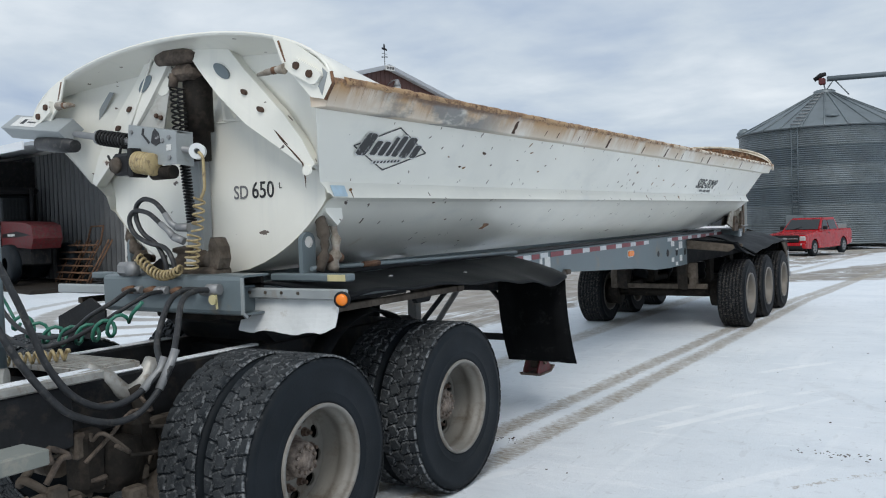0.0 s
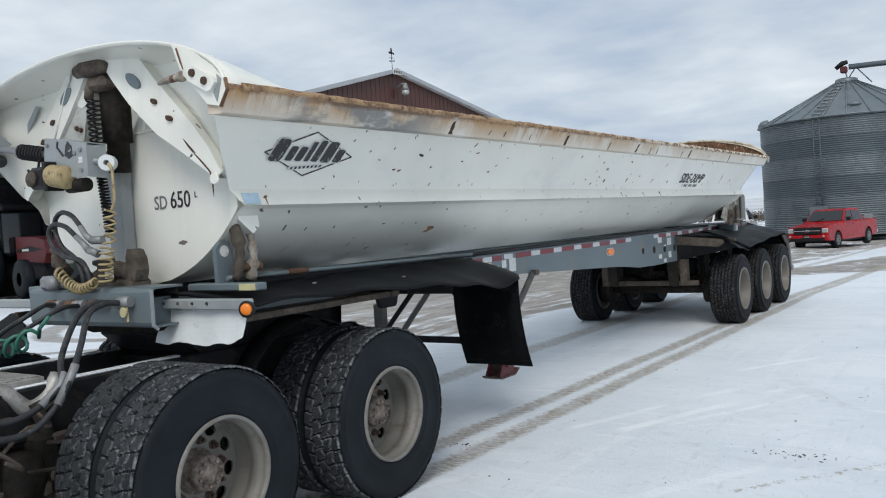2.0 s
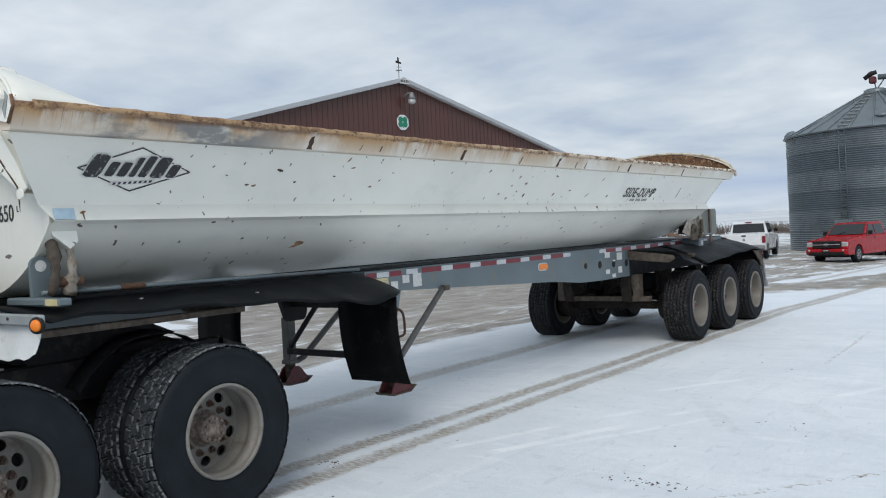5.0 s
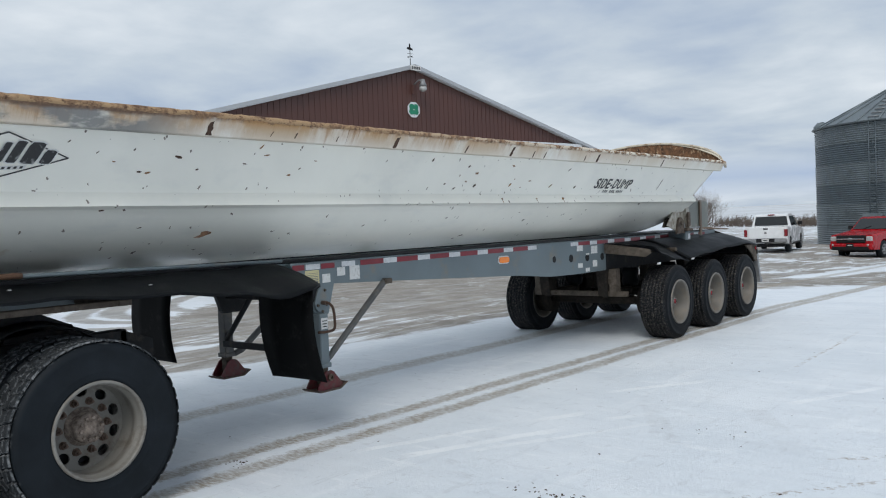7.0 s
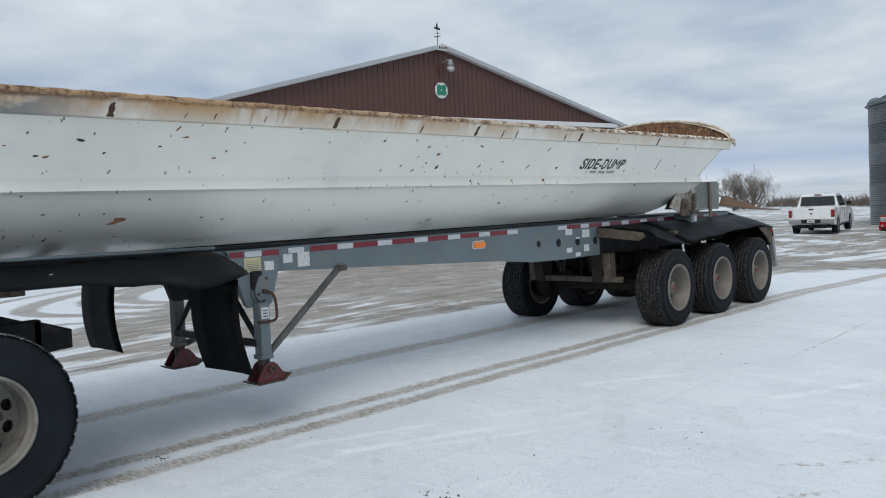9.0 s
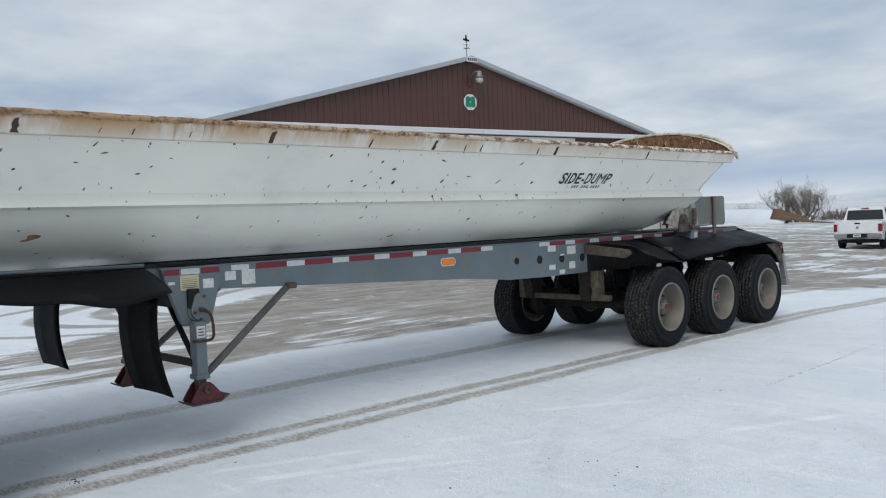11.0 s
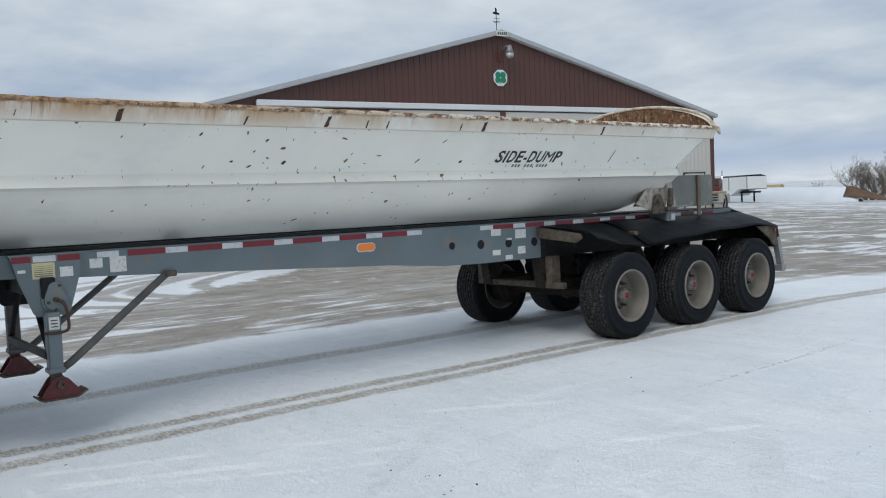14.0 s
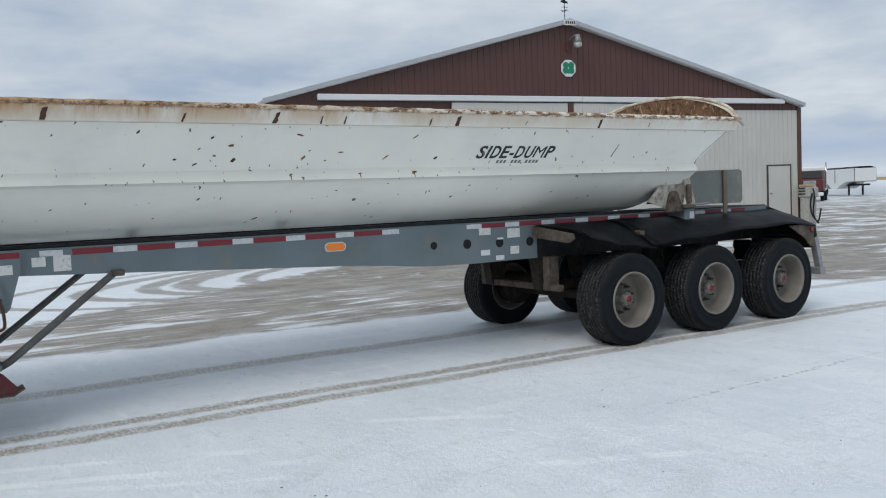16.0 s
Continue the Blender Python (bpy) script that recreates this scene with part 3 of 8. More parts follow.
def ground_z(x, y):
    """Height of the yard and the land round it."""
    z = 0.0
    fall = 0.012 + 0.012 * smooth01((x + 12) / 7)
    if y > 17:
        z -= fall * (min(y, 70) - 17)
    if x < -15:
        z += 0.022 * min(-15 - x, 45)
    d = math.hypot(x + 4, y - 10)
    z += smooth01((d - 130) / 500) * (4.2 + 2.4 * math.sin(x * 0.006 + 1.0) + 2.2 * math.sin(y * 0.004 + x * 0.003) + 1.4 * math.sin(x * 0.013))
    if d > 60:
        z += 0.5 * smooth01((d - 60) / 60) * noise.noise(Vector((x * 0.02, y * 0.02, 3.1)))
    if d < 30:
        z += 0.010 * noise.noise(Vector((x * 0.7, y * 0.7, 0))) + 0.006 * noise.noise(Vector((x * 2.6, y * 2.6, 5)))
        for x0, slope in RUTS:
            k = abs(x - x0 - slope * (y - 9.5))
            if k < 0.16:
                z -= 0.018 * (1 - k / 0.16) * (0.6 + 0.8 * noise.noise(Vector((x * 6, y * 6, 2))))
    return z


def graded(dense0, dense1, step, low, high, grow=1.09):
    line = [dense0 + step * i for i in range(int((dense1 - dense0) / step) + 1)]
    s = step
    while line[-1] < high:
        s *= grow
        line.append(line[-1] + s)
    s = step
    while line[0] > low:
        s *= grow
        line.insert(0, line[0] - s)
    return line


def ground_mat():
    k = Nodes("trodden snow over gravel")
    x, y, z = k.split()
    wob = k.noise(0.55, 4)
    wob2 = k.noise(2.3, 5, 0.6)
    # snow
    snow = k.mix(k.ramp(k.noise(0.7, 6, 0.6), 0.35, 0.65), (0.75, 0.80, 0.85), (0.83, 0.87, 0.91))
    ice = k.noise(1.0, 7, 0.7, k.mapped((0.5, 1.5, 1), rot=(0, 0, 0.75)))
    snow = k.mix(k.ramp(ice, 0.50, 0.68, 0, 0.26), snow, (0.60, 0.645, 0.70))
    for scale, rot, a, b, amount, tint in (((3.2, 0.34, 1), -0.42, 0.58, 0.66, 0.35, (0.90, 0.93, 0.96)), ((2.4, 1.0, 1), -1.2, 0.56, 0.68, 0.18, (0.66, 0.70, 0.74)), ((4.5, 0.5, 1), 0.2, 0.60, 0.70, 0.16, (0.60, 0.635, 0.67)), ((11.0, 2.2, 1), -0.35, 0.62, 0.67, 0.3, (0.58, 0.605, 0.635)), ((26.0, 7.0, 1), 0.9, 0.64, 0.68, 0.4, (0.50, 0.515, 0.53))):
        snow = k.mix(k.ramp(k.noise(1.0, 6, 0.6, k.mapped(scale, rot=(0, 0, rot), loc=(3 * rot, scale[0], 0)), 0.4), a, b, 0, amount), snow, tint)
    ragged = k.math("MULTIPLY", k.math("SUBTRACT", k.noise(5, 6, 0.7), 0.5), 0.10)

    def stroke(x0, y0, x1, y1, width):
        """How far a ragged stroke from one ground point to another covers."""
        run = math.hypot(x1 - x0, y1 - y0)
        dx, dy = (x1 - x0) / run, (y1 - y0) / run
        along = k.math("ADD", k.math("MULTIPLY", x, dx), k.math("MULTIPLY_ADD", y, dy, -x0 * dx - y0 * dy))
        aside = k.math("ABSOLUTE", k.math("ADD", k.math("ADD", k.math("MULTIPLY", x, -dy), k.math("MULTIPLY_ADD", y, dx, x0 * dy - y0 * dx)), ragged))
        ends = k.math("MULTIPLY", k.ramp(along, 0.0, 0.15), k.ramp(along, run - 0.3, run, 1, 0))
        return k.math("MULTIPLY", k.ramp(aside, width * 0.7, width, 1, 0), ends)

    for line in ((-2.51, 6.53, -2.00, 7.72, 0.05), (-2.13, 6.60, -1.48, 8.00, 0.06), (-1.81, 6.95, -0.95, 8.50, 0.04), (-1.90, 7.95, -1.62, 8.55, 0.06), (-1.40, 8.36, -1.10, 8.80, 0.05), (-2.86, 4.78, -2.49, 5.37, 0.06), (-1.45, 5.2, -0.85, 6.2, 0.06), (0.2, 6.2, 0.9, 7.1, 0.07), (-1.9, 9.3, -1.2, 10.4, 0.06), (-0.3, 9.6, 0.3, 10.8, 0.06), (-1.9, 4.2, -1.4, 4.9, 0.05)):
        snow = k.mix(k.math("MULTIPLY", stroke(*line), k.ramp(wob2, 0.35, 0.6, 0.25, 0.85)), snow, (0.93, 0.955, 0.98))
    broken = k.ramp(k.noise(17, 5, 0.7), 0.50, 0.60)
    for line in ((-1.02, 5.49, 0.92, 7.87, 0.035), (-0.73, 11.36, -0.78, 14.55, 0.03), (0.4, 8.0, 1.9, 9.6, 0.04)):
        snow = k.mix(k.math("MULTIPLY", stroke(*line), k.math("MULTIPLY", broken, 0.8)), snow, (0.36, 0.315, 0.27))
    print_ = k.ramp(k.noise(1.0, 4, 0.6, k.mapped((9, 34, 1), rot=(0, 0, 0.35))), 0.40, 0.66, 0.10, 0.36)
    for line in ((-0.60, 7.85, -1.35, 9.1, 0.10), (0.25, 8.1, -0.6, 9.5, 0.12), (1.0, 10.9, 0.0, 12.0, 0.12), (1.6, 8.6, 0.3, 10.6, 0.13)):
        snow = k.mix(k.math("MULTIPLY", stroke(*line), k.math("MULTIPLY", print_, k.ramp(wob2, 0.4, 0.55))), snow, (0.55, 0.57, 0.59))
    crumbs = k.noise(15, 7, 0.85)
    snow = k.mix(k.ramp(crumbs, 0.69, 0.72, 0, 0.8), snow, (0.22, 0.175, 0.135))
    snow = k.mix(k.ramp(k.noise(38, 6, 0.8), 0.66, 0.72, 0, 0.45), snow, (0.46, 0.48, 0.505))
    pits = k.noise(1.0, 5, 0.7, k.mapped((4.5, 9.0, 1), rot=(0, 0, 0.6)))
    snow = k.mix(k.ramp(pits, 0.60, 0.64, 0, 0.38), snow, (0.60, 0.63, 0.665))
    scuff = k.noise(1.0, 6, 0.72, k.mapped((1.3, 5.5, 1), rot=(0, 0, -0.5)), 0.3)
    snow = k.mix(k.ramp(scuff, 0.57, 0.66, 0, 0.6), snow, (0.90, 0.93, 0.96))
    snow = k.mix(k.ramp(scuff, 0.36, 0.43, 0.30, 0), snow, (0.66, 0.695, 0.74))
    # packed gravel and slush
    stone = k.mix(k.ramp(k.noise(1.4, 7, 0.65), 0.32, 0.68), (0.20, 0.178, 0.152), (0.38, 0.35, 0.31))
    stone = k.mix(k.ramp(k.noise(1.0, 7, 0.7, k.mapped((2.6, 0.5, 1), rot=(0, 0, -0.16))), 0.50, 0.66, 0, 0.55), stone, (0.55, 0.555, 0.56))
    stone = k.mix(k.ramp(k.noise(26, 4, 0.7), 0.45, 0.75, 0, 0.6), stone, (0.13, 0.11, 0.09))
    lines = k.noise(1.0, 9, 0.72, k.mapped((1.5, 0.30, 1), rot=(0, 0, -0.16)), 0.6)
    broad = k.noise(0.3, 5, 0.6)
    # the yard in front of the barn
    edge = k.math("ADD", k.math("MULTIPLY", y, 0.07), -7.38)
    edge = k.math("ADD", edge, k.math("MULTIPLY", k.math("SUBTRACT", wob, 0.5), 0.9))
    edge = k.math("ADD", edge, k.math("MULTIPLY", k.math("SUBTRACT", k.noise(1.0, 7, 0.75, k.mapped((5.0, 1.1, 1))), 0.5), 0.9))
    yard = k.ramp(k.math("SUBTRACT", edge, x), -0.06, 0.12)
    bare = k.ramp(k.math("ADD", k.math("MULTIPLY", lines, 0.75), k.math("MULTIPLY", broad, 0.5)), 0.63, 0.70, 0.97, 0.12)
    # unploughed snow beyond the lane, with hairpin tracks of a turning loader
    drift = k.math("SUBTRACT", -4.6, k.math("MULTIPLY_ADD", y, 0.71, x))
    drift = k.ramp(k.math("ADD", drift, k.math("MULTIPLY", k.math("SUBTRACT", wob2, 0.5), 2.0)), -0.15, 0.2)
    bare = k.math("MULTIPLY", bare, k.math("SUBTRACT", 1.0, k.math("MULTIPLY", drift, 0.95)))
    off = k.math("ADD", x, 14.0)
    bend = k.math("MULTIPLY", k.math("MULTIPLY", off, off), 0.26)
    steep = k.math("SQRT", k.math("MULTIPLY_ADD", k.math("MULTIPLY", off, off), 0.27, 1.0))
    for y0, half in ((9.3, 0.26), (10.6, 0.26), (11.4, 0.30), (12.8, 0.24), (7.6, 0.16)):
        gap = k.math("DIVIDE", k.math("ABSOLUTE", k.math("SUBTRACT", k.math("SUBTRACT", y, y0), bend)), steep)
        gap = k.math("ADD", gap, k.math("MULTIPLY", k.math("SUBTRACT", k.noise(4.5, 5, 0.7), 0.5), 0.35))
        bare = k.math("MAXIMUM", bare, k.math("MULTIPLY", k.ramp(gap, half * 0.7, half * 1.2, 0.8, 0), k.ramp(x, -20.0, -17.0)))
    yard = k.math("MULTIPLY", k.math("MULTIPLY", yard, k.ramp(y, 70, 90, 1, 0)), k.math("MAXIMUM", bare, 0.0))
    # the drive that crosses behind the trailer
    near_edge = k.math("ADD", k.math("MULTIPLY", x, 1.25), 27.2)
    far_edge = k.math("ADD", k.math("MULTIPLY", k.ramp(x, -4.6, 0.0, 0.0, 1.0), 22.0), 26.5)
    sway = k.math("MULTIPLY", k.math("SUBTRACT", wob, 0.5), 5.0)
    drive = k.math("MULTIPLY", k.ramp(k.math("ADD", k.math("SUBTRACT", y, near_edge), sway), 0.0, 0.7), k.ramp(k.math("ADD", k.math("SUBTRACT", y, far_edge), sway), -0.8, 0.0, 1, 0))
    drive = k.math("MULTIPLY", drive, k.ramp(wob2, 0.30, 0.40, 0.25, 0.96))
    drive = k.math("MULTIPLY", drive, k.math("SUBTRACT", 1.0, k.math("MULTIPLY", drift, k.ramp(y, 14.0, 22.0, 0.95, 0.0))))
    drive = k.math("MULTIPLY", drive, k.ramp(k.noise(1.0, 6, 0.6, k.mapped((0.9, 1.6, 1))), 0.60, 0.66, 1, 0.1))
    far = k.math("MULTIPLY", k.ramp(y, 27, 33), k.ramp(k.math("ADD", lines, k.math("MULTIPLY", broad, 0.6)), 0.72, 0.90, 0.8, 0.08))
    far = k.math("MULTIPLY", k.math("MULTIPLY", far, k.ramp(x, -15.0, -11.0, 1, 0.15)), k.ramp(y, 92, 122, 1, 0))
    # wheel ruts
    ruts = None
    for (x0, slope), amount, wide in zip(RUTS, (1.0, 1.0, 0.8), (0.10, 0.105, 0.165)):
        line = k.math("ADD", k.math("MULTIPLY", k.math("SUBTRACT", y, 9.5), slope), x0)
        d = k.math("ABSOLUTE", k.math("SUBTRACT", x, line))
        d = k.math("ADD", d, k.math("MULTIPLY", k.math("SUBTRACT", k.noise(14, 8, 0.8), 0.5), 0.24))
        one = k.ramp(d, wide * 0.6, wide * 1.25, amount, 0)
        ruts = one if ruts is None else k.math("MAXIMUM", ruts, one)
    ruts = k.math("MULTIPLY", ruts, k.ramp(k.noise(3.2, 4), 0.3, 0.6, 0.7, 1.0))
    tread = k.noise(1.0, 4, 0.6, k.mapped((15, 40, 1), rot=(0, 0, 0.3)))
    ruts = k.math("MULTIPLY", ruts, k.ramp(tread, 0.38, 0.58, 0.42, 1.0))
    gravel = k.math("MAXIMUM", k.math("MAXIMUM", yard, drive), far)
    col = k.mix(gravel, snow, stone)
    col = k.mix(ruts, col, k.mix(k.noise(14, 4), (0.20, 0.162, 0.118), (0.46, 0.415, 0.345)))
    # bare fields far off
    dist = k.math("MAXIMUM", k.math("ABSOLUTE", x), y)
    field = k.math("MULTIPLY", k.ramp(dist, 150, 220), k.ramp(k.noise(1.0, 4, 0.5, k.mapped((0.006, 0.03, 1))), 0.60, 0.63))
    col = k.mix(k.math("MULTIPLY", field, 0.6), col, (0.32, 0.26, 0.21))
    stubble = k.math("MULTIPLY", k.ramp(dist, 110, 190), k.ramp(k.noise(1.0, 5, 0.6, k.mapped((0.02, 0.09, 1))), 0.36, 0.60, 0.22, 0.62))
    col = k.mix(stubble, col, (0.40, 0.39, 0.38))
    k.bump(k.math("ADD", k.math("MULTIPLY", k.noise(5, 7, 0.7), 0.8), k.math("MULTIPLY", k.noise(45, 5, 0.75), 0.4)), 0.65, 0.045)
    return k.done(col, k.ramp(gravel, 0, 1, 0.55, 0.8))


gx = graded(-8.0, 5.0, 0.125, -1800, 1800)
gy = graded(0.5, 20.0, 0.125, -500, 2500)
g = Build()
g.add([(x, y, ground_z(x, y)) for y in gy for x in gx],
      [(j * len(gx) + i, j * len(gx) + i + 1, (j + 1) * len(gx) + i + 1, (j + 1) * len(gx) + i) for j in range(len(gy) - 1) for i in range(len(gx) - 1)], True)
ground = solo("ground", g, ground_mat(), "snow-covered farmyard ground with gravel and wheel ruts", "ground", kind="structure")


# ---------------------------------------------------------------- side-dump trailer
CX = -4.0
Y0, Y1 = 3.80, 14.15
trailer = thing("dump_trailer", (CX, 9.5, 0), "white steel side-dump trailer with rusty rim on grey chassis", "trailer")


BOWL_R, BOWL_Z = 1.235, 1.432
BOWL_A = math.asin(0.935 / BOWL_R)


def tub_section(out=0.0):
    """Right half of the tub's outside, from rim to bottom, as (half width, height)."""
    side = [(1.135, 2.335), (0.94, 1.968), (0.985, 1.878), (0.935, 1.858)]
    bowl = [(BOWL_R * math.sin(t), BOWL_Z + BOWL_R * (1 - math.cos(t))) for t in (BOWL_A * (1 - i / 14) for i in range(1, 15))]
    return [(w + out, z) for w, z in side + bowl[:-1]] + [(0.0, bowl[-1][1])]


half = tub_section()
ring = [(CX + w, z) for w, z in half] + [(CX - w, z) for w, z in half[-2::-1]]


def front_y(z):
    return Y0 - 0.34 * max(0.0, min(1.0, (z - 1.90) / 0.5)) ** 0.85


def rear_y(z):
    return 14.10 + 0.40 * smooth01((z - 1.45) / 0.42) + 0.36 * smooth01((z - 1.95) / 0.45)


b = Build()
ys = [i / 40 for i in range(41)]
outer = [[(x, front_y(z) + (rear_y(z) - front_y(z)) * t, z) for x, z in ring] for t in ys]
inner = [[(CX + (x - CX) * 0.985, front_y(z) + 0.02 + (rear_y(z) - front_y(z) - 0.04) * t, z + 0.012) for x, z in ring] for t in ys]
for grid in (outer, inner):
    h, w = len(grid), len(grid[0])
    b.add([p for row in grid for p in row], [(i * w + j, i * w + j + 1, (i + 1) * w + j + 1, (i + 1) * w + j) for i in range(h - 1) for j in range(w - 1)])
tub = part("tub", b, "tub", trailer, "white half-round dump tub with chipped paint and rust spots")
me = tub.data
for q in me.polygons:
    zc = sum(me.vertices[i].co.z for i in q.vertices) / len(q.vertices)
    q.use_smooth = zc < 1.84


def strips_plate(yf, apex, shift, thick=0.012):
    """The same plate as rows of strips, so that it bends with its slope."""
    rows = []
    zs = [1.433 + 0.047 * i for i in range(23)]
    for z in zs:
        if z < 1.858:
            w = math.sqrt(max(0.0, BOWL_R ** 2 - (BOWL_Z + BOWL_R - z) ** 2))
        elif z < 1.968:
            w = 0.94
        elif z < 2.335:
            w = 0.94 + (z - 1.968) / 0.367 * 0.195
        else:
            w = 1.135 + (z - 2.335) / 0.135 * 0.145
        rows.append([(CX + w * (2 * j / 16 - 1), yf(z) + shift, z) for j in range(17)])
    zt = 2.47
    n = 7
    for i in range(1, n + 1):
        z = zt + (apex - zt) * i / n
        w = 1.28 * math.sqrt(max(0.001, 1 - (i / n) ** 2))
        rows.append([(CX + w * (2 * j / 16 - 1), yf(z) + shift, z) for j in range(17)])
    return Build().sheet(rows, (0, thick, 0), False)


def flat_half_width(z):
    if z < 1.858:
        return min(0.935, math.sqrt(max(0.0, BOWL_R ** 2 - (BOWL_Z + BOWL_R - z) ** 2)))
    return 0.94 if z < 1.968 else 0.94 + (z - 1.968) / 0.367 * 0.195


APEX = 2.84
rows = [[(CX + 0.984 * flat_half_width(z) * (2 * j / 24 - 1), Y0, z) for j in range(25)] for z in [1.4325 + 0.0398 * i for i in range(25)]]
part("front_bulkhead", Build().sheet(rows, (0, 0.012, 0), False), "tub", tub, "white front end plate with chipped paint")
rows = [[(CX + u, 3.99, 2.10 + (0.355 + 0.04 + 0.385 * math.sqrt(1 - (u / 1.285) ** 2) * (1 - 0.85 * smooth01(0.35 + 0.65 * (u / 1.285) ** 2))) * k) for k in (0, 0.25, 0.5, 0.75, 1)] for u in (-0.92 + 0.115 * i for i in range(17))]
part("upper_bulkhead", Build().sheet(rows, (0, 0.012, 0), False), "tub", tub)
rows = [[(CX + u, 3.79, z) for u, z in ((-0.03, 2.372), (0.05, 2.372), (0.15, 2.37), (0.24, 2.37), (0.39, 2.368))], [(CX + u, 3.97, z) for u, z in ((-0.24, 2.46), (-0.16, 2.505), (-0.06, 2.60), (0.07, 2.515), (0.20, 2.41))]]
part("top_flap", Build().sheet(rows, (0, 0.012, 0), False), "tub", tub, "white sloping cap plate")
part("flap_strut", Build().prism([(CX - 0.187, 2.333), (CX - 0.047, 2.425), (CX + 0.015, 2.385), (CX - 0.165, 2.25)], "y", 3.74, 3.785), "tub", tub, "white folded strut with rusty edge")
part("strut_edge", Build().tube([(CX + 0.012, 3.735, 2.388), (CX - 0.06, 3.735, 2.335), (CX - 0.165, 3.735, 2.258)], 0.006, 6), "rust", tub)
INNER = ((0.012, 3.60, 2.852), (0.165, 3.60, 2.66), (0.305, 3.60, 2.505), (0.510, 3.615, 2.315), (0.74, 3.635, 2.165), (0.93, 3.655, 2.032))
OUTER = ((0.345, 3.64, 2.795), (0.50, 3.64, 2.625), (0.645, 3.64, 2.485), (0.78, 3.64, 2.35), (0.895, 3.65, 2.205), (0.975, 3.66, 2.062))
for s in (1, -1):
    side = lambda p, dy=0.0: Vector((CX + s * p[0], p[1] + dy, p[2]))
    rows = []
    for a, e in zip(INNER, OUTER):
        a, e = side(a), side(e)
        rows.append([a + Vector((0, 0.07, 0)), a + Vector((0, 0.012, 0)), a, a.lerp(e, 0.33), a.lerp(e, 0.66), e, e + Vector((0, 0.012, 0)), e + Vector((s * 0.004, 0.07, 0))])
    brace = part("corner_brace", Build().sheet(rows, (0, 0.008, 0), False), "tub", tub, "white folded corner brace with lightening holes and rust")
    part("brace_web", Build().sheet([[side(p), side(p, 0.12) - Vector((s * 0.03, 0, 0)), side(p, 0.26) - Vector((s * 0.05, 0, 0))] for p in INNER[:5]], (s * 0.008, 0, 0), False), "tub", brace)
    # flared corner panel between the brace and the arch
    rows = []
    for i in range(16):
        t = i / 15
        k = t * (len(OUTER) - 1)
        n = min(int(k), len(OUTER) - 2)
        a = side(OUTER[n], 0.06).lerp(side(OUTER[n + 1], 0.06), k - n)
        if t < 0.6:
            w = 0.12 + 1.13 * t / 0.6
            e = Vector((CX + s * w, 3.72 - 0.25 * (w / 1.25) ** 4, 2.455 + (APEX - 2.455) * math.sqrt(max(0, 1 - (w / 1.285) ** 2)) - 0.014))
        elif t < 0.8:
            k = (t - 0.6) / 0.2
            e = Vector((CX + s * (1.25 - 0.105 * k), 3.47 + 0.03 * k, 2.54 - 0.18 * k))
        else:
            k = (t - 0.8) / 0.2
            e = Vector((CX + s * (1.145 - 0.16 * k), 3.50 + 0.165 * k, 2.36 - 0.31 * k))
        rows.append([a.lerp(e, j / 8) for j in range(9)])
    part("flared_corner", Build().sheet(rows, (0, 0.01, 0), True), "tub", tub)
    # corner end plate, pinned lug, primer patch
    end = [(0.90, 2.735), (1.066, 2.665), (1.20, 2.575), (1.275, 2.50), (1.29, 2.44), (1.241, 2.365), (1.152, 2.384), (1.041, 2.50), (0.968, 2.566)]
    part("corner_plate", Build().prism([(CX + s * u, z) for u, z in end], "y", 3.444, 3.456), "tub", tub, "white corner end plate with rusty edge")
    lug = [(1.045, 2.587), (1.075, 2.592), (1.15, 2.553), (1.232, 2.503), (1.237, 2.48), (1.205, 2.446), (1.175, 2.443), (1.045, 2.515)]
    lugp = part("corner_lug", Build().prism([(CX + s * u, z) for u, z in lug], "y", 3.420, 3.444), "tub", tub, "white pinned lug plate")
    for u, z in ((1.082, 2.55), (1.168, 2.498)):
        part("lug_pin", Build().lathe([(0, 0), (0.0, 0.021), (0.012, 0.019), (0.012, 0)], Matrix.Translation((CX + s * u, 3.420, z)) @ Matrix.Rotation(-math.pi / 2, 4, "Z"), 14, False), "weld", lugp)
    part("corner_patch", Build().prism([(CX + s * u, z) for u, z in ((1.235, 2.525), (1.268, 2.495), (1.228, 2.385), (1.205, 2.435), (1.24, 2.48))], "y", 3.440, 3.4435), "greypaint", tub, "grey primer corner patch")
    part("rust_edge", Build().tube([(CX + s * 1.285, 3.452, 2.50), (CX + s * 1.298, 3.45, 2.44), (CX + s * 1.242, 3.45, 2.362)], 0.009, 6), "rust", tub)
    part("rust_scratch", Build().plate([(0.935, 2.70), (0.95, 2.702), (0.975, 2.63), (0.99, 2.585), (0.982, 2.585), (0.962, 2.63)], plane((CX, 3.4425, 0), (s, 0, 0), (0, 0, 1)), 0.001), "rust", tub)
    # solid grey and dark discs stand in for the shade in the holes
    for u, v, r2, sq in ((0.335, 2.64, 0.075, 0.5), (0.505, 2.50, 0.024, 0.7), (0.625, 2.39, 0.024, 0.7)):
        pts = [(u + r2 * math.cos(t) * 0.75 + r2 * sq * math.sin(t) * 0.6, v - r2 * math.cos(t) * 0.6 + r2 * sq * math.sin(t) * 0.6) for t in (2 * math.pi * i / 18 for i in range(18))]
        part("brace_hole_disc", Build().prism([(CX + s * a, z) for a, z in pts], "y", 3.609, 3.63), "weld" if r2 < 0.03 else "frame", brace)
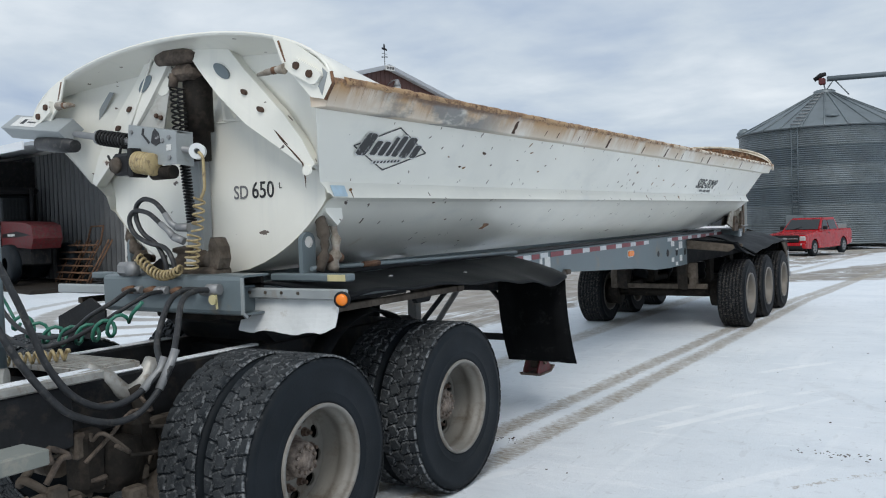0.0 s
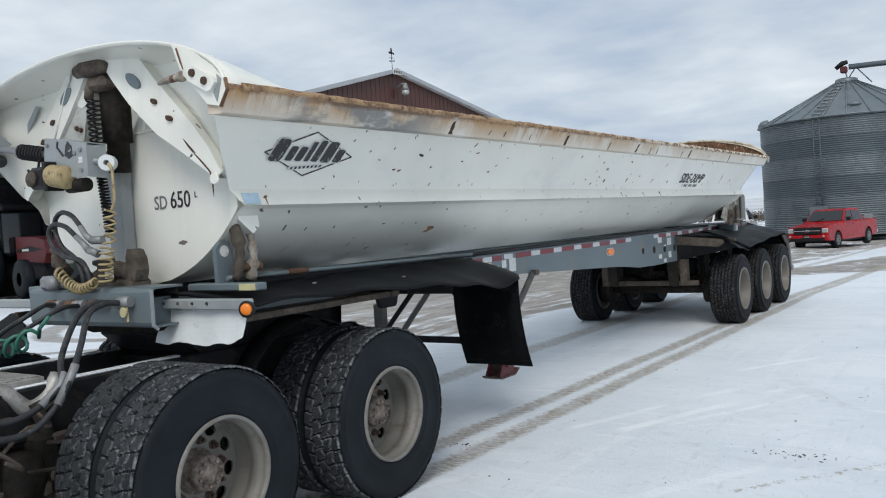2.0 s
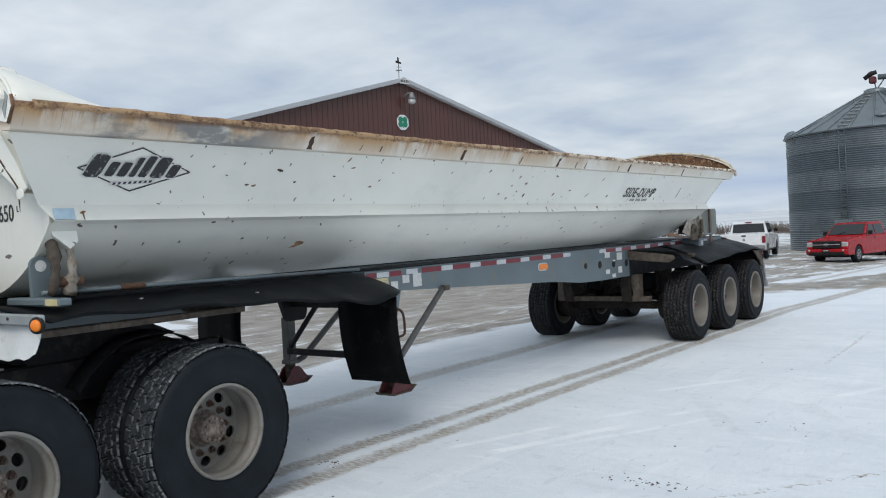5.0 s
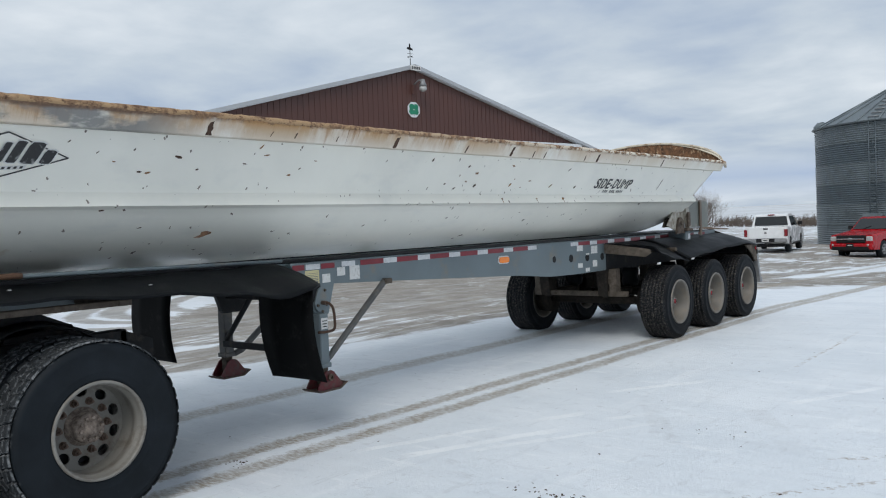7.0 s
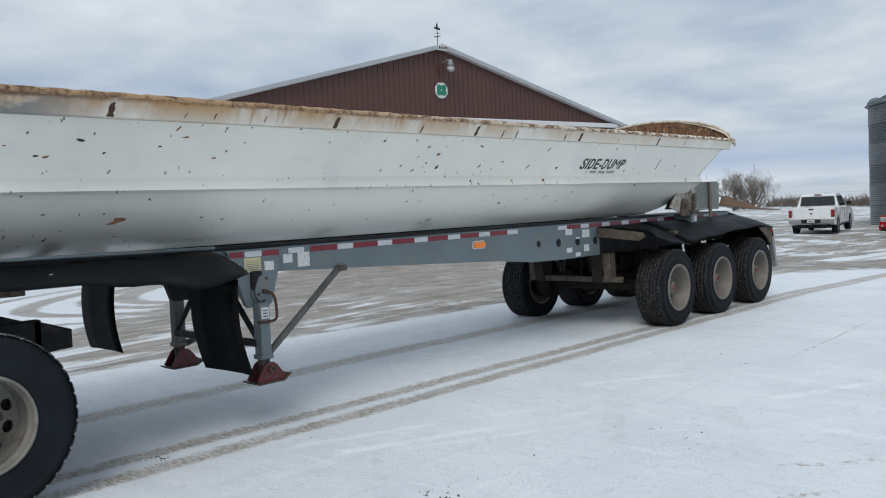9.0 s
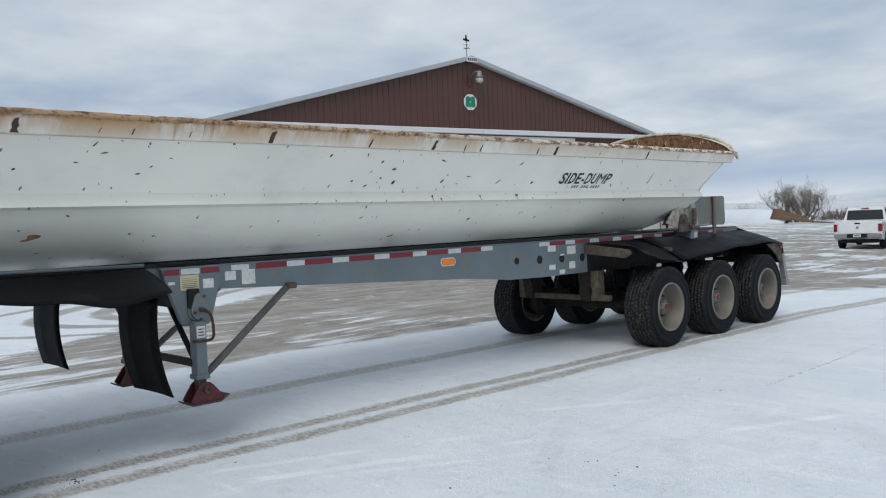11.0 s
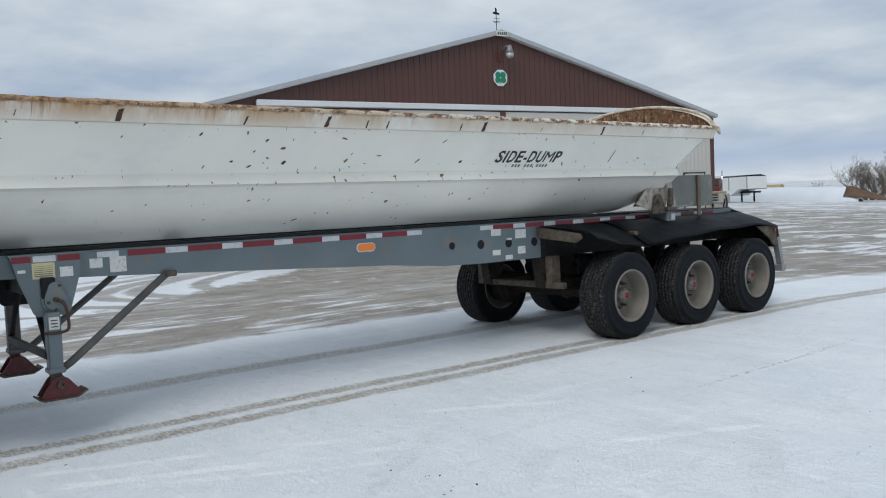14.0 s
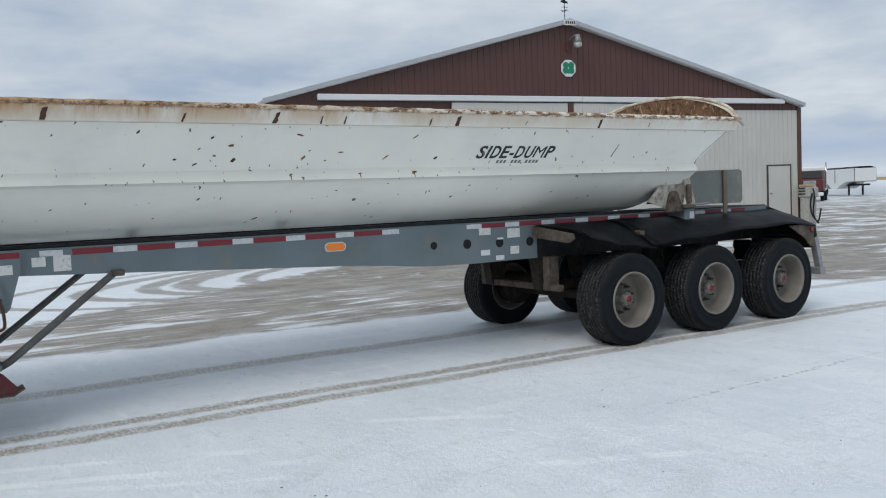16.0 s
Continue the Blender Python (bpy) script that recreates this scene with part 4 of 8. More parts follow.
    if s > 0:
        part("rust_run", Build().tube([side(p, -0.006) for p in ((0.60, 3.64, 2.355), (0.665, 3.642, 2.285), (0.75, 3.645, 2.215), (0.83, 3.65, 2.14), (0.90, 3.652, 2.07), (0.915, 3.652, 2.0), (0.918, 3.652, 1.93))], [0.001, 0.006, 0.003, 0.005, 0.004, 0.005, 0.001], 6), "weld", brace, "streak of rust along the brace")
        part("rust_run", Build().tube([side(p, -0.004) for p in ((0.70, 3.64, 2.28), (0.76, 3.642, 2.215), (0.80, 3.645, 2.18))], [0.003, 0.007, 0.002], 6), "weld", brace)
        part("brace_boss", Build().lathe([(0, 0), (0, 0.035), (0.008, 0.03), (0.008, 0)], Matrix.Translation((CX + s * 0.93, 3.648, 2.03)) @ Matrix.Rotation(-math.pi / 2, 4, "Z"), 16, False), "tub", brace)
    part("arch_hook", Build().tube([(CX + s * 0.80, 3.43, 2.537), (CX + s * 0.86, 3.435, 2.545), (CX + s * 0.93, 3.44, 2.55), (CX + s * 0.98, 3.44, 2.55)], [0.010, 0.018, 0.019, 0.03], 8), "muddy", tub, "rusty welded hook")
    part("hook_band", Build().tube([(CX + s * 0.90, 3.438, 2.548), (CX + s * 0.925, 3.44, 2.55)], 0.021, 8), "rust", tub)
part("loose_patch", Build().plate([(-0.86, 2.47), (-0.78, 2.54), (-0.70, 2.63), (-0.74, 2.64), (-0.83, 2.56), (-0.90, 2.49)], plane((CX, 3.655, 0), (1, 0, 0), (0, 0, 1)), 0.002), "greypaint", tub)
rows = [[(CX + 1.285 * math.cos(t), 3.45 + k * (0.28 + 0.52 * math.cos(t) ** 2), 2.455 + (APEX - 2.455) * math.sin(t) * (1 - 0.85 * smooth01(k * (0.35 + 0.65 * math.cos(t) ** 2)))) for k in (i / 8 for i in range(9))] for t in (math.pi * i / 32 for i in range(33))]
part("arch_hood", Build().sheet(rows, (0, 0, -0.012)), "tub", tub, "curved white hood over the front end")
rows = [[(CX + 1.285 * math.cos(t), rear_y(2.7) + 0.02 - k * (0.03 + 0.07 * math.cos(t) ** 2), 2.455 + (APEX - 2.455) * math.sin(t) * (1 - 0.25 * k * math.cos(t) ** 2)) for k in (0, 0.33, 0.67, 1)] for t in (math.pi * i / 32 for i in range(33))]
part("rear_hood", Build().sheet(rows, (0, 0, -0.01)), "hoodedge", tub, "rust-stained white edge of the rear hood")
part("rear_bulkhead", strips_plate(rear_y, 2.84, -0.02), "soil", tub, "rear end plate caked with rust-brown soil")

# rolled rim along both long sides
for s in (1, -1):
    prof = [(CX + s * 1.135, 2.336), (CX + s * 1.230, 2.331), (CX + s * 1.238, 2.336), (CX + s * 1.297, 2.450), (CX + s * 1.297, 2.466), (CX + s * 1.287, 2.474), (CX + s * 1.225, 2.476), (CX + s * 1.13, 2.42)]
    part("rim_band", Build().prism(prof, "y", front_y(2.42), rear_y(2.42) + 0.02), "rim", tub, "flared steel rim streaked with rust")
    rnd = random.Random(4 + s)
    path = [(CX + s * 1.281, y, 2.463 + rnd.uniform(-0.002, 0.003)) for y in np.arange(front_y(2.42) + 0.1, rear_y(2.42), 0.06)]
    part("rim_lip", Build().tube(path, [0.0225 + rnd.uniform(-0.0025, 0.0025) for _ in path], 8), "lip", tub, "pitted rusty rim lip")
rnd = random.Random(8)
for y, w in ((5.53, 0.05), (6.28, 0.010), (6.70, 0.008), (7.38, 0.042), (8.36, 0.018), (9.11, 0.045), (9.52, 0.016), (9.74, 0.018), (10.60, 0.015), (10.90, 0.05), (12.68, 0.04), (13.40, 0.010), (6.05, 0.006), (11.7, 0.007)):
    a, c = Vector((CX + 1.239, y - w / 2, 2.337)), Vector((CX + 1.298, y - w / 2, 2.45))
    top = 0.055 + 0.045 * min(1.0, w / 0.04)
    low, slant = (0.0 if w > 0.012 else 0.02), rnd.uniform(0.004, 0.02)
    rows = [(0, low)] + [(w * rnd.uniform(0.75, 1.1) + slant * t, low + (top - low) * t) for t in (0.0, 0.25, 0.5, 0.75, 1.0)] + [(w * rnd.uniform(0.0, 0.3) + slant * t, low + (top - low) * t) for t in (0.9, 0.6, 0.3)]
    part("rim_seam", Build().plate(rows, plane(a, (0, 1, 0), c - a) @ Matrix.Translation((0, 0, 0.001)), 0.002), "weld", tub, "dark rusty weld seam")
# arched rims of both ends
for yy, mat, apex, name in ((3.455, "tub", 2.84, "front_arch"), (rear_y(2.7) - 0.02, "rim", 2.84, "rear_arch")):
    path = [(CX + 1.28 * math.cos(t), yy, 2.46 + (apex - 2.46) * math.sin(t)) for t in (math.pi * i / 28 for i in range(29))]
    part(name, Build().tube(path, 0.009 if mat == "tub" else 0.018, 8), "tub" if mat == "tub" else "hoodedge", tub)
# rear corner lips
for s in (1, -1):
    part("corner_lip", Build().tube([(CX + s * 1.28, 14.78, 2.47), (CX + s * 1.29, 14.90, 2.455), (CX + s * 1.285, 14.96, 2.39)], [0.03, 0.03, 0.018], 8), "rim", tub)

# chassis rails: deep behind, shallow over the truck
for s in (1, -1):
    bottom = [(12.36, 0.97), (11.5, 0.97), (10.9, 0.985), (10.2, 1.05), (8.0, 1.16), (7.25, 1.195), (6.6, 1.23), (3.45, 1.25)]
    prof = [(3.45, 1.385), (12.36, 1.385)] + bottom
    xo = CX + s * 0.55
    rail = part("chassis_rail", Build().prism(prof, "x", xo - s * 0.02, xo), "frame", trailer, "blue-grey steel chassis rail")
    bb = Build().box((min(xo, xo - s * 0.14), 3.45, 1.385), (max(xo, xo - s * 0.14), 16.4, 1.40), 0.003)
    part("top_flange", bb, "frame", rail)
    # below the fender line the rail's face is black, its cap stays blue-grey
    part("rear_rail", Build().prism([(12.36, 1.334), (16.35, 1.334), (16.35, 0.97), (12.36, 0.97)], "x", xo - s * 0.02, xo - s * 0.001), "chassis", trailer, "rear frame rail, black below the fender line")
    part("rail_cap", Build().box((min(xo, xo - s * 0.02), 12.36, 1.334), (max(xo, xo - s * 0.02), 16.38, 1.385), 0.003), "frame", trailer)
    # black strip fills the gap between the rail flange and the tub
    part("rail_top_strip", Build().box((min(xo - s * 0.02, xo - s * 0.13), 4.15, 1.402), (max(xo - s * 0.02, xo - s * 0.13), 14.05, 1.432), 0.004), "black", rail, "black strip between rail and tub")
    if s > 0:
        # solid black discs stand in for the shade inside the rail's holes
        for y, z, r2 in ((11.02, 1.19, 0.04), (11.43, 1.18, 0.05), (11.85, 1.17, 0.05), (12.26, 1.16, 0.05)):
            part("rail_hole_disc", Build().prism(arc(y, z, r2, 0, 342, 19), "x", xo - 0.005, xo + 0.003), "black", rail)
        for name, half, r2, deep, mat, text in (("side_marker", 0.062, 0.033, 0.020, "amber", "amber side marker lamp"), ("marker_bezel", 0.066, 0.045, 0.008, "paper", "pale lamp surround")):
            ring = arc(9.92 + half, 1.25, r2, -90, 90, 9) + arc(9.92 - half, 1.25, r2, 90, 270, 9)
            part(name, Build().prism(ring, "x", xo + 0.001, xo + deep), mat, rail, text)
        for y, z, w, hh, m in ((7.37, 1.295, 0.10, 0.075, "paper"), (7.54, 1.275, 0.13, 0.125, "paper"), (11.66, 1.30, 0.15, 0.075, "paper"), (12.04, 1.265, 0.17, 0.10, "paper"),
                               (11.66, 1.075, 0.12, 0.06, "paper"), (12.05, 1.08, 0.12, 0.085, "paper"), (11.85, 1.01, 0.11, 0.05, "paper"), (11.86, 1.215, 0.08, 0.02, "paper")):
            part("sticker", Build().box((xo + 0.001, y - w / 2, z - hh / 2), (xo + 0.004, y + w / 2, z + hh / 2), 0.001), m, rail)
        y = 7.62
        i = 0
        while y < 15.8:
            step = 0.31 if i % 2 == 0 else 0.19
            if not 10.55 < y < 11.15:
                part("tape_strip", Build().box((xo + 0.001, y, 1.335), (xo + 0.004, min(y + step, 15.9), 1.383), 0.0005), "tape_red" if i % 2 == 0 else "tape_white", rail)
            y += step
            i += 1
for y in (4.4, 5.6, 6.8, 8.2, 9.6, 11.0, 12.4, 13.8, 15.2, 16.3):
    part("cross_member", Build().box((CX - 0.54, y - 0.05, 1.24), (CX + 0.54, y + 0.05, 1.33), 0.01), "frame", trailer)


# wheels
def tyre_profile(width, r_out, r_in, grooves):
    w = width / 2
    side = [(-w * 0.80, r_in), (-w * 0.94, r_in + 0.012), (-w * 0.97, r_in + 0.03), (-w * 0.955, r_in + 0.034), (-w, r_in + 0.06), (-w * 1.0, r_in + 0.066), (-w * 0.985, r_in + 0.07), (-w * 1.005, (r_in + r_out) / 2), (-w * 0.985, r_out - 0.075), (-w, r_out - 0.07), (-w * 0.99, r_out - 0.05), (-w * 0.965, r_out - 0.047), (-w * 0.90, r_out - 0.02)]
    tread = []
    if grooves:
        for i in range(grooves + 1):
            a0 = -w * 0.86 + (1.72 * w) * i / (grooves + 1)
            a1 = -w * 0.86 + (1.72 * w) * (i + 1) / (grooves + 1)
            tread += [(a0 + 0.006, r_out - 0.014), (a0 + 0.007, r_out), (a1 - 0.007, r_out), (a1 - 0.006, r_out - 0.014)]
    else:
        tread = [(-w * 0.85, r_out - 0.022), (w * 0.85, r_out - 0.022)]
    return side + tread + [(-a, r) for a, r in side[::-1]]


def wheel_meshes(kind):
    """Meshes of one wheel; its axle runs along x, and +x is outside."""
    rnd = random.Random(7)
    drive = kind == "drive"
    width, ro, ri = (0.285, 0.540, 0.286) if drive else (0.40, 0.505, 0.295)
    ty = Build().lathe(tyre_profile(width, ro, ri, 0 if drive else 6), sides=72)
    if drive:
        # one moulded tread: zigzag grooves round the tyre, slanted ones across it
        na, nv, lugs, half = 480, 40, 40, 0.133
        tri = lambda t: abs((t % 1.0) * 2 - 1) * 2 - 1
        verts = []
        for i in range(na):
            a = i / na
            for j in range(nv + 1):
                v = 2 * j / nv - 1
                if abs(v) > 0.52:
                    across = abs(((a * lugs + 0.32 * (abs(v) - 0.52) + (0.5 if v > 0 else 0.0)) + 0.5) % 1.0 - 0.5)
                else:
                    across = abs(((a * lugs + 0.55 * v + (0.25 if v > 0 else 0.75)) + 0.5) % 1.0 - 0.5)
                along = min(abs(v - 0.10 * tri(a * lugs)), abs(abs(v) - 0.52 - 0.07 * tri(a * lugs + 0.3)))
                depth = 0.019 * max(0.0, 1 - max(0.0, min(across / 0.055 - 1.2, along / 0.055 - 0.55)) * 1.4)
                if abs(v) > 0.94:
                    depth = max(depth, 0.012)
                r2 = ro - min(depth, 0.019) - rnd.uniform(0, 0.0008)
                verts.append((v * half, r2 * math.cos(2 * math.pi * a), r2 * math.sin(2 * math.pi * a)))
        n = nv + 1
        ty.add(verts, [(i * n + j, i * n + j + 1, ((i + 1) % na) * n + j + 1, ((i + 1) % na) * n + j) for i in range(na) for j in range(nv)])
    w = width / 2
    disc = w - 0.225 if drive else w - 0.235
    lip = ri + 0.012
    rim = Build()
    prof = [(w - 0.015, lip), (w + 0.002, lip - 0.004), (w + 0.002, lip - 0.02), (w - 0.022, lip - 0.022), (w - 0.045, lip - 0.022), (w - 0.055, lip - 0.032), (w - 0.11, lip - 0.032), (w - 0.118, lip - 0.024), (w - 0.15, lip - 0.024), (disc + 0.02, lip - 0.028), (disc, lip - 0.036),
            (disc - 0.012, lip - 0.036), (disc - 0.01, lip - 0.03), (-w + 0.04, lip - 0.03), (-w, lip - 0.005), (-w + 0.01, lip)]
    if not drive:
        prof = [(w - 0.015, lip), (w + 0.002, lip - 0.004), (w + 0.002, lip - 0.018), (w - 0.03, lip - 0.032), (disc + 0.03, lip - 0.042), (disc + 0.008, lip - 0.055), (disc, lip - 0.075), (disc, 0.09), (disc - 0.012, 0.09), (disc - 0.012, lip - 0.06), (-w + 0.04, lip - 0.03), (-w, lip - 0.005), (-w + 0.01, lip)]
    rim.lathe(prof, sides=56)
    back, face = Build(), Build()
    if drive:
        # disc with ten real hand holes, built sector by sector
        r0, r1, rr, rh, n = 0.10, lip - 0.036, 0.212, 0.035, 24
        for i in range(10):
            mid = 2 * math.pi * (i + 0.3) / 10
            edge, hole, deep = [], [], []
            for j in range(n):
                t = 4.0 * j / n
                side, f = int(t), t - int(t)
                th, r2 = ((-1 + 2 * f, r0), (1, r0 + (r1 - r0) * f), (1 - 2 * f, r1), (-1, r1 - (r1 - r0) * f))[side]
                ang = mid + th * math.pi / 10
                edge.append((disc, r2 * math.cos(ang), r2 * math.sin(ang)))
                phi = math.atan2(r2 - rr, rr * th * math.pi / 10)
                hr, ha = rr + rh * math.sin(phi) * 0.9, mid + rh * math.cos(phi) / rr * 1.1
                hole.append((disc, hr * math.cos(ha), hr * math.sin(ha)))
                deep.append((disc - 0.014, hr * math.cos(ha), hr * math.sin(ha)))
            face.add(edge + hole + deep, [(j, (j + 1) % n, n + (j + 1) % n, n + j) for j in range(n)] + [(n + j, n + (j + 1) % n, 2 * n + (j + 1) % n, 2 * n + j) for j in range(n)])
        back.lathe([(disc - 0.06, 0.0), (disc - 0.06, 0.235), (disc - 0.09, 0.24)], None, 28, False)
    hub = Build()
    hl = 0.10 if drive else 0.13
    if drive:
        hub.lathe([(disc, 0.118), (disc + 0.010, 0.116), (disc + 0.014, 0.098), (disc + hl * 0.75, 0.094), (disc + hl, 0.088), (disc + hl + 0.004, 0.05), (disc + hl + 0.016, 0.046), (disc + hl + 0.018, 0.0)], sides=24)
    else:
        hub.lathe([(disc, 0.112), (disc + 0.014, 0.11), (disc + 0.018, 0.088), (disc + hl * 0.8, 0.082), (disc + hl, 0.076), (disc + hl + 0.004, 0.052), (disc + hl + 0.02, 0.050), (disc + hl + 0.022, 0.0)], sides=24)
    for i in range(10 if drive else 8):
        a = 2 * math.pi * i / (10 if drive else 8)
        hub.lathe([(disc + hl - 0.004, 0), (disc + hl + 0.016, 0.0), (disc + hl + 0.016, 0.010), (disc + hl - 0.004, 0.011)], Matrix.Translation((0, 0.068 * math.cos(a), 0.066 * math.sin(a))), 6, False)
    nuts = Build()
    nuts.lathe([(disc, 0.026), (disc + 0.006, 0.025), (disc + 0.006, 0.020), (disc + 0.026, 0.019), (disc + 0.028, 0.011), (disc + 0.05, 0.010), (disc + 0.052, 0.0)] if drive else [(disc, 0.024), (disc + 0.008, 0.022), (disc + 0.008, 0.018), (disc + 0.035, 0.017), (disc + 0.036, 0.011), (disc + 0.075, 0.010), (disc + 0.077, 0.0)], None, 8, False)
    cap = None
    if not drive:
        cap = Build().lathe([(disc + hl + 0.020, 0.034), (disc + hl + 0.028, 0.032), (disc + hl + 0.030, 0.0)], None, 16)
    return {"tyre": to_mesh("tyre", ty, "tyre" if drive else "tyre2"), "wheel": to_mesh("wheel", rim, "rimgrey" if drive else "rimlight"), "hub": to_mesh("hub", hub, "hub" if drive else "hubgrey"), "nuts": to_mesh("lug_nut", nuts, "nutrust" if drive else "grime"),
            "drum": to_mesh("drum_face", back, "black") if drive else None, "disc": to_mesh("wheel_disc", face, "rimgrey", True) if drive else None, "cap": to_mesh("hub_cap", cap, "redlens") if cap else None}


def mount(meshes, parent, x, y, z, out, spin, label):
    """Mounts one wheel; out is 1 or -1 for the side its face looks to."""
    base = BASE[parent].inverted() @ Matrix.Translation((x, y, z))
    if out < 0:
        base = base @ Matrix.Rotation(math.pi, 4, "Z")
    w = hang(meshes["wheel"], "wheel", parent, base @ Matrix.Rotation(spin, 4, "X"), label)
    BASE[w] = BASE[parent]
    for key, name in (("tyre", "tyre"), ("hub", "hub"), ("cap", "hub_cap"), ("drum", "drum_face"), ("disc", "wheel_disc")):
        if meshes[key]:
            hang(meshes[key], name, w, Matrix())
    if out > 0:
        for key, name, r, phase in (("nuts", "lug_nut", 0.155, 0.8),):
            for i in range(10 if meshes[key] else 0):
                a = 2 * math.pi * (i + phase) / 10
                hang(meshes[key], name, w, Matrix.Translation((0, r * math.cos(a), r * math.sin(a))))
    return w


wide = wheel_meshes("trailer")
dual = wheel_meshes("drive")
TRAILER_AXLES = (13.08, 14.42, 15.78)
for i, y in enumerate(TRAILER_AXLES):
    mount(wide, trailer, CX + 1.095, y, 0.492, 1, 0.4 + i, "wide single tyre on dusty grey wheel")
    mount(wide, trailer, CX - 1.095, y, 0.492, -1, 1.4 + i, "wide single tyre on dusty grey wheel")
    part("axle", Build().tube([(CX - 0.98, y, 0.492), (CX + 0.98, y, 0.492)], 0.065, 14), "darkgrime", trailer, "mud-caked axle tube")
    for s in (1, -1):
        part("brake_drum", Build().lathe([(-0.10, 0.06), (-0.10, 0.2), (0.1, 0.21), (0.1, 0.06)], Matrix.Translation((CX + s * 0.83, y, 0.492)), 28), "darkgrime", trailer)
        part("trailing_arm", Build().box((CX + s * 0.46 - 0.05, y - 0.62, 0.58), (CX + s * 0.46 + 0.05, y + 0.16, 0.68), 0.02), "darkgrime", trailer)
        part("hanger", Build().prism([(y - 0.72, 0.97), (y - 0.42, 0.97), (y - 0.5, 0.60), (y - 0.66, 0.60)], "x", CX + s * 0.46 - 0.07, CX + s * 0.46 + 0.07), "darkgrime", trailer)
        part("air_bag", Build().lathe([(-0.13, 0.0), (-0.13, 0.11), (-0.06, 0.125), (0.0, 0.105), (0.06, 0.125), (0.13, 0.11), (0.13, 0.0)], Matrix.Translation((CX + s * 0.46, y + 0.18, 0.82)) @ Matrix.Rotation(math.pi / 2, 4, "Y"), 20), "rubber", trailer)
# braced cross member ahead of the first trailer axle
bb = Build().box((CX - 0.56, 12.44, 0.60), (CX + 0.80, 12.52, 0.67), 0.006)
for s in (1, -1):
    bb.prism([(CX + s * 0.56, 0.97), (CX + s * 0.62, 0.67), (CX + s * 0.36, 0.97)], "y", 12.45, 12.51)
    bb.box((CX + s * 0.60 - 0.05, 12.43, 0.60), (CX + s * 0.60 + 0.05, 12.58, 0.98), 0.008)
part("suspension_frame", bb, "grime", trailer, "mud-brown suspension cross frame")


# lettering and marks on the tub's side
SLOPE = Vector((0.195, 0, 0.367)).normalized()


def on_side(y, z, lift=0.003):
    """A plane on the tub's sloping side, x along the trailer."""
    k = (z - 1.968) / 0.367
    m = plane((CX + 0.94 + 0.195 * k, y, z), (0, 1, 0), SLOPE)
    return m @ Matrix.Translation((0, 0, lift))


x = 11.27
for ch, w in (("S", 0.110), ("I", 0.056), ("D", 0.121), ("E", 0.110), ("-", 0.070), ("D", 0.121), ("U", 0.121), ("M", 0.155), ("P", 0.112)):
    one = letters(ch, 0.184, Matrix(), 0.0, 0.001, 1.0, 0.0 if ch == "M" else 0.004)
    lo, hi = min(p[0] for p in one.v), max(p[0] for p in one.v)
    fill = (0.5 if ch == "I" else 0.7 if ch == "-" else 0.84) * w
    m = on_side(x, 2.052)
    one.v = [tuple(m @ Vector(((p[0] - lo) / (hi - lo) * fill + 0.34 * p[1], p[1], p[2]))) for p in one.v]
    part("side_lettering", one, "decal", tub, "black slanted lettering")
    x += w
for i, w in enumerate((0.012, 0.0, 0.05, 0.05, 0.05, 0.0, 0.05, 0.05, 0.05, 0.0, 0.05, 0.05, 0.05, 0.05)):
    if w:
        part("number_bar", Build().plate([(0, 0), (0.006, 0), (0.022, 0.034), (0.016, 0.034)] if w < 0.02 else [(0, 0), (0.026, 0), (0.038, 0.034), (0.012, 0.034)], on_side(11.44 + 0.046 * i, 2.0), 0.0015), "numgrey", tub)
m = on_side(4.29, 2.172)
bb = Build()
dia = [(-0.375, 0.0), (0.005, 0.140), (0.375, -0.005), (-0.02, -0.138)]
for i in range(4):
    p, q = Vector((*dia[i], 0)), Vector((*dia[(i + 1) % 4], 0))
    n = Vector((-(q - p).y, (q - p).x, 0)).normalized() * 0.004
    bb.plate([(p + n)[:2], (p - n)[:2], (q - n)[:2], (q + n)[:2]], m, 0.002)
logo = part("logo_frame", bb, "decal", tub, "black diamond logo with slanted bars")


def swash(x, w, lo, hi, lean=0.42):
    """A slanted bar with clipped corners, as (x, y) points."""
    c = min(w, hi - lo) * 0.28
    pts = [(x + c, lo), (x + w - c * 0.4, lo), (x + w, lo + c), (x + w, hi - c * 0.4), (x + w - c, hi), (x + c * 0.4, hi), (x, hi - c), (x, lo + c * 0.4)]
    return [(u + lean * v, v) for u, v in pts]


BARS = ((-0.325, 0.105, -0.052, 0.088), (-0.195, 0.060, -0.045, 0.046), (-0.115, 0.060, -0.045, 0.046), (-0.035, 0.040, -0.045, 0.080), (0.025, 0.058, -0.045, 0.092), (0.105, 0.090, -0.048, 0.088), (0.215, 0.070, -0.045, 0.042))
for u, w, lo, hi in BARS:
    part("logo_bar_edge", Build().plate(swash(u - 0.007, w + 0.014, lo - 0.007, hi + 0.007), m @ Matrix.Translation((0, 0, 0.0022)), 0.001), "paper", tub)
for u, w, lo, hi in BARS:
    part("logo_bar", Build().plate(swash(u, w, lo, hi), m @ Matrix.Translation((0, 0, 0.0035)), 0.001), "decal", tub)
part("logo_strip", Build().plate([(-0.165, -0.105), (0.125, -0.082), (0.135, -0.058), (-0.155, -0.08)], m @ Matrix.Translation((0, 0, 0.0025)), 0.001), "paper", tub)
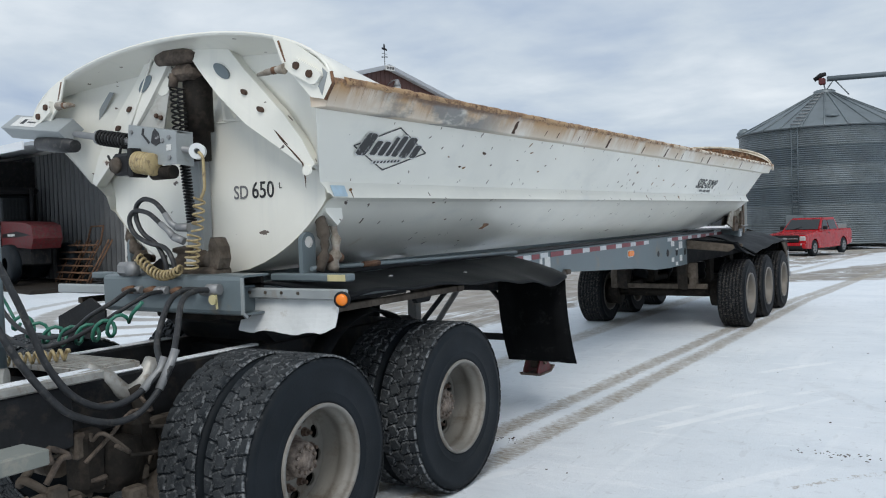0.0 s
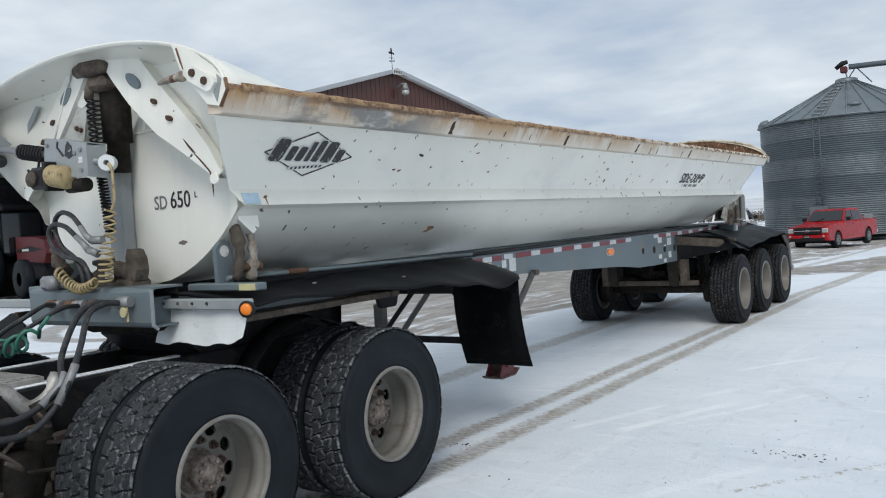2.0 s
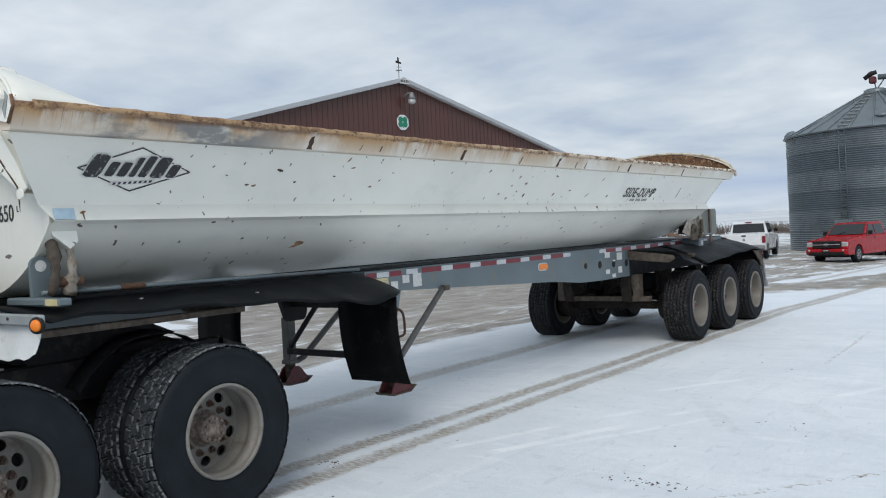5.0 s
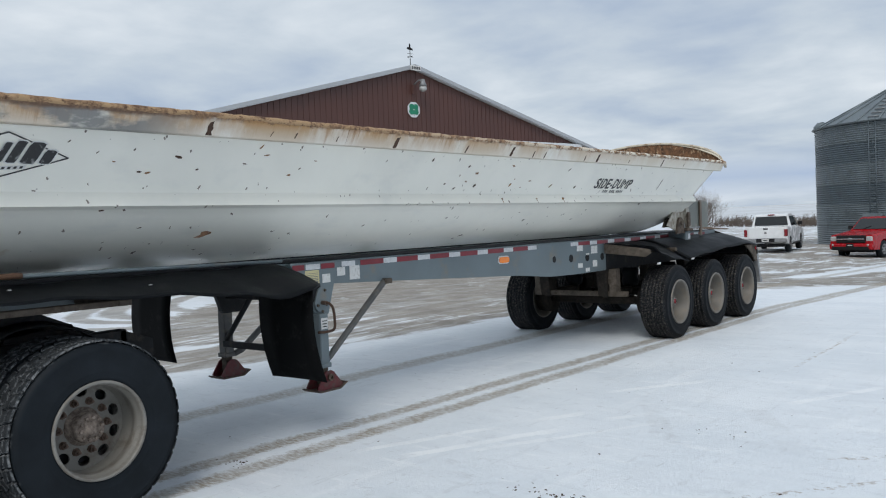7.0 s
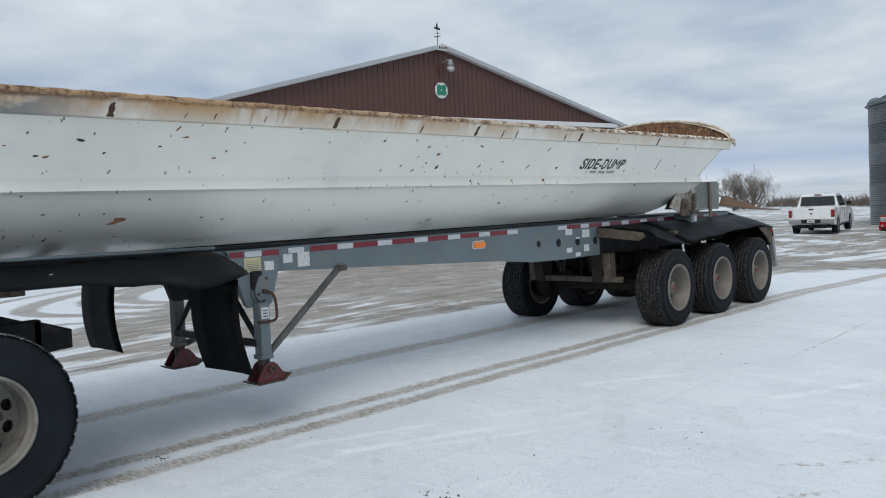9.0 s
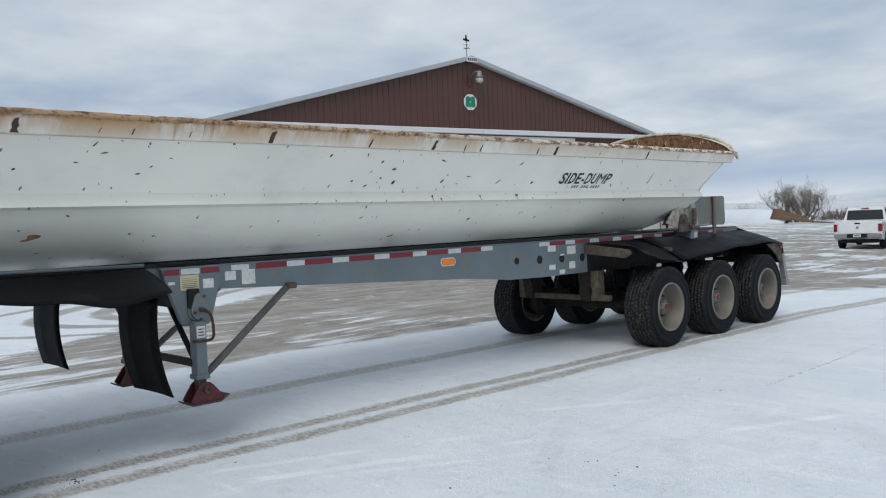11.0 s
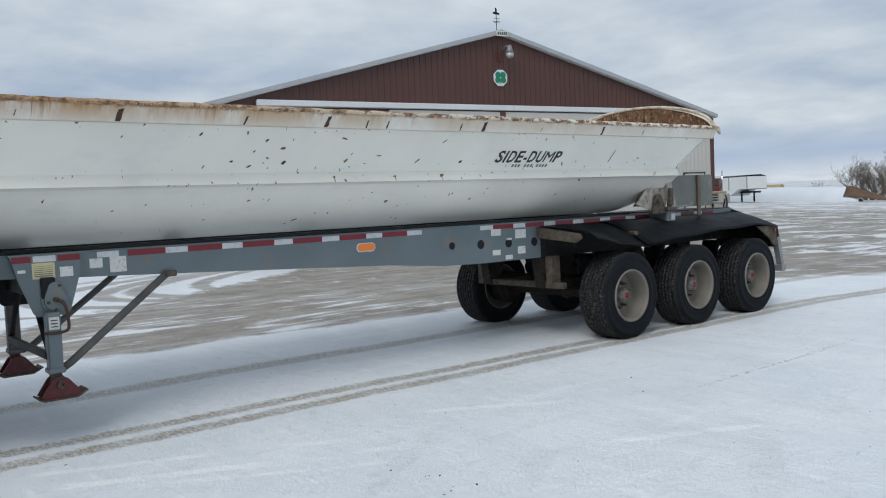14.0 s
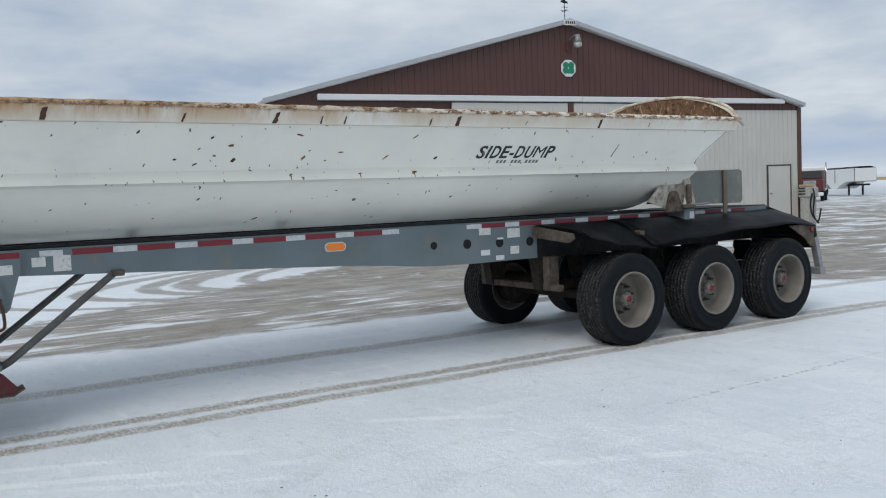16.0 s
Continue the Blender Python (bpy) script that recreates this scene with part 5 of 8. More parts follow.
for i in range(8):
    part("logo_mark", Build().plate([(0, 0), (0.018, 0.0014), (0.023, 0.0164), (0.005, 0.015)], m @ Matrix.Translation((-0.145 + 0.034 * i, -0.099 + 0.0027 * i, 0.0036)), 0.001), "decal", tub)


# chips of paint that have flaked to rust, the large ones
def chip_outline(rnd, size, wide, turn):
    """A ragged blot, size long and wide times as broad, turned by an angle."""
    n = 9
    pts = []
    for i in range(n):
        a = 2 * math.pi * i / n
        r2 = 0.5 * size * rnd.uniform(0.6, 1.15)
        u, v = r2 * math.cos(a), r2 * wide * math.sin(a)
        pts.append((u * math.cos(turn) - v * math.sin(turn), u * math.sin(turn) + v * math.cos(turn)))
    return pts


rnd = random.Random(17)
HIGH_CHIPS = ((8.06, 2.268, 0.07), (8.51, 2.022, 0.065), (8.35, 2.063, 0.045), (8.64, 2.232, 0.05), (8.80, 2.171, 0.07), (8.54, 2.143, 0.05), (8.67, 2.089, 0.045), (8.83, 2.052, 0.07), (9.39, 2.255, 0.085), (9.45, 2.068, 0.07), (9.50, 2.127, 0.04), (9.66, 2.043, 0.035), (9.80, 2.112, 0.08), (10.26, 2.066, 0.10), (10.54, 2.248, 0.08), (10.81, 2.059, 0.07), (5.41, 2.201, 0.085), (5.15, 2.10, 0.06), (5.21, 2.094, 0.06), (4.65, 2.264, 0.035), (4.84, 2.207, 0.04), (4.96, 2.157, 0.035), (6.08, 2.293, 0.07), (6.15, 2.24, 0.07), (5.58, 2.125, 0.035), (5.97, 2.174, 0.05), (6.41, 2.105, 0.055), (6.50, 2.153, 0.045), (6.64, 2.216, 0.05), (13.62, 2.095, 0.06))
for y, z, size in HIGH_CHIPS:
    warm = rnd.random() < 0.45
    part("paint_chip", Build().plate(chip_outline(rnd, size * 0.8, rnd.choice((0.22, 0.3, 0.5)), rnd.uniform(-0.2, 0.9)), on_side(y, z, 0.0012), 0.0012), "chiprust" if warm else "weld", tub, "flaked rust spot")
part("paint_scratch", Build().plate([(0, 0), (0.014, 0), (0.075, 0.15), (0.066, 0.15)], on_side(13.08, 2.05, 0.0012), 0.0012), "weld", tub, "dark slanting scratch")
for y, size in ((9.34, 0.05), (10.01, 0.055), (10.58, 0.10), (14.0, 0.04), (3.98, 0.06)):
    mb = plane((CX + 0.962, y, 1.924), (0, 1, 0), (-0.045, 0, 0.09)) @ Matrix.Translation((0, 0, 0.0012))
    part("paint_chip", Build().plate(chip_outline(rnd, size * 0.75, 0.4, 0.2), mb, 0.0012), "chiprust", tub, "rust spot on the fold")
    part("rust_drip", Build().plate([(-0.006, 0), (0.006, 0), (0.002, -0.05), (-0.003, -0.055)], mb, 0.0008), "chiprust", tub)
for y, z, size in ((8.57, 1.745, 0.05), (9.14, 1.56, 0.09), (9.08, 1.53, 0.05), (8.24, 1.60, 0.04), (9.81, 1.78, 0.04), (4.92, 1.855, 0.05), (5.25, 1.74, 0.05), (5.04, 1.65, 0.03), (5.84, 1.57, 0.05), (10.32, 1.83, 0.035), (11.27, 1.79, 0.05), (7.45, 1.70, 0.04), (12.4, 1.70, 0.05)):
    t = math.acos(max(-1.0, min(1.0, 1 - (z - BOWL_Z) / BOWL_R)))
    mb = plane((CX + BOWL_R * math.sin(t), y, z), (0, 1, 0), (math.cos(t), 0, math.sin(t))) @ Matrix.Translation((0, 0, 0.004))
    part("paint_chip", Build().plate(chip_outline(rnd, size * 0.75, 0.35, rnd.uniform(0, 0.9)), mb, 0.0012), "weld", tub, "dark flaked spot")
part("belt_sticker", Build().plate([(0, 0), (0.125, 0), (0.13, 0.07), (0.005, 0.07)], plane((CX + 0.988, 3.80, 1.885), (0, 1, 0), (-0.045, 0, 0.09)), 0.002), "blue", tub, "pale blue sticker")
# large rust scars with their own shapes
m2 = plane((CX + 0.872, 5.72, 1.675), (0, 1, 0), (0.36, 0, 0.9)) @ Matrix.Translation((0, 0, 0.006))
pts = [(-0.09, -0.02), (-0.06, -0.008), (-0.035, 0.0), (-0.028, 0.024), (0.014, 0.028), (0.055, 0.02), (0.05, 0.007), (0.014, -0.004), (-0.035, -0.02)]
part("rust_spot", Build().plate(pts, m2, 0.002), "rust", tub)
mk = plane((CX + 0.13, Y0 - 0.003, 1.0), (1, 0, 0), (0, 0, 1))
part("model_lettering", letters("SD", 0.115, mk @ Matrix.Translation((0.075, 0.90, 0)), 0, 0.001, 0.9, 0.001), "numgrey", tub, "black stencilled lettering")
part("model_lettering", letters("650", 0.14, mk @ Matrix.Translation((0.225, 0.90, 0)), 0, 0.001, 0.88, 0.001), "decal", tub, "black stencilled lettering")

part("model_lettering", letters("L", 0.05, mk @ Matrix.Translation((0.445, 0.95, 0)), 0, 0.001, 1.0, 0.0005), "decal", tub)
# front lift gear in the recess
post = part("lift_post", Build().box((CX - 0.125, 3.70, 1.42), (CX + 0.02, 3.79, 2.26), 0.01), "greypaint", trailer, "grey lift post")
cyl = Build().lathe([(0, 0), (0, 0.088), (0.42, 0.088), (0.42, 0.065), (0.60, 0.065), (0.60, 0)], Matrix.Translation((CX + 0.035, 3.70, 2.74)) @ Matrix.Rotation(math.pi / 2, 4, "Y"), 24)
# grime is darkened further to carry the shade of the recess
part("lift_cylinder", cyl, "darkgrime", trailer, "dirty telescopic lift cylinder, darkened for its shaded recess")
head = Build().tube([(CX - 0.20, 3.62, 2.77), (CX - 0.10, 3.61, 2.775), (CX + 0.06, 3.61, 2.765), (CX + 0.12, 3.62, 2.75)], [0.04, 0.055, 0.05, 0.03], 12)
head.box((CX - 0.06, 3.56, 2.62), (CX + 0.12, 3.70, 2.71), 0.03)
head.tube([(CX - 0.03, 3.58, 2.66), (CX - 0.035, 3.57, 2.58)], 0.028, 10)
part("cylinder_head", head, "hubmud", trailer, "mud-caked cylinder head")
stay = part("hood_stay", Build().prism([(CX - 0.22, 2.86), (CX - 0.13, 2.82), (CX - 0.10, 2.69), (CX - 0.20, 2.34), (CX - 0.50, 2.37), (CX - 0.43, 2.54)], "y", 3.625, 3.637), "stayplate", trailer, "dull white stay plate with a round hole")
part("stay_flange", Build().tube([(CX - 0.235, 3.615, 2.84), (CX - 0.43, 3.615, 2.50), (CX - 0.505, 3.615, 2.36)], 0.009, 6), "tub", stay)
part("stay_hole", Build().prism(arc(CX - 0.185, 2.615, 0.062, 0, 345, 23), "y", 3.621, 3.626), "tub", stay, "pale round opening")
for u, z in ((-0.25, 2.435), (-0.21, 2.42)):
    part("stay_bolt", Build().lathe([(0, 0), (0, 0.016), (0.012, 0.014), (0.012, 0)], Matrix.Translation((CX + u, 3.62, z)) @ Matrix.Rotation(-math.pi / 2, 4, "Z"), 10, False), "weld", stay)
shaft = part("tarp_shaft", Build().tube([(CX - 0.80, 3.43, 2.355), (CX + 0.315, 3.43, 2.165)], 0.021, 14), "steel", trailer, "grey tarp shaft with eye end")
part("shaft_eye", Build().lathe([(-0.03, 0.016), (-0.03, 0.045), (0.03, 0.045), (0.03, 0.016)], Matrix.Translation((CX + 0.325, 3.42, 2.164)) @ Matrix.Rotation(-0.9, 4, "Z"), 20, False, True), "panel", shaft)
part("shaft_spring", Build().tube(coil((CX - 0.55, 3.43, 2.313), (CX - 0.27, 3.43, 2.265), 0.042, 9, 0, 12), 0.0085, 6), "black", shaft, "black coil spring")
part("shaft_collar", Build().tube([(CX - 0.565, 3.43, 2.315), (CX - 0.54, 3.43, 2.311)], 0.046, 14), "steel", shaft)
part("shaft_hook", Build().tube(curve_through([(CX - 0.30, 3.39, 2.24), (CX - 0.33, 3.39, 2.18), (CX - 0.40, 3.39, 2.155), (CX - 0.43, 3.39, 2.19)], 4), 0.008, 6), "black", shaft)
bx, by, bz = Vector((0.585, 0.03, -0.075)), Vector((0.01, 0.075, -0.068)), Vector((0.02, 0.105, 0.092))
bm_ = Matrix(((bx.x, by.x, bz.x, CX - 1.50), (bx.y, by.y, bz.y, 3.35), (bx.z, by.z, bz.z, 2.452), (0, 0, 0, 1)))
arm = part("arm_box", Build().box((0, 0, 0), (1, 1, 1), 0.03, bm_), "greypaint", trailer, "grey tarp motor box")
part("arm_sticker", Build().box((0.14, -0.02, 0.18), (0.56, -0.005, 0.86), 0.001, bm_), "paper", arm)
part("sticker_mark", Build().box((0.26, -0.03, 0.35), (0.32, -0.02, 0.7), 0.001, bm_).box((0.36, -0.03, 0.45), (0.50, -0.02, 0.55), 0.001, bm_), "decal", arm)
part("arm_motor", Build().tube([(CX - 1.20, 3.44, 2.325), (CX - 1.0, 3.45, 2.305), (CX - 0.82, 3.44, 2.28)], [0.045, 0.055, 0.04], 14), "hose", arm)
brk = Build().prism([(CX - 0.205, 2.357), (CX + 0.20, 2.288), (CX + 0.20, 2.10), (CX + 0.10, 2.10), (CX - 0.235, 2.14)], "y", 3.375, 3.385)
brk.prism([(CX - 0.205, 2.357), (CX + 0.20, 2.288), (CX + 0.20, 2.278), (CX - 0.205, 2.347)], "y", 3.385, 3.50)
brk.prism([(3.385, 2.288), (3.50, 2.28), (3.50, 2.09), (3.385, 2.10)], "x", CX + 0.19, CX + 0.20)
bracket = part("winch_bracket", brk, "greypaint", trailer, "grey folded steel bracket")
for u, z in ((-0.18, 2.31), (0.145, 2.255), (0.145, 2.14), (0.09, 2.24)):
    part("bracket_bolt", Build().lathe([(0, 0), (0, 0.014), (0.01, 0.013), (0.01, 0)], Matrix.Translation((CX + u, 3.375, z)) @ Matrix.Rotation(-math.pi / 2, 4, "Z"), 6, False), "steel", bracket)
part("bracket_decal", Build().prism([(CX - 0.01, 2.235), (CX + 0.005, 2.29), (CX + 0.025, 2.315), (CX + 0.06, 2.285), (CX + 0.07, 2.23), (CX + 0.03, 2.215)], "y", 3.371, 3.3755), "decal", bracket)
part("bracket_decal", Build().prism([(CX - 0.08, 2.325), (CX - 0.09, 2.29), (CX - 0.03, 2.23), (CX - 0.02, 2.24), (CX - 0.075, 2.29), (CX - 0.065, 2.322)], "y", 3.371, 3.3755), "decal", bracket)
part("bracket_tag", Build().box((CX + 0.12, 3.371, 2.18), (CX + 0.16, 3.3755, 2.215), 0.001), "paper", bracket)
wn_ = Build().box((CX - 0.285, 3.30, 2.055), (CX - 0.12, 3.42, 2.185), 0.02)
wn_.box((CX - 0.14, 3.30, 2.04), (CX - 0.10, 3.42, 2.21), 0.008)
winch = part("winch", wn_, "black", trailer, "small black winch with tan strap")
part("winch_face", Build().lathe([(0, 0), (0, 0.05), (0.02, 0.042), (0.025, 0)], Matrix.Translation((CX - 0.235, 3.30, 2.115)) @ Matrix.Rotation(-math.pi / 2, 4, "Z"), 16), "grime", winch)
for k in range(6):
    part("strap_wrap", Build().lathe([(0, 0), (0.0, 0.062), (0.006, 0.066), (0.018, 0.066), (0.022, 0.06), (0.022, 0)], Matrix.Translation((CX - 0.10 + 0.0235 * k, 3.345, 2.125 - 0.004 * k)), 20), "cord", winch, "tan strap wound on the spool" if k == 0 else "")
part("winch_motor", Build().tube([(CX - 0.04, 3.41, 2.06), (CX + 0.13, 3.41, 2.06)], 0.04, 14), "darkgrime", winch)
for u, y in ((-0.045, 3.58), (0.025, 3.57)):
    part("coiled_hose", Build().tube(coil((CX + u, y, 2.60 - u), (CX + u + 0.02, y, 2.27), 0.022, 11, 0, 8), 0.0065, 5), "black", trailer, "black coiled hose")
part("coiled_hose", Build().tube(coil((CX + 0.06, 3.55, 2.14), (CX + 0.07, 3.58, 1.77), 0.027, 20, 0, 8), 0.006, 5), "black", trailer, "black coiled hose")
part("tan_cord", Build().tube(curve_through([(CX + 0.355, 3.40, 2.158), (CX + 0.385, 3.40, 2.12), (CX + 0.389, 3.40, 2.02), (CX + 0.387, 3.40, 1.95), (CX + 0.355, 3.40, 1.895)], 8), 0.009, 6), "cord", trailer, "tan electric cord")
part("tan_cord", Build().tube(coil((CX + 0.345, 3.40, 1.90), (CX + 0.315, 3.40, 1.71), 0.03, 4, 0, 12), 0.007, 6), "cord", trailer, "tan coiled electric cord")
part("tan_cord", Build().tube(coil((CX + 0.30, 3.39, 1.69), (CX + 0.265, 3.39, 1.50), 0.036, 6, 0, 12), 0.007, 6), "cord", trailer, "tan coiled electric cord")
part("tan_cord", Build().tube(coil((CX + 0.20, 3.37, 1.50), (CX - 0.17, 3.37, 1.575), 0.026, 13, 0.07, 10), 0.008, 6), "cord", trailer, "tan coiled electric cord")
L1 = [(0.225, 3.42, 1.737), (0.149, 3.40, 1.739), (0.094, 3.40, 1.769), (0.049, 3.40, 1.822), (-0.034, 3.40, 1.891), (-0.133, 3.40, 1.912), (-0.201, 3.40, 1.871), (-0.203, 3.40, 1.79), (-0.147, 3.40, 1.709), (-0.032, 3.40, 1.641), (0.031, 3.40, 1.548), (0.047, 3.40, 1.47)]
L2 = [(0.205, 3.40, 1.658), (0.141, 3.38, 1.685), (0.096, 3.38, 1.724), (0.031, 3.38, 1.765), (-0.073, 3.38, 1.829), (-0.193, 3.38, 1.844), (-0.244, 3.38, 1.792), (-0.203, 3.38, 1.711), (-0.085, 3.38, 1.655), (0.051, 3.38, 1.628), (0.114, 3.38, 1.569), (0.15, 3.38, 1.47)]
for pts in (L1, L2):
    pts = [(CX + u, y, z) for u, y, z in pts]
    part("hydraulic_hose", Build().tube(curve_through(pts[2:], 6), 0.0145, 8), "hose", trailer, "black hydraulic hose")
    part("hose_fitting", Build().tube(pts[:2], 0.024, 8).tube(pts[1:4], [0.022, 0.017, 0.017], 8), "steel", trailer)
# mud-caked pivots behind the beam
def mud_lump(pts, radii, seed):
    rnd = random.Random(seed)
    b = Build()
    fine = curve_through([(CX + u, y, z) for u, y, z in pts], 4)
    n = len(fine)
    b.tube(fine, [radii[0] + (radii[1] - radii[0]) * i / n + rnd.uniform(-0.014, 0.016) for i in range(n)], 11)
    return b


part("pivot_knuckle", mud_lump([(-0.319, 3.45, 1.72), (-0.313, 3.45, 1.66), (-0.274, 3.45, 1.60), (-0.225, 3.45, 1.55)], (0.012, 0.05), 1), "grime", trailer, "mud-caked pivot knuckle")
part("pivot_knuckle", mud_lump([(0.02, 3.55, 1.62), (0.03, 3.55, 1.55), (0.02, 3.55, 1.46)], (0.05, 0.07), 2), "grime", trailer, "mud-caked pivot knuckle")
part("pivot_knuckle", mud_lump([(0.09, 3.58, 1.56), (0.16, 3.58, 1.545), (0.24, 3.58, 1.54)], (0.055, 0.045), 3), "grime", trailer, "mud-caked pivot knuckle")
part("pivot_disc", Build().prism([(CX + u, z) for u, z in ((0.225, 1.50), (0.235, 1.63), (0.255, 1.675), (0.285, 1.67), (0.315, 1.62), (0.325, 1.55), (0.305, 1.49))], "y", 3.55, 3.64), "grime", trailer, "mud-caked pivot disc")
part("pivot_block", Build().box((CX - 0.06, 3.52, 1.44), (CX + 0.30, 3.68, 1.50), 0.02), "grime", trailer)
part("pivot_gusset", Build().prism([(CX - 0.24, 1.502), (CX - 0.145, 1.55), (CX - 0.078, 1.577), (CX - 0.077, 1.46), (CX - 0.24, 1.46)], "y", 3.50, 3.51), "chassis", trailer)
vb = Build().box((CX - 0.40, 3.38, 1.455), (CX - 0.27, 3.48, 1.54), 0.02)
vb.lathe([(0, 0), (0, 0.045), (0.05, 0.04), (0.05, 0)], Matrix.Translation((CX - 0.22, 3.39, 1.50)) @ Matrix.Rotation(-math.pi / 2, 4, "Z"), 14)
vb.tube([(CX - 0.28, 3.42, 1.50), (CX - 0.17, 3.42, 1.50)], 0.035, 12)
part("valve_block", vb, "steel", trailer, "grey valve block")
part("beam_label", Build().box((CX + 0.09, 3.505, 1.51), (CX + 0.17, 3.512, 1.56), 0.001), "paper", trailer)
# side eye plate and front tub lock
for s in (1, -1):
    eye = [(3.815 - 0.055, 1.43)] + arc(3.815, 1.63, 0.058, 180, 0, 10) + [(3.815 + 0.055, 1.43)]
    ey = part("lock_eye", Build().prism(eye, "x", CX + s * 0.745, CX + s * 0.775), "frame", trailer, "blue-grey lock eye plate")
    part("eye_hole", Build().prism(arc(3.815, 1.63, 0.033, 0, 342, 19), "x", CX + s * 0.743, CX + s * 0.777), "paper", ey)
    part("tub_lock_bracket", Build().prism([(3.80, 1.91), (3.96, 1.91), (3.98, 1.76), (3.93, 1.72), (3.83, 1.80)], "x", CX + s * 0.785, CX + s * 0.90), "tub", trailer, "white lock bracket")
    for dy in (3.84, 3.94):
        part("lock_hook", mud_lump([(s * 0.82, dy, 1.82), (s * 0.85, dy + 0.015, 1.70), (s * 0.86, dy + 0.015, 1.58), (s * 0.83, dy, 1.46)], (0.022, 0.034), int(dy * 100)), "muddy" if dy > 3.9 else "grime", trailer, "rusty mud-caked hook")
    part("lock_pin", Build().tube([(CX + s * 0.84, 3.84, 1.53), (CX + s * 0.84, 4.02, 1.53)], 0.028, 10), "rust", trailer)
    part("lock_base", Build().box((min(CX + s * 0.55, CX + s * 1.12), 3.72, 1.408), (max(CX + s * 0.55, CX + s * 1.12), 3.80, 1.452), 0.008), "frame", trailer)
    part("lock_rod", Build().tube([(CX + s * 0.80, 3.80, 1.475), (CX + s * 0.72, 6.55, 1.435)], 0.014, 8), "frame", trailer)
    part("rod_sleeve", Build().tube([(CX + s * 0.79, 4.30, 1.471), (CX + s * 0.786, 4.47, 1.469)], 0.019, 8), "rust", trailer)
part("base_sticker", Build().box((CX + 0.985, 3.716, 1.412), (CX + 1.112, 3.7195, 1.449), 0.001), "yellow", trailer)

# front beam, lamp bars and splash sheet
sect = [(3.62, 1.463), (3.43, 1.463), (3.41, 1.455), (3.40, 1.437), (3.40, 1.27), (3.41, 1.25), (3.43, 1.24), (3.62, 1.24)]
sect = sect + [(y if y > 3.6 else y + 0.012, z - 0.012 if z > 1.35 else z + 0.012) for y, z in sect[::-1]]
part("front_beam", Build().prism(sect, "x", CX - 0.54, CX + 0.635), "frame", trailer, "blue-grey folded steel front beam")
part("beam_end", Build().prism([(3.40, 1.45), (3.414, 1.45), (3.414, 1.26), (3.44, 1.235), (3.43, 1.225), (3.40, 1.25)], "x", CX + 0.635, CX + 0.65), "greypaint", trailer)
part("beam_web", Build().box((CX - 0.52, 3.60, 1.25), (CX + 0.60, 3.62, 1.45), 0.004), "chassis", trailer)
part("king_plate", Build().box((CX - 0.22, 3.62, 1.205), (CX + 0.5, 5.2, 1.25), 0.01), "chassis", trailer)
part("beam_mud", Build().prism([(CX - 0.26, 1.24), (CX + 0.55, 1.24), (CX + 0.5, 1.205), (CX + 0.42, 1.19), (CX + 0.3, 1.20), (CX + 0.15, 1.175), (CX + 0.0, 1.19), (CX - 0.15, 1.18), (CX - 0.25, 1.2)], "y", 3.56, 3.60), "darkgrime", trailer, "caked grease under the beam")
for s in (1, -1):
    x0, x1 = CX + s * 0.50, CX + s * 1.245
    lb = part("lamp_bar", Build().box((min(x0, x1), 3.545, 1.325), (max(x0, x1), 3.58, 1.385), 0.008), "greypaint", trailer, "grey lamp bar")
    if s < 0:
        continue
    part("marker_lamp", Build().lathe([(0, 0.0), (0.0, 0.033), (0.014, 0.03), (0.02, 0.02), (0.021, 0)], Matrix.Translation((CX + s * 1.228, 3.540, 1.332)) @ Matrix.Rotation(-math.pi / 2 + s * 0.35, 4, "Z"), 22), "amber", lb, "round amber marker lamp")
    part("lamp_grommet", Build().lathe([(-0.012, 0.0), (-0.012, 0.044), (0.006, 0.044), (0.006, 0.033)], Matrix.Translation((CX + s * 1.228, 3.540, 1.332)) @ Matrix.Rotation(-math.pi / 2 + s * 0.35, 4, "Z"), 22), "black", lb)
    for i in range(4):
        part("bar_bolt", Build().lathe([(0, 0), (0, 0.010), (0.006, 0.009), (0.006, 0)], Matrix.Translation((x0 + s * (0.06 + 0.12 * i), 3.545, 1.36)) @ Matrix.Rotation(-math.pi / 2, 4, "Z"), 6, False), "grime", lb)
rnd = random.Random(3)
rows = []
for i in range(8):
    t = i / 7
    rows.append([(CX + 0.475 + 0.685 * j / 20 - 0.02 * t * (1 - j / 20) + 0.006 * math.sin(5 * t + 1) * (j == 0) + 0.008 * t * math.sin(j * 0.8), 3.59 - 0.04 * t * t + 0.006 * math.sin(j * 0.7), 1.335 - (0.195 + 0.010 * math.sin(j * 0.7) + 0.006 * rnd.random() - 0.055 * smooth01((j - 17) / 3)) * t) for j in range(21)])
part("splash_sheet", Build().sheet(rows, (0, 0.006, 0), False), "panel", trailer, "torn white plastic splash sheet")


# black sheets over the wheels
def lerp_table(table, y):
    for (y0, z0), (y1, z1) in zip(table, table[1:]):
        if y <= y1:
            k = smooth01((y - y0) / (y1 - y0))
            return z0 + (z1 - z0) * k
    return table[-1][1]


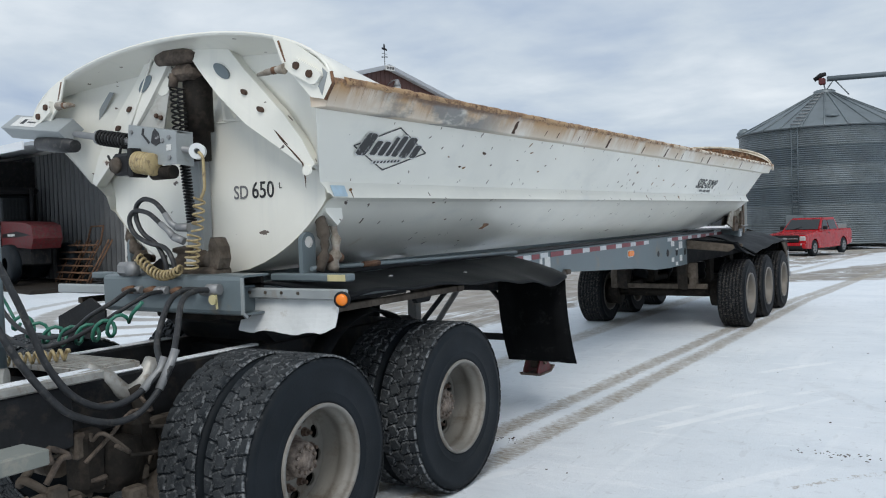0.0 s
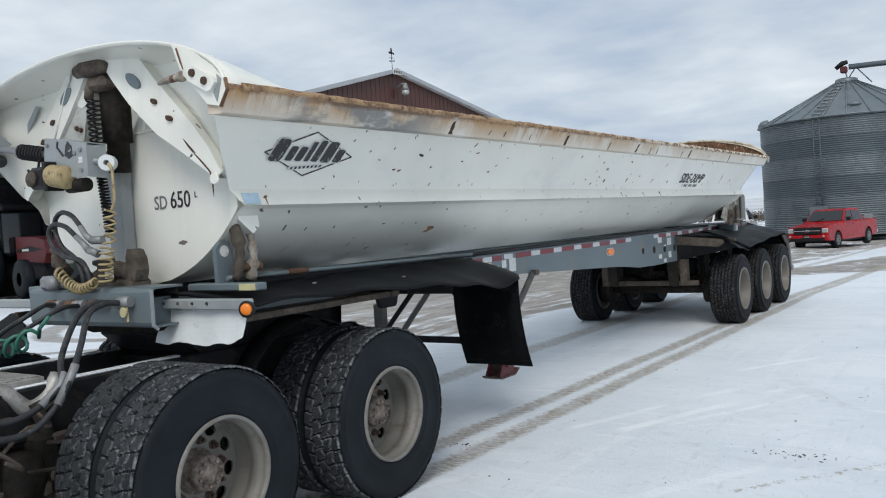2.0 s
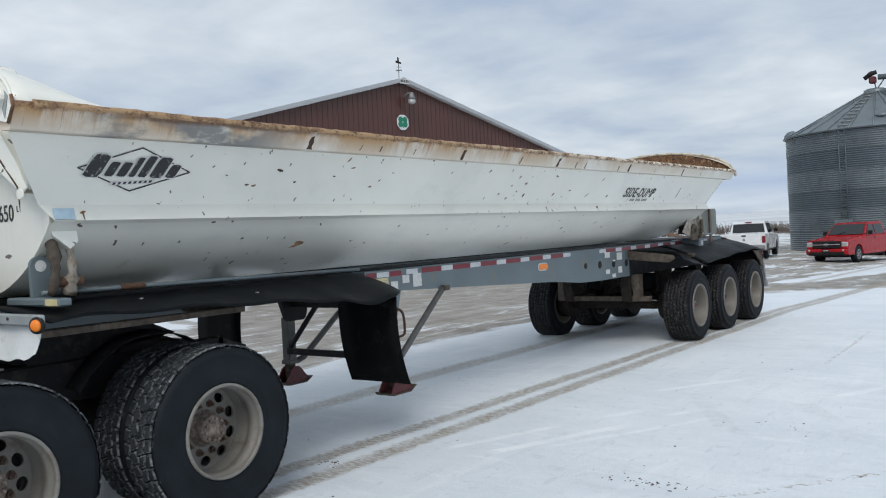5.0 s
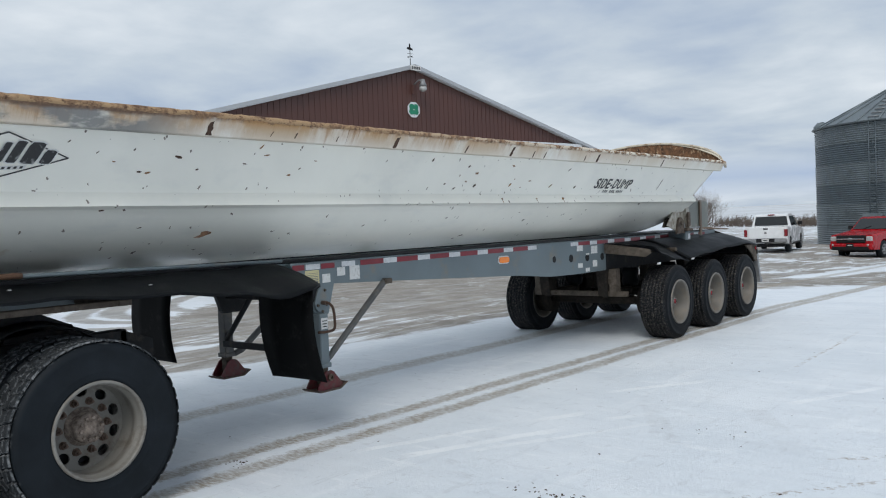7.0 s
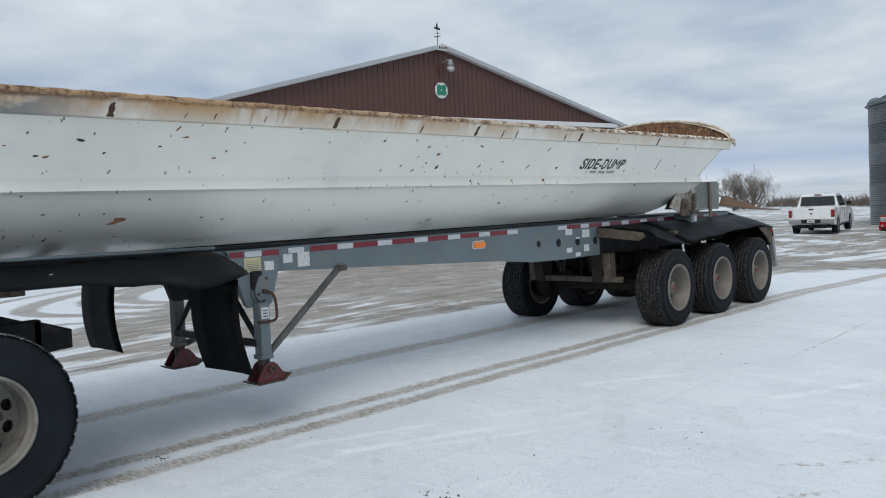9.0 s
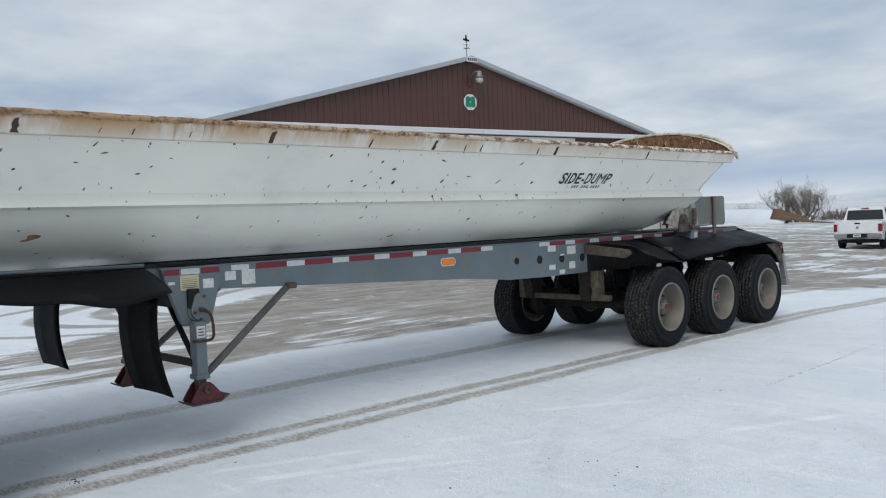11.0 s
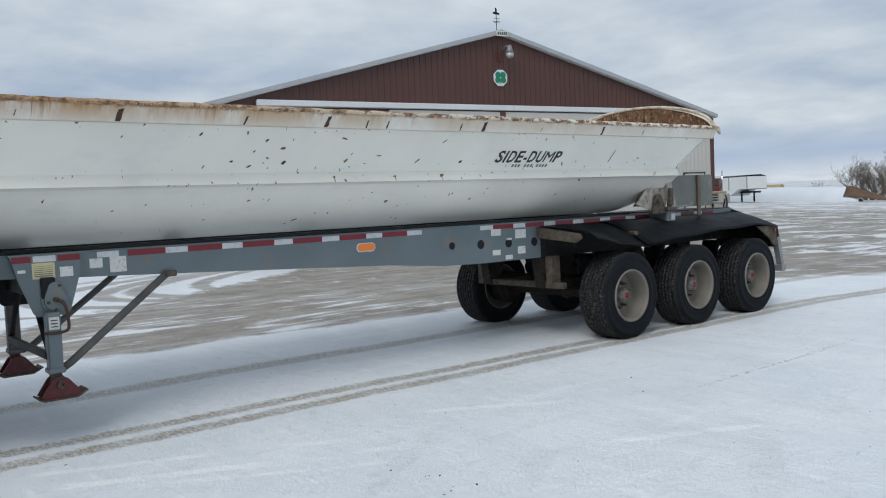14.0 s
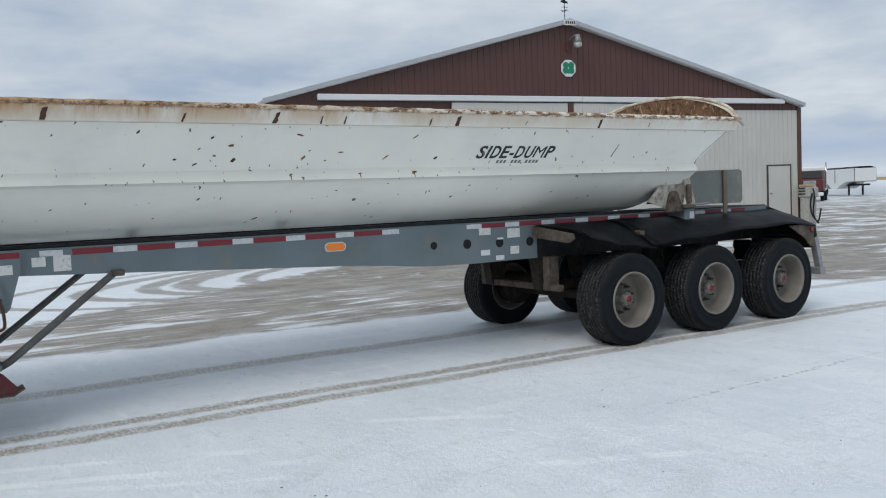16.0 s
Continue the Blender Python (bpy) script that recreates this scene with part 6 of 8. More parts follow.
for s in (1, -1):
    edge = [(3.60, 1.35), (3.8, 1.36), (4.4, 1.34), (5.2, 1.30), (5.7, 1.26), (6.1, 1.195), (6.45, 1.24), (6.62, 1.25)]
    rows = []
    for i in range(34):
        y = 3.60 + (6.62 - 3.60) * i / 33
        zo = lerp_table(edge, y)
        rows.append([(CX + s * (0.56 + 0.69 * u - 0.10 * smooth01((y - 6.45) / 0.17) * u), y - 0.06 * u * smooth01((y - 6.2) / 0.4), 1.405 + (zo - 1.405) * u ** 1.6 + 0.006 * math.sin(9 * y + 5 * u)) for u in (0, 0.2, 0.4, 0.6, 0.8, 0.93, 1.0)])
    fender = part("front_fender", Build().sheet(rows, (0, 0, -0.012)), "rubber", trailer, "black rubber fender sheet, sagging at its end")
    for y in (4.3, 5.2, 6.1):
        part("fender_bolt", Build().lathe([(0, 0), (0, 0.014), (0.008, 0.012), (0.008, 0)], Matrix.Translation((CX + s * 1.0, y, lerp_table(edge, y) + 0.055)) @ Matrix.Rotation(-math.pi / 2, 4, "Y"), 8, False), "steel", fender)
    part("fender_rail", Build().box((min(CX + s * 0.56, CX + s * 1.12), 4.9, 1.25), (max(CX + s * 0.56, CX + s * 1.12), 4.97, 1.29), 0.006).box((min(CX + s * 1.06, CX + s * 1.11), 3.6, 1.25), (max(CX + s * 1.06, CX + s * 1.11), 5.0, 1.29), 0.006), "grime", trailer)
    # mud flap
    rows = []
    for i in range(13):
        t = i / 12
        bend = -0.07 * t * (1 - t) * 2 + 0.05 * t * t
        rows.append([(CX + s * (0.61 + 0.62 * u + (0.06 * t)), 6.40 + bend + 0.02 * math.sin(3 * u), 1.22 - 0.70 * t) for u in (0, 0.25, 0.5, 0.75, 1)])
    part("mud_flap", Build().sheet(rows, (0, 0.012, 0)), "flap", trailer, "black rubber mud flap, curled at its foot")
    # fender over the trailer wheels, in two sheets
    for y0, y1, edge2 in ((12.32, 13.46, [(12.32, 1.28), (12.6, 1.18), (13.0, 1.09), (13.46, 1.04)]), (13.40, 16.36, [(13.40, 1.065), (14.1, 1.10), (15.0, 1.15), (15.8, 1.17), (16.36, 1.13)])):
        rows = []
        for i in range(22):
            y = y0 + (y1 - y0) * i / 21
            zo = lerp_table(edge2, y)
            lift = 0.012 if y0 > 13 else 0.0
            rows.append([(CX + s * (0.56 + 0.72 * u), y, 1.333 + lift + (zo - 1.333) * u ** 1.5 + 0.005 * math.sin(7 * y + 4 * u)) for u in (0, 0.15, 0.3, 0.45, 0.6, 0.75, 0.9, 1.0)])
        part("rear_fender", Build().sheet(rows, (0, 0, -0.012)), "rubber", trailer, "black rubber fender sheet over the trailer wheels")
    part("fender_end", Build().prism([(CX + s * 0.57, 1.325), (CX + s * 1.22, 1.25), (CX + s * 1.24, 1.20), (CX + s * 1.16, 1.15), (CX + s * 0.57, 1.20)], "y", 12.29, 12.315), "grime", trailer, "mud-brown fender support")
    part("fender_support", Build().box((min(CX + s * 0.56, CX + s * 1.1), 13.4, 1.16), (max(CX + s * 0.56, CX + s * 1.1), 13.47, 1.22), 0.008), "grime", trailer)
    # rear corner bracket with lamp and bumper guard
    tail = Build().prism([(CX + s * 0.30, 1.38), (CX + s * 0.56, 1.38), (CX + s * 1.25, 1.13), (CX + s * 1.27, 1.0), (CX + s * 1.20, 0.84), (CX + s * 0.30, 0.84)], "y", 16.36, 16.40)
    # plate is near-black and reaches inboard and down below the fender
    tl = part("tail_bracket", tail, "darkgrime", trailer, "near-black tail bracket")
    part("tail_lamp", Build().lathe([(0, 0), (0, 0.032), (0.010, 0.028), (0.012, 0)], Matrix.Translation((CX + s * 1.262, 16.30, 1.08)) @ Matrix.Rotation(0 if s > 0 else math.pi, 4, "Z"), 18), "redlens", tl, "round red tail lamp")
    part("tail_side", Build().prism([(15.85, 1.15), (16.38, 1.14), (16.38, 0.86), (16.30, 0.86), (16.15, 0.99)], "x", CX + s * 1.235, CX + s * 1.255), "grime", tl)
    part("bumper_post", Build().prism([(16.36, 1.0), (16.44, 1.0), (16.56, 0.50), (16.50, 0.50)], "x", CX + s * 1.22 - 0.04, CX + s * 1.22 + 0.04), "steel", trailer)
part("bumper_bar", Build().box((CX - 1.28, 16.46, 0.49), (CX + 1.28, 16.56, 0.58), 0.01), "steel", trailer, "grey rear bumper bar")
part("rear_beam", Build().box((CX - 1.1, 16.30, 1.0), (CX + 1.1, 16.38, 1.12), 0.01), "chassis", trailer)

# rear pivots and end plate
for s in (1, -1):
    part("pivot_base", Build().box((min(CX + s * 0.55, CX + s * 0.84), 14.42, 1.25), (max(CX + s * 0.55, CX + s * 0.84), 14.60, 1.43), 0.012), "frame", trailer)
    x0, x1 = sorted((CX + s * 0.78, CX + s * 0.80))
    ck = part("pivot_cheek", Build().prism([(13.84, 1.53), (14.18, 1.84), (14.46, 1.85), (14.50, 1.66), (14.42, 1.44), (14.20, 1.42), (14.05, 1.47)], "x", x0, x1), "cheekdirt", trailer, "mud-spattered white pivot cheek")
    part("cheek_rim", Build().prism([(14.34, 1.85), (14.47, 1.86), (14.60, 1.45), (14.52, 1.43), (14.44, 1.66)], "x", CX + s * 0.80, CX + s * 0.86), "cheekdirt", ck)
    part("pivot_cheek", Build().prism([(13.95, 1.50), (14.25, 1.83), (14.36, 1.83), (14.45, 1.50)], "x", CX + s * 0.66, CX + s * 0.69), "grime", trailer)
    lug = [(14.10, 1.40)] + arc(14.25, 1.56, 0.085, 180, 0, 10) + [(14.40, 1.40)]
    part("pivot_lug", Build().prism(lug, "x", CX + s * 0.805, CX + s * 0.84), "hubmud", trailer, "dark greasy pivot lug")
    part("pivot_pin", Build().tube([(CX + s * 0.62, 14.25, 1.56), (CX + s * 0.87, 14.25, 1.56)], 0.036, 14), "grime", trailer)
    part("pivot_latch", Build().box((min(CX + s * 0.85, CX + s * 0.89), 14.42, 1.50), (max(CX + s * 0.85, CX + s * 0.89), 14.50, 1.72), 0.01).box((min(CX + s * 0.83, CX + s * 0.90), 14.36, 1.43), (max(CX + s * 0.83, CX + s * 0.90), 14.56, 1.48), 0.01), "hubmud", trailer)
    part("base_sticker", Build().box((min(CX + s * 0.841, CX + s * 0.843), 14.50, 1.31), (max(CX + s * 0.841, CX + s * 0.843), 14.58, 1.39), 0.0005), "tape_white", trailer)
    part("pivot_lever", Build().tube([(CX + s * 0.88, 14.45, 1.47), (CX + s * 0.90, 14.80, 1.48)], 0.014, 8), "steel", trailer)
rows_ = [(14.62, 1.47), (14.62, 1.85), (14.65, 1.88), (15.60, 1.89), (15.65, 1.865), (15.655, 1.50), (15.62, 1.46)]
pl = part("rear_plate", Build().prism(rows_, "x", CX + 0.69, CX + 0.71), "olive", trailer, "grey-green steel plate on a rusty post")
part("plate_post", Build().box((CX + 0.712, 15.26, 1.34), (CX + 0.74, 15.33, 1.885), 0.004), "postbrown", pl, "brown-stained post")
part("deck_sheet", Build().box((CX - 0.54, 14.65, 1.40), (CX + 0.54, 16.35, 1.412), 0.003), "chassis", trailer)

# landing gear
for s in (1, -1):
    lx = CX + s * 0.66
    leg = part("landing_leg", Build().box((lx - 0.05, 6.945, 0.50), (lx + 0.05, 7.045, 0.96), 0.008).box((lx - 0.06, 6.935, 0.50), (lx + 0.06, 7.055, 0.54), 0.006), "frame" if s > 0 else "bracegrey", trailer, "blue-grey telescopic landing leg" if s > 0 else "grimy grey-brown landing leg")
    part("inner_leg", Build().box((lx - 0.038, 6.957, 0.36), (lx + 0.038, 7.033, 0.51), 0.006), "grime", leg, "rusty inner leg")
    side = [(6.905, 0.315), (7.095, 0.315), (7.165, 0.335), (7.065, 0.455), (7.035, 0.475), (6.98, 0.475), (6.95, 0.455), (6.87, 0.335)]
    shoe = Build().prism(side, "x", lx - 0.075, lx - 0.062).prism(side, "x", lx + 0.062, lx + 0.075)
    sh = part("sand_shoe", shoe, "darkred", leg, "dark red sand shoe")
    pad = [(6.845, 0.325), (6.88, 0.305), (7.12, 0.305), (7.20, 0.350), (7.195, 0.358), (7.115, 0.318), (6.885, 0.318), (6.85, 0.335)]
    part("shoe_pad", Build().prism(pad, "x", lx - 0.095, lx + 0.095), "padrust", sh, "rusty turned-up shoe pad")
    part("shoe_pin", Build().lathe([(0, 0), (0, 0.030), (0.022, 0.030), (0.022, 0.016), (0.006, 0.016), (0.006, 0)], Matrix.Translation((lx + s * 0.075, 7.01, 0.42)) @ Matrix.Rotation(0 if s > 0 else math.pi, 4, "Z"), 14, False), "padrust", sh)
    x0, x1 = sorted((CX + s * 0.56, CX + s * 0.61))
    # the far gusset is darker than the near one
    gus = part("leg_bracket", Build().prism([(6.74, 1.39), (7.245, 1.39), (7.235, 1.25), (7.145, 0.95), (7.12, 0.925), (6.915, 0.925), (6.89, 0.95), (6.78, 1.25)], "x", x0, x1), "frame" if s > 0 else "chassis", trailer, "blue-grey gusset of the landing gear" if s > 0 else "dark far-side gusset of the landing gear")
    part("gusset_flange", Build().box((x0, 6.73, 1.386), (x1, 7.26, 1.40), 0.004), "frame", gus)
    hx = CX + s * 0.61
    mir = Matrix.Rotation(0 if s > 0 else math.pi, 4, "Z")
    lean = math.acos(0.03 / 0.09)

    def pear(grow):
        """Outline of the gear housing: a large round end below a small one."""
        return [(7.03 + (0.065 + grow) * math.sin(t), 1.135 + (0.065 + grow) * math.cos(t)) for t in (-lean + lean * i / 6 for i in range(13))] + [(7.03 + (0.095 + grow) * math.sin(t), 1.045 + (0.095 + grow) * math.cos(t)) for t in (lean + (math.pi - lean) * i / 9 for i in range(19))]

    case = Build().prism(pear(0.0), "x", *sorted((hx, hx + s * 0.018))).prism(pear(-0.018), "x", *sorted((hx + s * 0.0185, hx + s * 0.045)))
    box = part("gear_box", case, "frame", gus, "pear-shaped blue-grey gear housing")
    for dy, z in ((0.035, 1.155), (0.05, 1.03), (-0.05, 1.03), (0.0, 0.975)):
        part("case_bolt", Build().lathe([(0, 0), (0, 0.013), (0.014, 0.011), (0.014, 0)], Matrix.Translation((hx + s * 0.045, 7.03 + dy, z)) @ mir, 6, False), "grime", box)
    part("shaft_end", Build().tube([(hx + s * 0.04, 7.03, 1.05), (hx + s * 0.10, 7.03, 1.05)], 0.018, 10), "padrust", box)
    part("leg_brace", Build().tube([(lx - s * 0.03, 7.05, 0.52), (lx - s * 0.06, 7.12, 0.55), (CX + s * 0.56, 7.93, 1.17)], 0.030, 10), "bracegrey", trailer)
    part("brace_lug", Build().box((min(CX + s * 0.52, CX + s * 0.60), 7.90, 1.14), (max(CX + s * 0.52, CX + s * 0.60), 8.00, 1.19), 0.008), "grime", trailer)
    part("leg_diagonal", Build().tube([(lx, 6.97, 0.62), (CX + s * 0.1, 6.97, 1.22)], 0.025, 8), "chassis", trailer)
crank = [(CX + 0.69, 7.03, 1.05), (CX + 0.73, 7.04, 1.045), (CX + 0.74, 7.075, 1.0), (CX + 0.74, 7.09, 0.89), (CX + 0.735, 7.08, 0.82), (CX + 0.72, 7.0, 0.805), (CX + 0.715, 6.92, 0.81)]
part("crank_handle", Build().tube(curve_through(crank, 4), 0.012, 8), "weld", trailer, "bent rusty crank handle")
part("leg_label", Build().box((CX + 0.711, 6.958, 0.83), (CX + 0.713, 7.032, 0.925), 0.0005), "paper", trailer, "white label with dark bars")
for i in range(3):
    part("label_bar", Build().box((CX + 0.713, 6.97, 0.848 + 0.024 * i), (CX + 0.7145, 7.02, 0.856 + 0.024 * i), 0.0004), "decal", trailer)
part("leg_sticker", Build().box((CX + 0.611, 6.89, 1.21), (CX + 0.613, 7.05, 1.33), 0.0005), "yellow", trailer, "faded yellow sticker with fine print")
for i in range(6):
    part("print_bar", Build().box((CX + 0.613, 6.905, 1.228 + 0.015 * i), (CX + 0.614, 7.035, 1.236 + 0.014 * i), 0.0003), "numgrey", trailer)
part("leg_sticker", Build().box((CX + 0.611, 7.085, 1.215), (CX + 0.613, 7.18, 1.29), 0.0005), "paper", trailer)
part("leg_sticker", Build().box((CX + 0.611, 6.79, 1.262), (CX + 0.613, 6.845, 1.285), 0.0005), "paper", trailer)
for y0, y1, m, xo in ((6.755, 6.885, "tape_red", 0.611), (6.90, 7.06, "tape_white", 0.611), (7.075, 7.235, "tape_red", 0.611), (6.48, 6.60, "tape_red", 0.552), (7.38, 7.55, "tape_white", 0.552)):
    part("tape_strip", Build().box((CX + xo, y0, 1.337), (CX + xo + 0.003, y1, 1.383), 0.0005), m, trailer)
part("leg_cross_bar", Build().box((CX - 0.64, 6.94, 0.60), (CX + 0.64, 6.98, 0.66), 0.005), "chassis", trailer)
part("leg_cross_beam", Build().box((CX - 0.64, 6.94, 1.06), (CX + 0.64, 7.04, 1.22), 0.008), "chassis", trailer)


# ---------------------------------------------------------------- truck tractor under the front
truck = thing("semi_truck", (CX, 3.0, 0), "black semi truck chassis with dual drive wheels, greasy and snow-dusted", "truck")
DRIVE = (3.30, 4.668)
for i, y in enumerate(DRIVE):
    for s in (1, -1):
        mount(dual, truck, CX + s * 1.125, y, 0.54, s, 0.25 + 0.5 * i, "outer drive tyre on grey steel wheel")
        mount(dual, truck, CX + s * 0.80, y, 0.54, -s, 0.9 + 0.4 * i, "inner drive tyre")
    part("drive_axle", Build().tube([(CX - 0.75, y, 0.54), (CX - 0.3, y, 0.54), (CX - 0.2, y, 0.54), (CX + 0.2, y, 0.54), (CX + 0.3, y, 0.54), (CX + 0.75, y, 0.54)], [0.09, 0.10, 0.22, 0.22, 0.10, 0.09], 16), "darkgrime", truck, "muddy drive axle")
for s in (1, -1):
    x0, x1 = CX + s * 0.34, CX + s * 0.43
    fr = Build().box((min(x0, x1), -1.5, 0.76), (max(x0, x1), 5.35, 1.02), 0.01)
    fr.prism([(5.3, 1.02), (5.55, 0.93), (5.55, 0.80), (5.3, 0.78)], "x", x0, x1)
    part("truck_rail", fr, "chassis", truck, "black frame rail")
    part("snow_strip", Build().box((min(x0, x1) + 0.01, 1.6, 1.02), (max(x0, x1) - 0.015, 3.75, 1.032), 0.005), "snowcake", truck, "strip of snow on the rail")
    part("wheel_guard", Build().sheet([[(CX + s * (0.46 + 0.16 * u), 4.63 + 0.62 * math.sin(a), 0.56 + 0.60 * math.cos(a) - 0.02 * u) for u in (0, 0.5, 1)] for a in (radians(-60 + 12 * i) for i in range(11))], (0, 0, -0.01)), "chassis", truck, "black quarter guard")
    part("ramp_end", Build().prism([(4.55, 1.12), (5.1, 1.03), (5.1, 1.0), (4.5, 1.02)], "x", CX + s * 0.30, CX + s * 0.40), "chassis", truck)
    for y in (2.55, 2.85, 3.9):
        part("spring_hanger", Build().box((min(CX + s * 0.36, CX + s * 0.52), y - 0.07, 0.50), (max(CX + s * 0.36, CX + s * 0.52), y + 0.07, 0.80), 0.03), "darkgrime", truck)
    part("air_spring", Build().lathe([(-0.12, 0), (-0.12, 0.13), (0, 0.15), (0.12, 0.13), (0.12, 0)], Matrix.Translation((CX + s * 0.42, 2.72, 0.60)) @ Matrix.Rotation(math.pi / 2, 4, "Y"), 18), "darkgrime", truck)
    part("shock", Build().tube([(CX + s * 0.50, 2.95, 0.45), (CX + s * 0.46, 2.82, 0.95)], 0.035, 10), "darkgrime", truck)
    part("brake_chamber", Build().tube([(CX + s * 0.35, 2.92, 0.44), (CX + s * 0.56, 2.95, 0.44)], [0.09, 0.1], 14), "grime", truck)
for y in (1.7, 2.6, 3.95, 5.2):
    part("truck_cross_member", Build().box((CX - 0.36, y - 0.06, 0.80), (CX + 0.36, y + 0.06, 0.98), 0.01), "chassis", truck)
part("drive_shaft", Build().tube([(CX, 1.0, 0.75), (CX, 3.15, 0.58)], 0.055, 12), "chassis", truck)
part("fifth_wheel", Build().prism([(3.78, 1.19), (4.75, 1.19), (4.95, 1.10), (4.6, 1.06), (4.2, 1.02), (3.9, 1.02), (3.76, 1.14)], "x", CX - 0.38, CX + 0.40), "chassis", truck, "greasy black coupling plate")
for i in range(5):
    part("catwalk_plank", Build().box((CX - 0.40 + 0.16 * i, 2.62, 1.03), (CX - 0.25 + 0.16 * i, 2.92, 1.06), 0.004), "alu", truck)
for i in range(9):
    part("grip_bar", Build().box((CX - 0.39, 2.635 + 0.032 * i, 1.061), (CX + 0.38, 2.65 + 0.032 * i, 1.067), 0.001), "alu", truck)
part("frame_side_box", Build().box((CX + 0.44, 1.2, 0.74), (CX + 0.50, 2.46, 1.03), 0.01), "chassis", truck, "black steel side panel")
part("deck_edge", Build().box((CX + 0.42, 1.2, 1.03), (CX + 0.52, 2.62, 1.075), 0.008), "alu", truck, "dull aluminium deck edge")
part("deck_snow", Build().sheet([[(CX + 0.425 + 0.085 * u, 1.3 + 1.3 * v, 1.079 + 0.010 * math.sin(9 * v + 3 * u) * (1 - abs(2 * u - 1))) for u in (0, 0.25, 0.5, 0.75, 1)] for v in (i / 20 for i in range(21))], (0, 0, -0.004)), "snowcake", truck, "thin line of snow on the deck edge")
part("tank_step", Build().box((CX + 0.98, 1.0, 0.885), (CX + 1.15, 1.925, 0.945), 0.006), "olive", truck, "ribbed aluminium step")
part("fuel_tank", Build().tube([(CX + 0.95, 0.2, 0.60), (CX + 0.95, 1.72, 0.60)], 0.30, 28), "chrome", truck, "polished round fuel tank")
part("stand_pipe", Build().tube([(CX - 0.05, 2.42, 1.05), (CX - 0.05, 2.42, 1.9)], 0.05, 14), "frame", truck)
part("deck_bracket", Build().prism([(CX - 0.72, 1.10), (CX - 0.42, 1.10), (CX - 0.27, 1.16), (CX - 0.27, 1.27), (CX - 0.40, 1.34), (CX - 0.72, 1.22)], "y", 3.20, 3.215), "chassis", truck)
pan = [(CX + 0.36, 2.62, 1.06), (CX + 0.40, 2.72, 1.0), (CX + 0.42, 2.80, 0.92), (CX + 0.42, 2.90, 0.95), (CX + 0.40, 2.99, 1.05)]
part("light_pan", Build().tube(curve_through(pan, 4), 0.045, 10), "alu", truck)
part("plug_socket", Build().tube([(CX + 0.28, 2.08, 1.10), (CX + 0.42, 2.20, 1.10)], 0.045, 12), "alu", truck)
# hoses and air lines between truck and trailer
A = [(-3.62, 3.36, 1.385), (-3.66, 3.26, 1.39), (-3.64, 3.14, 1.33), (-3.56, 2.99, 1.15), (-3.42, 2.89, 1.03), (-3.42, 2.78, 0.95), (-3.42, 2.66, 0.91), (-3.42, 2.53, 0.92), (-3.42, 2.40, 1.0), (-3.42, 2.29, 1.15), (-3.43, 2.23, 1.31), (-3.45, 2.17, 1.48), (-3.50, 2.08, 1.70), (-3.6, 1.9, 1.95)]
B2 = [(-3.54, 3.36, 1.385), (-3.56, 3.26, 1.39), (-3.53, 3.14, 1.35), (-3.45, 3.03, 1.20), (-3.36, 2.91, 1.07), (-3.36, 2.83, 0.95), (-3.36, 2.70, 0.855), (-3.36, 2.54, 0.85), (-3.36, 2.35, 0.93), (-3.36, 2.24, 1.04), (-3.37, 2.13, 1.20), (-3.40, 2.04, 1.38), (-3.5, 1.9, 1.6), (-3.6, 1.7, 1.8)]
for pts in (A, B2):
    hz = part("supply_hose", Build().tube(curve_through(pts, 6), 0.0165, 10), "hose", truck, "thick black hydraulic hose")
    part("hose_coupling", Build().tube([Vector(pts[4]) + Vector((0, 0.03, 0.06)), Vector(pts[4]), Vector(pts[5])], 0.021, 10), "steel", hz)
for pts in ([(-4.20, 3.36, 1.375), (-4.05, 3.2, 1.385), (-4.02, 3.06, 1.33), (-4.12, 3.0, 1.265), (-4.26, 2.98, 1.18), (-4.44, 2.95, 1.136), (-4.66, 2.92, 1.18), (-4.82, 2.9, 1.31), (-4.92, 2.9, 1.51), (-4.95, 2.8, 1.8)], [(-3.95, 3.36, 1.37), (-3.88, 3.2, 1.37), (-3.92, 3.06, 1.30), (-4.05, 3.0, 1.22), (-4.25, 2.9, 1.12), (-4.5, 2.85, 1.10), (-4.7, 2.8, 1.2), (-4.8, 2.75, 1.4), (-4.85, 2.7, 1.7)]):
    part("air_hose", Build().tube(curve_through(pts, 8), 0.013, 8), "hose", truck, "black air hose")
green = [(-3.70, 3.02, 1.35), (-3.76, 3.0, 1.29), (-3.85, 3.0, 1.235), (-4.02, 3.0, 1.19), (-4.23, 3.0, 1.155), (-4.44, 3.0, 1.14), (-4.66, 3.0, 1.165), (-4.85, 3.0, 1.22)]
loops = curve_through(green[2:], 14)
spiral = [Vector(p) + Vector((0.008 * math.sin(0.62 * i), 0.045 * math.cos(0.62 * i), 0.052 * math.sin(0.62 * i))) for i, p in enumerate(loops)]
part("green_air_line", Build().tube(green[:2] + spiral, 0.0105, 8), "green", truck, "green coiled air line")
part("green_air_line", Build().tube(curve_through([green[-1], (-4.92, 2.98, 1.34), (-4.94, 2.9, 1.50), (-4.9, 2.7, 1.75)], 6), 0.0095, 6), "green", truck)
part("tan_cable", Build().tube(coil((-4.12, 2.46, 1.10), (-3.95, 2.75, 1.10), 0.026, 9, 0, 10), 0.009, 6), "cord", truck, "tan coiled cable")
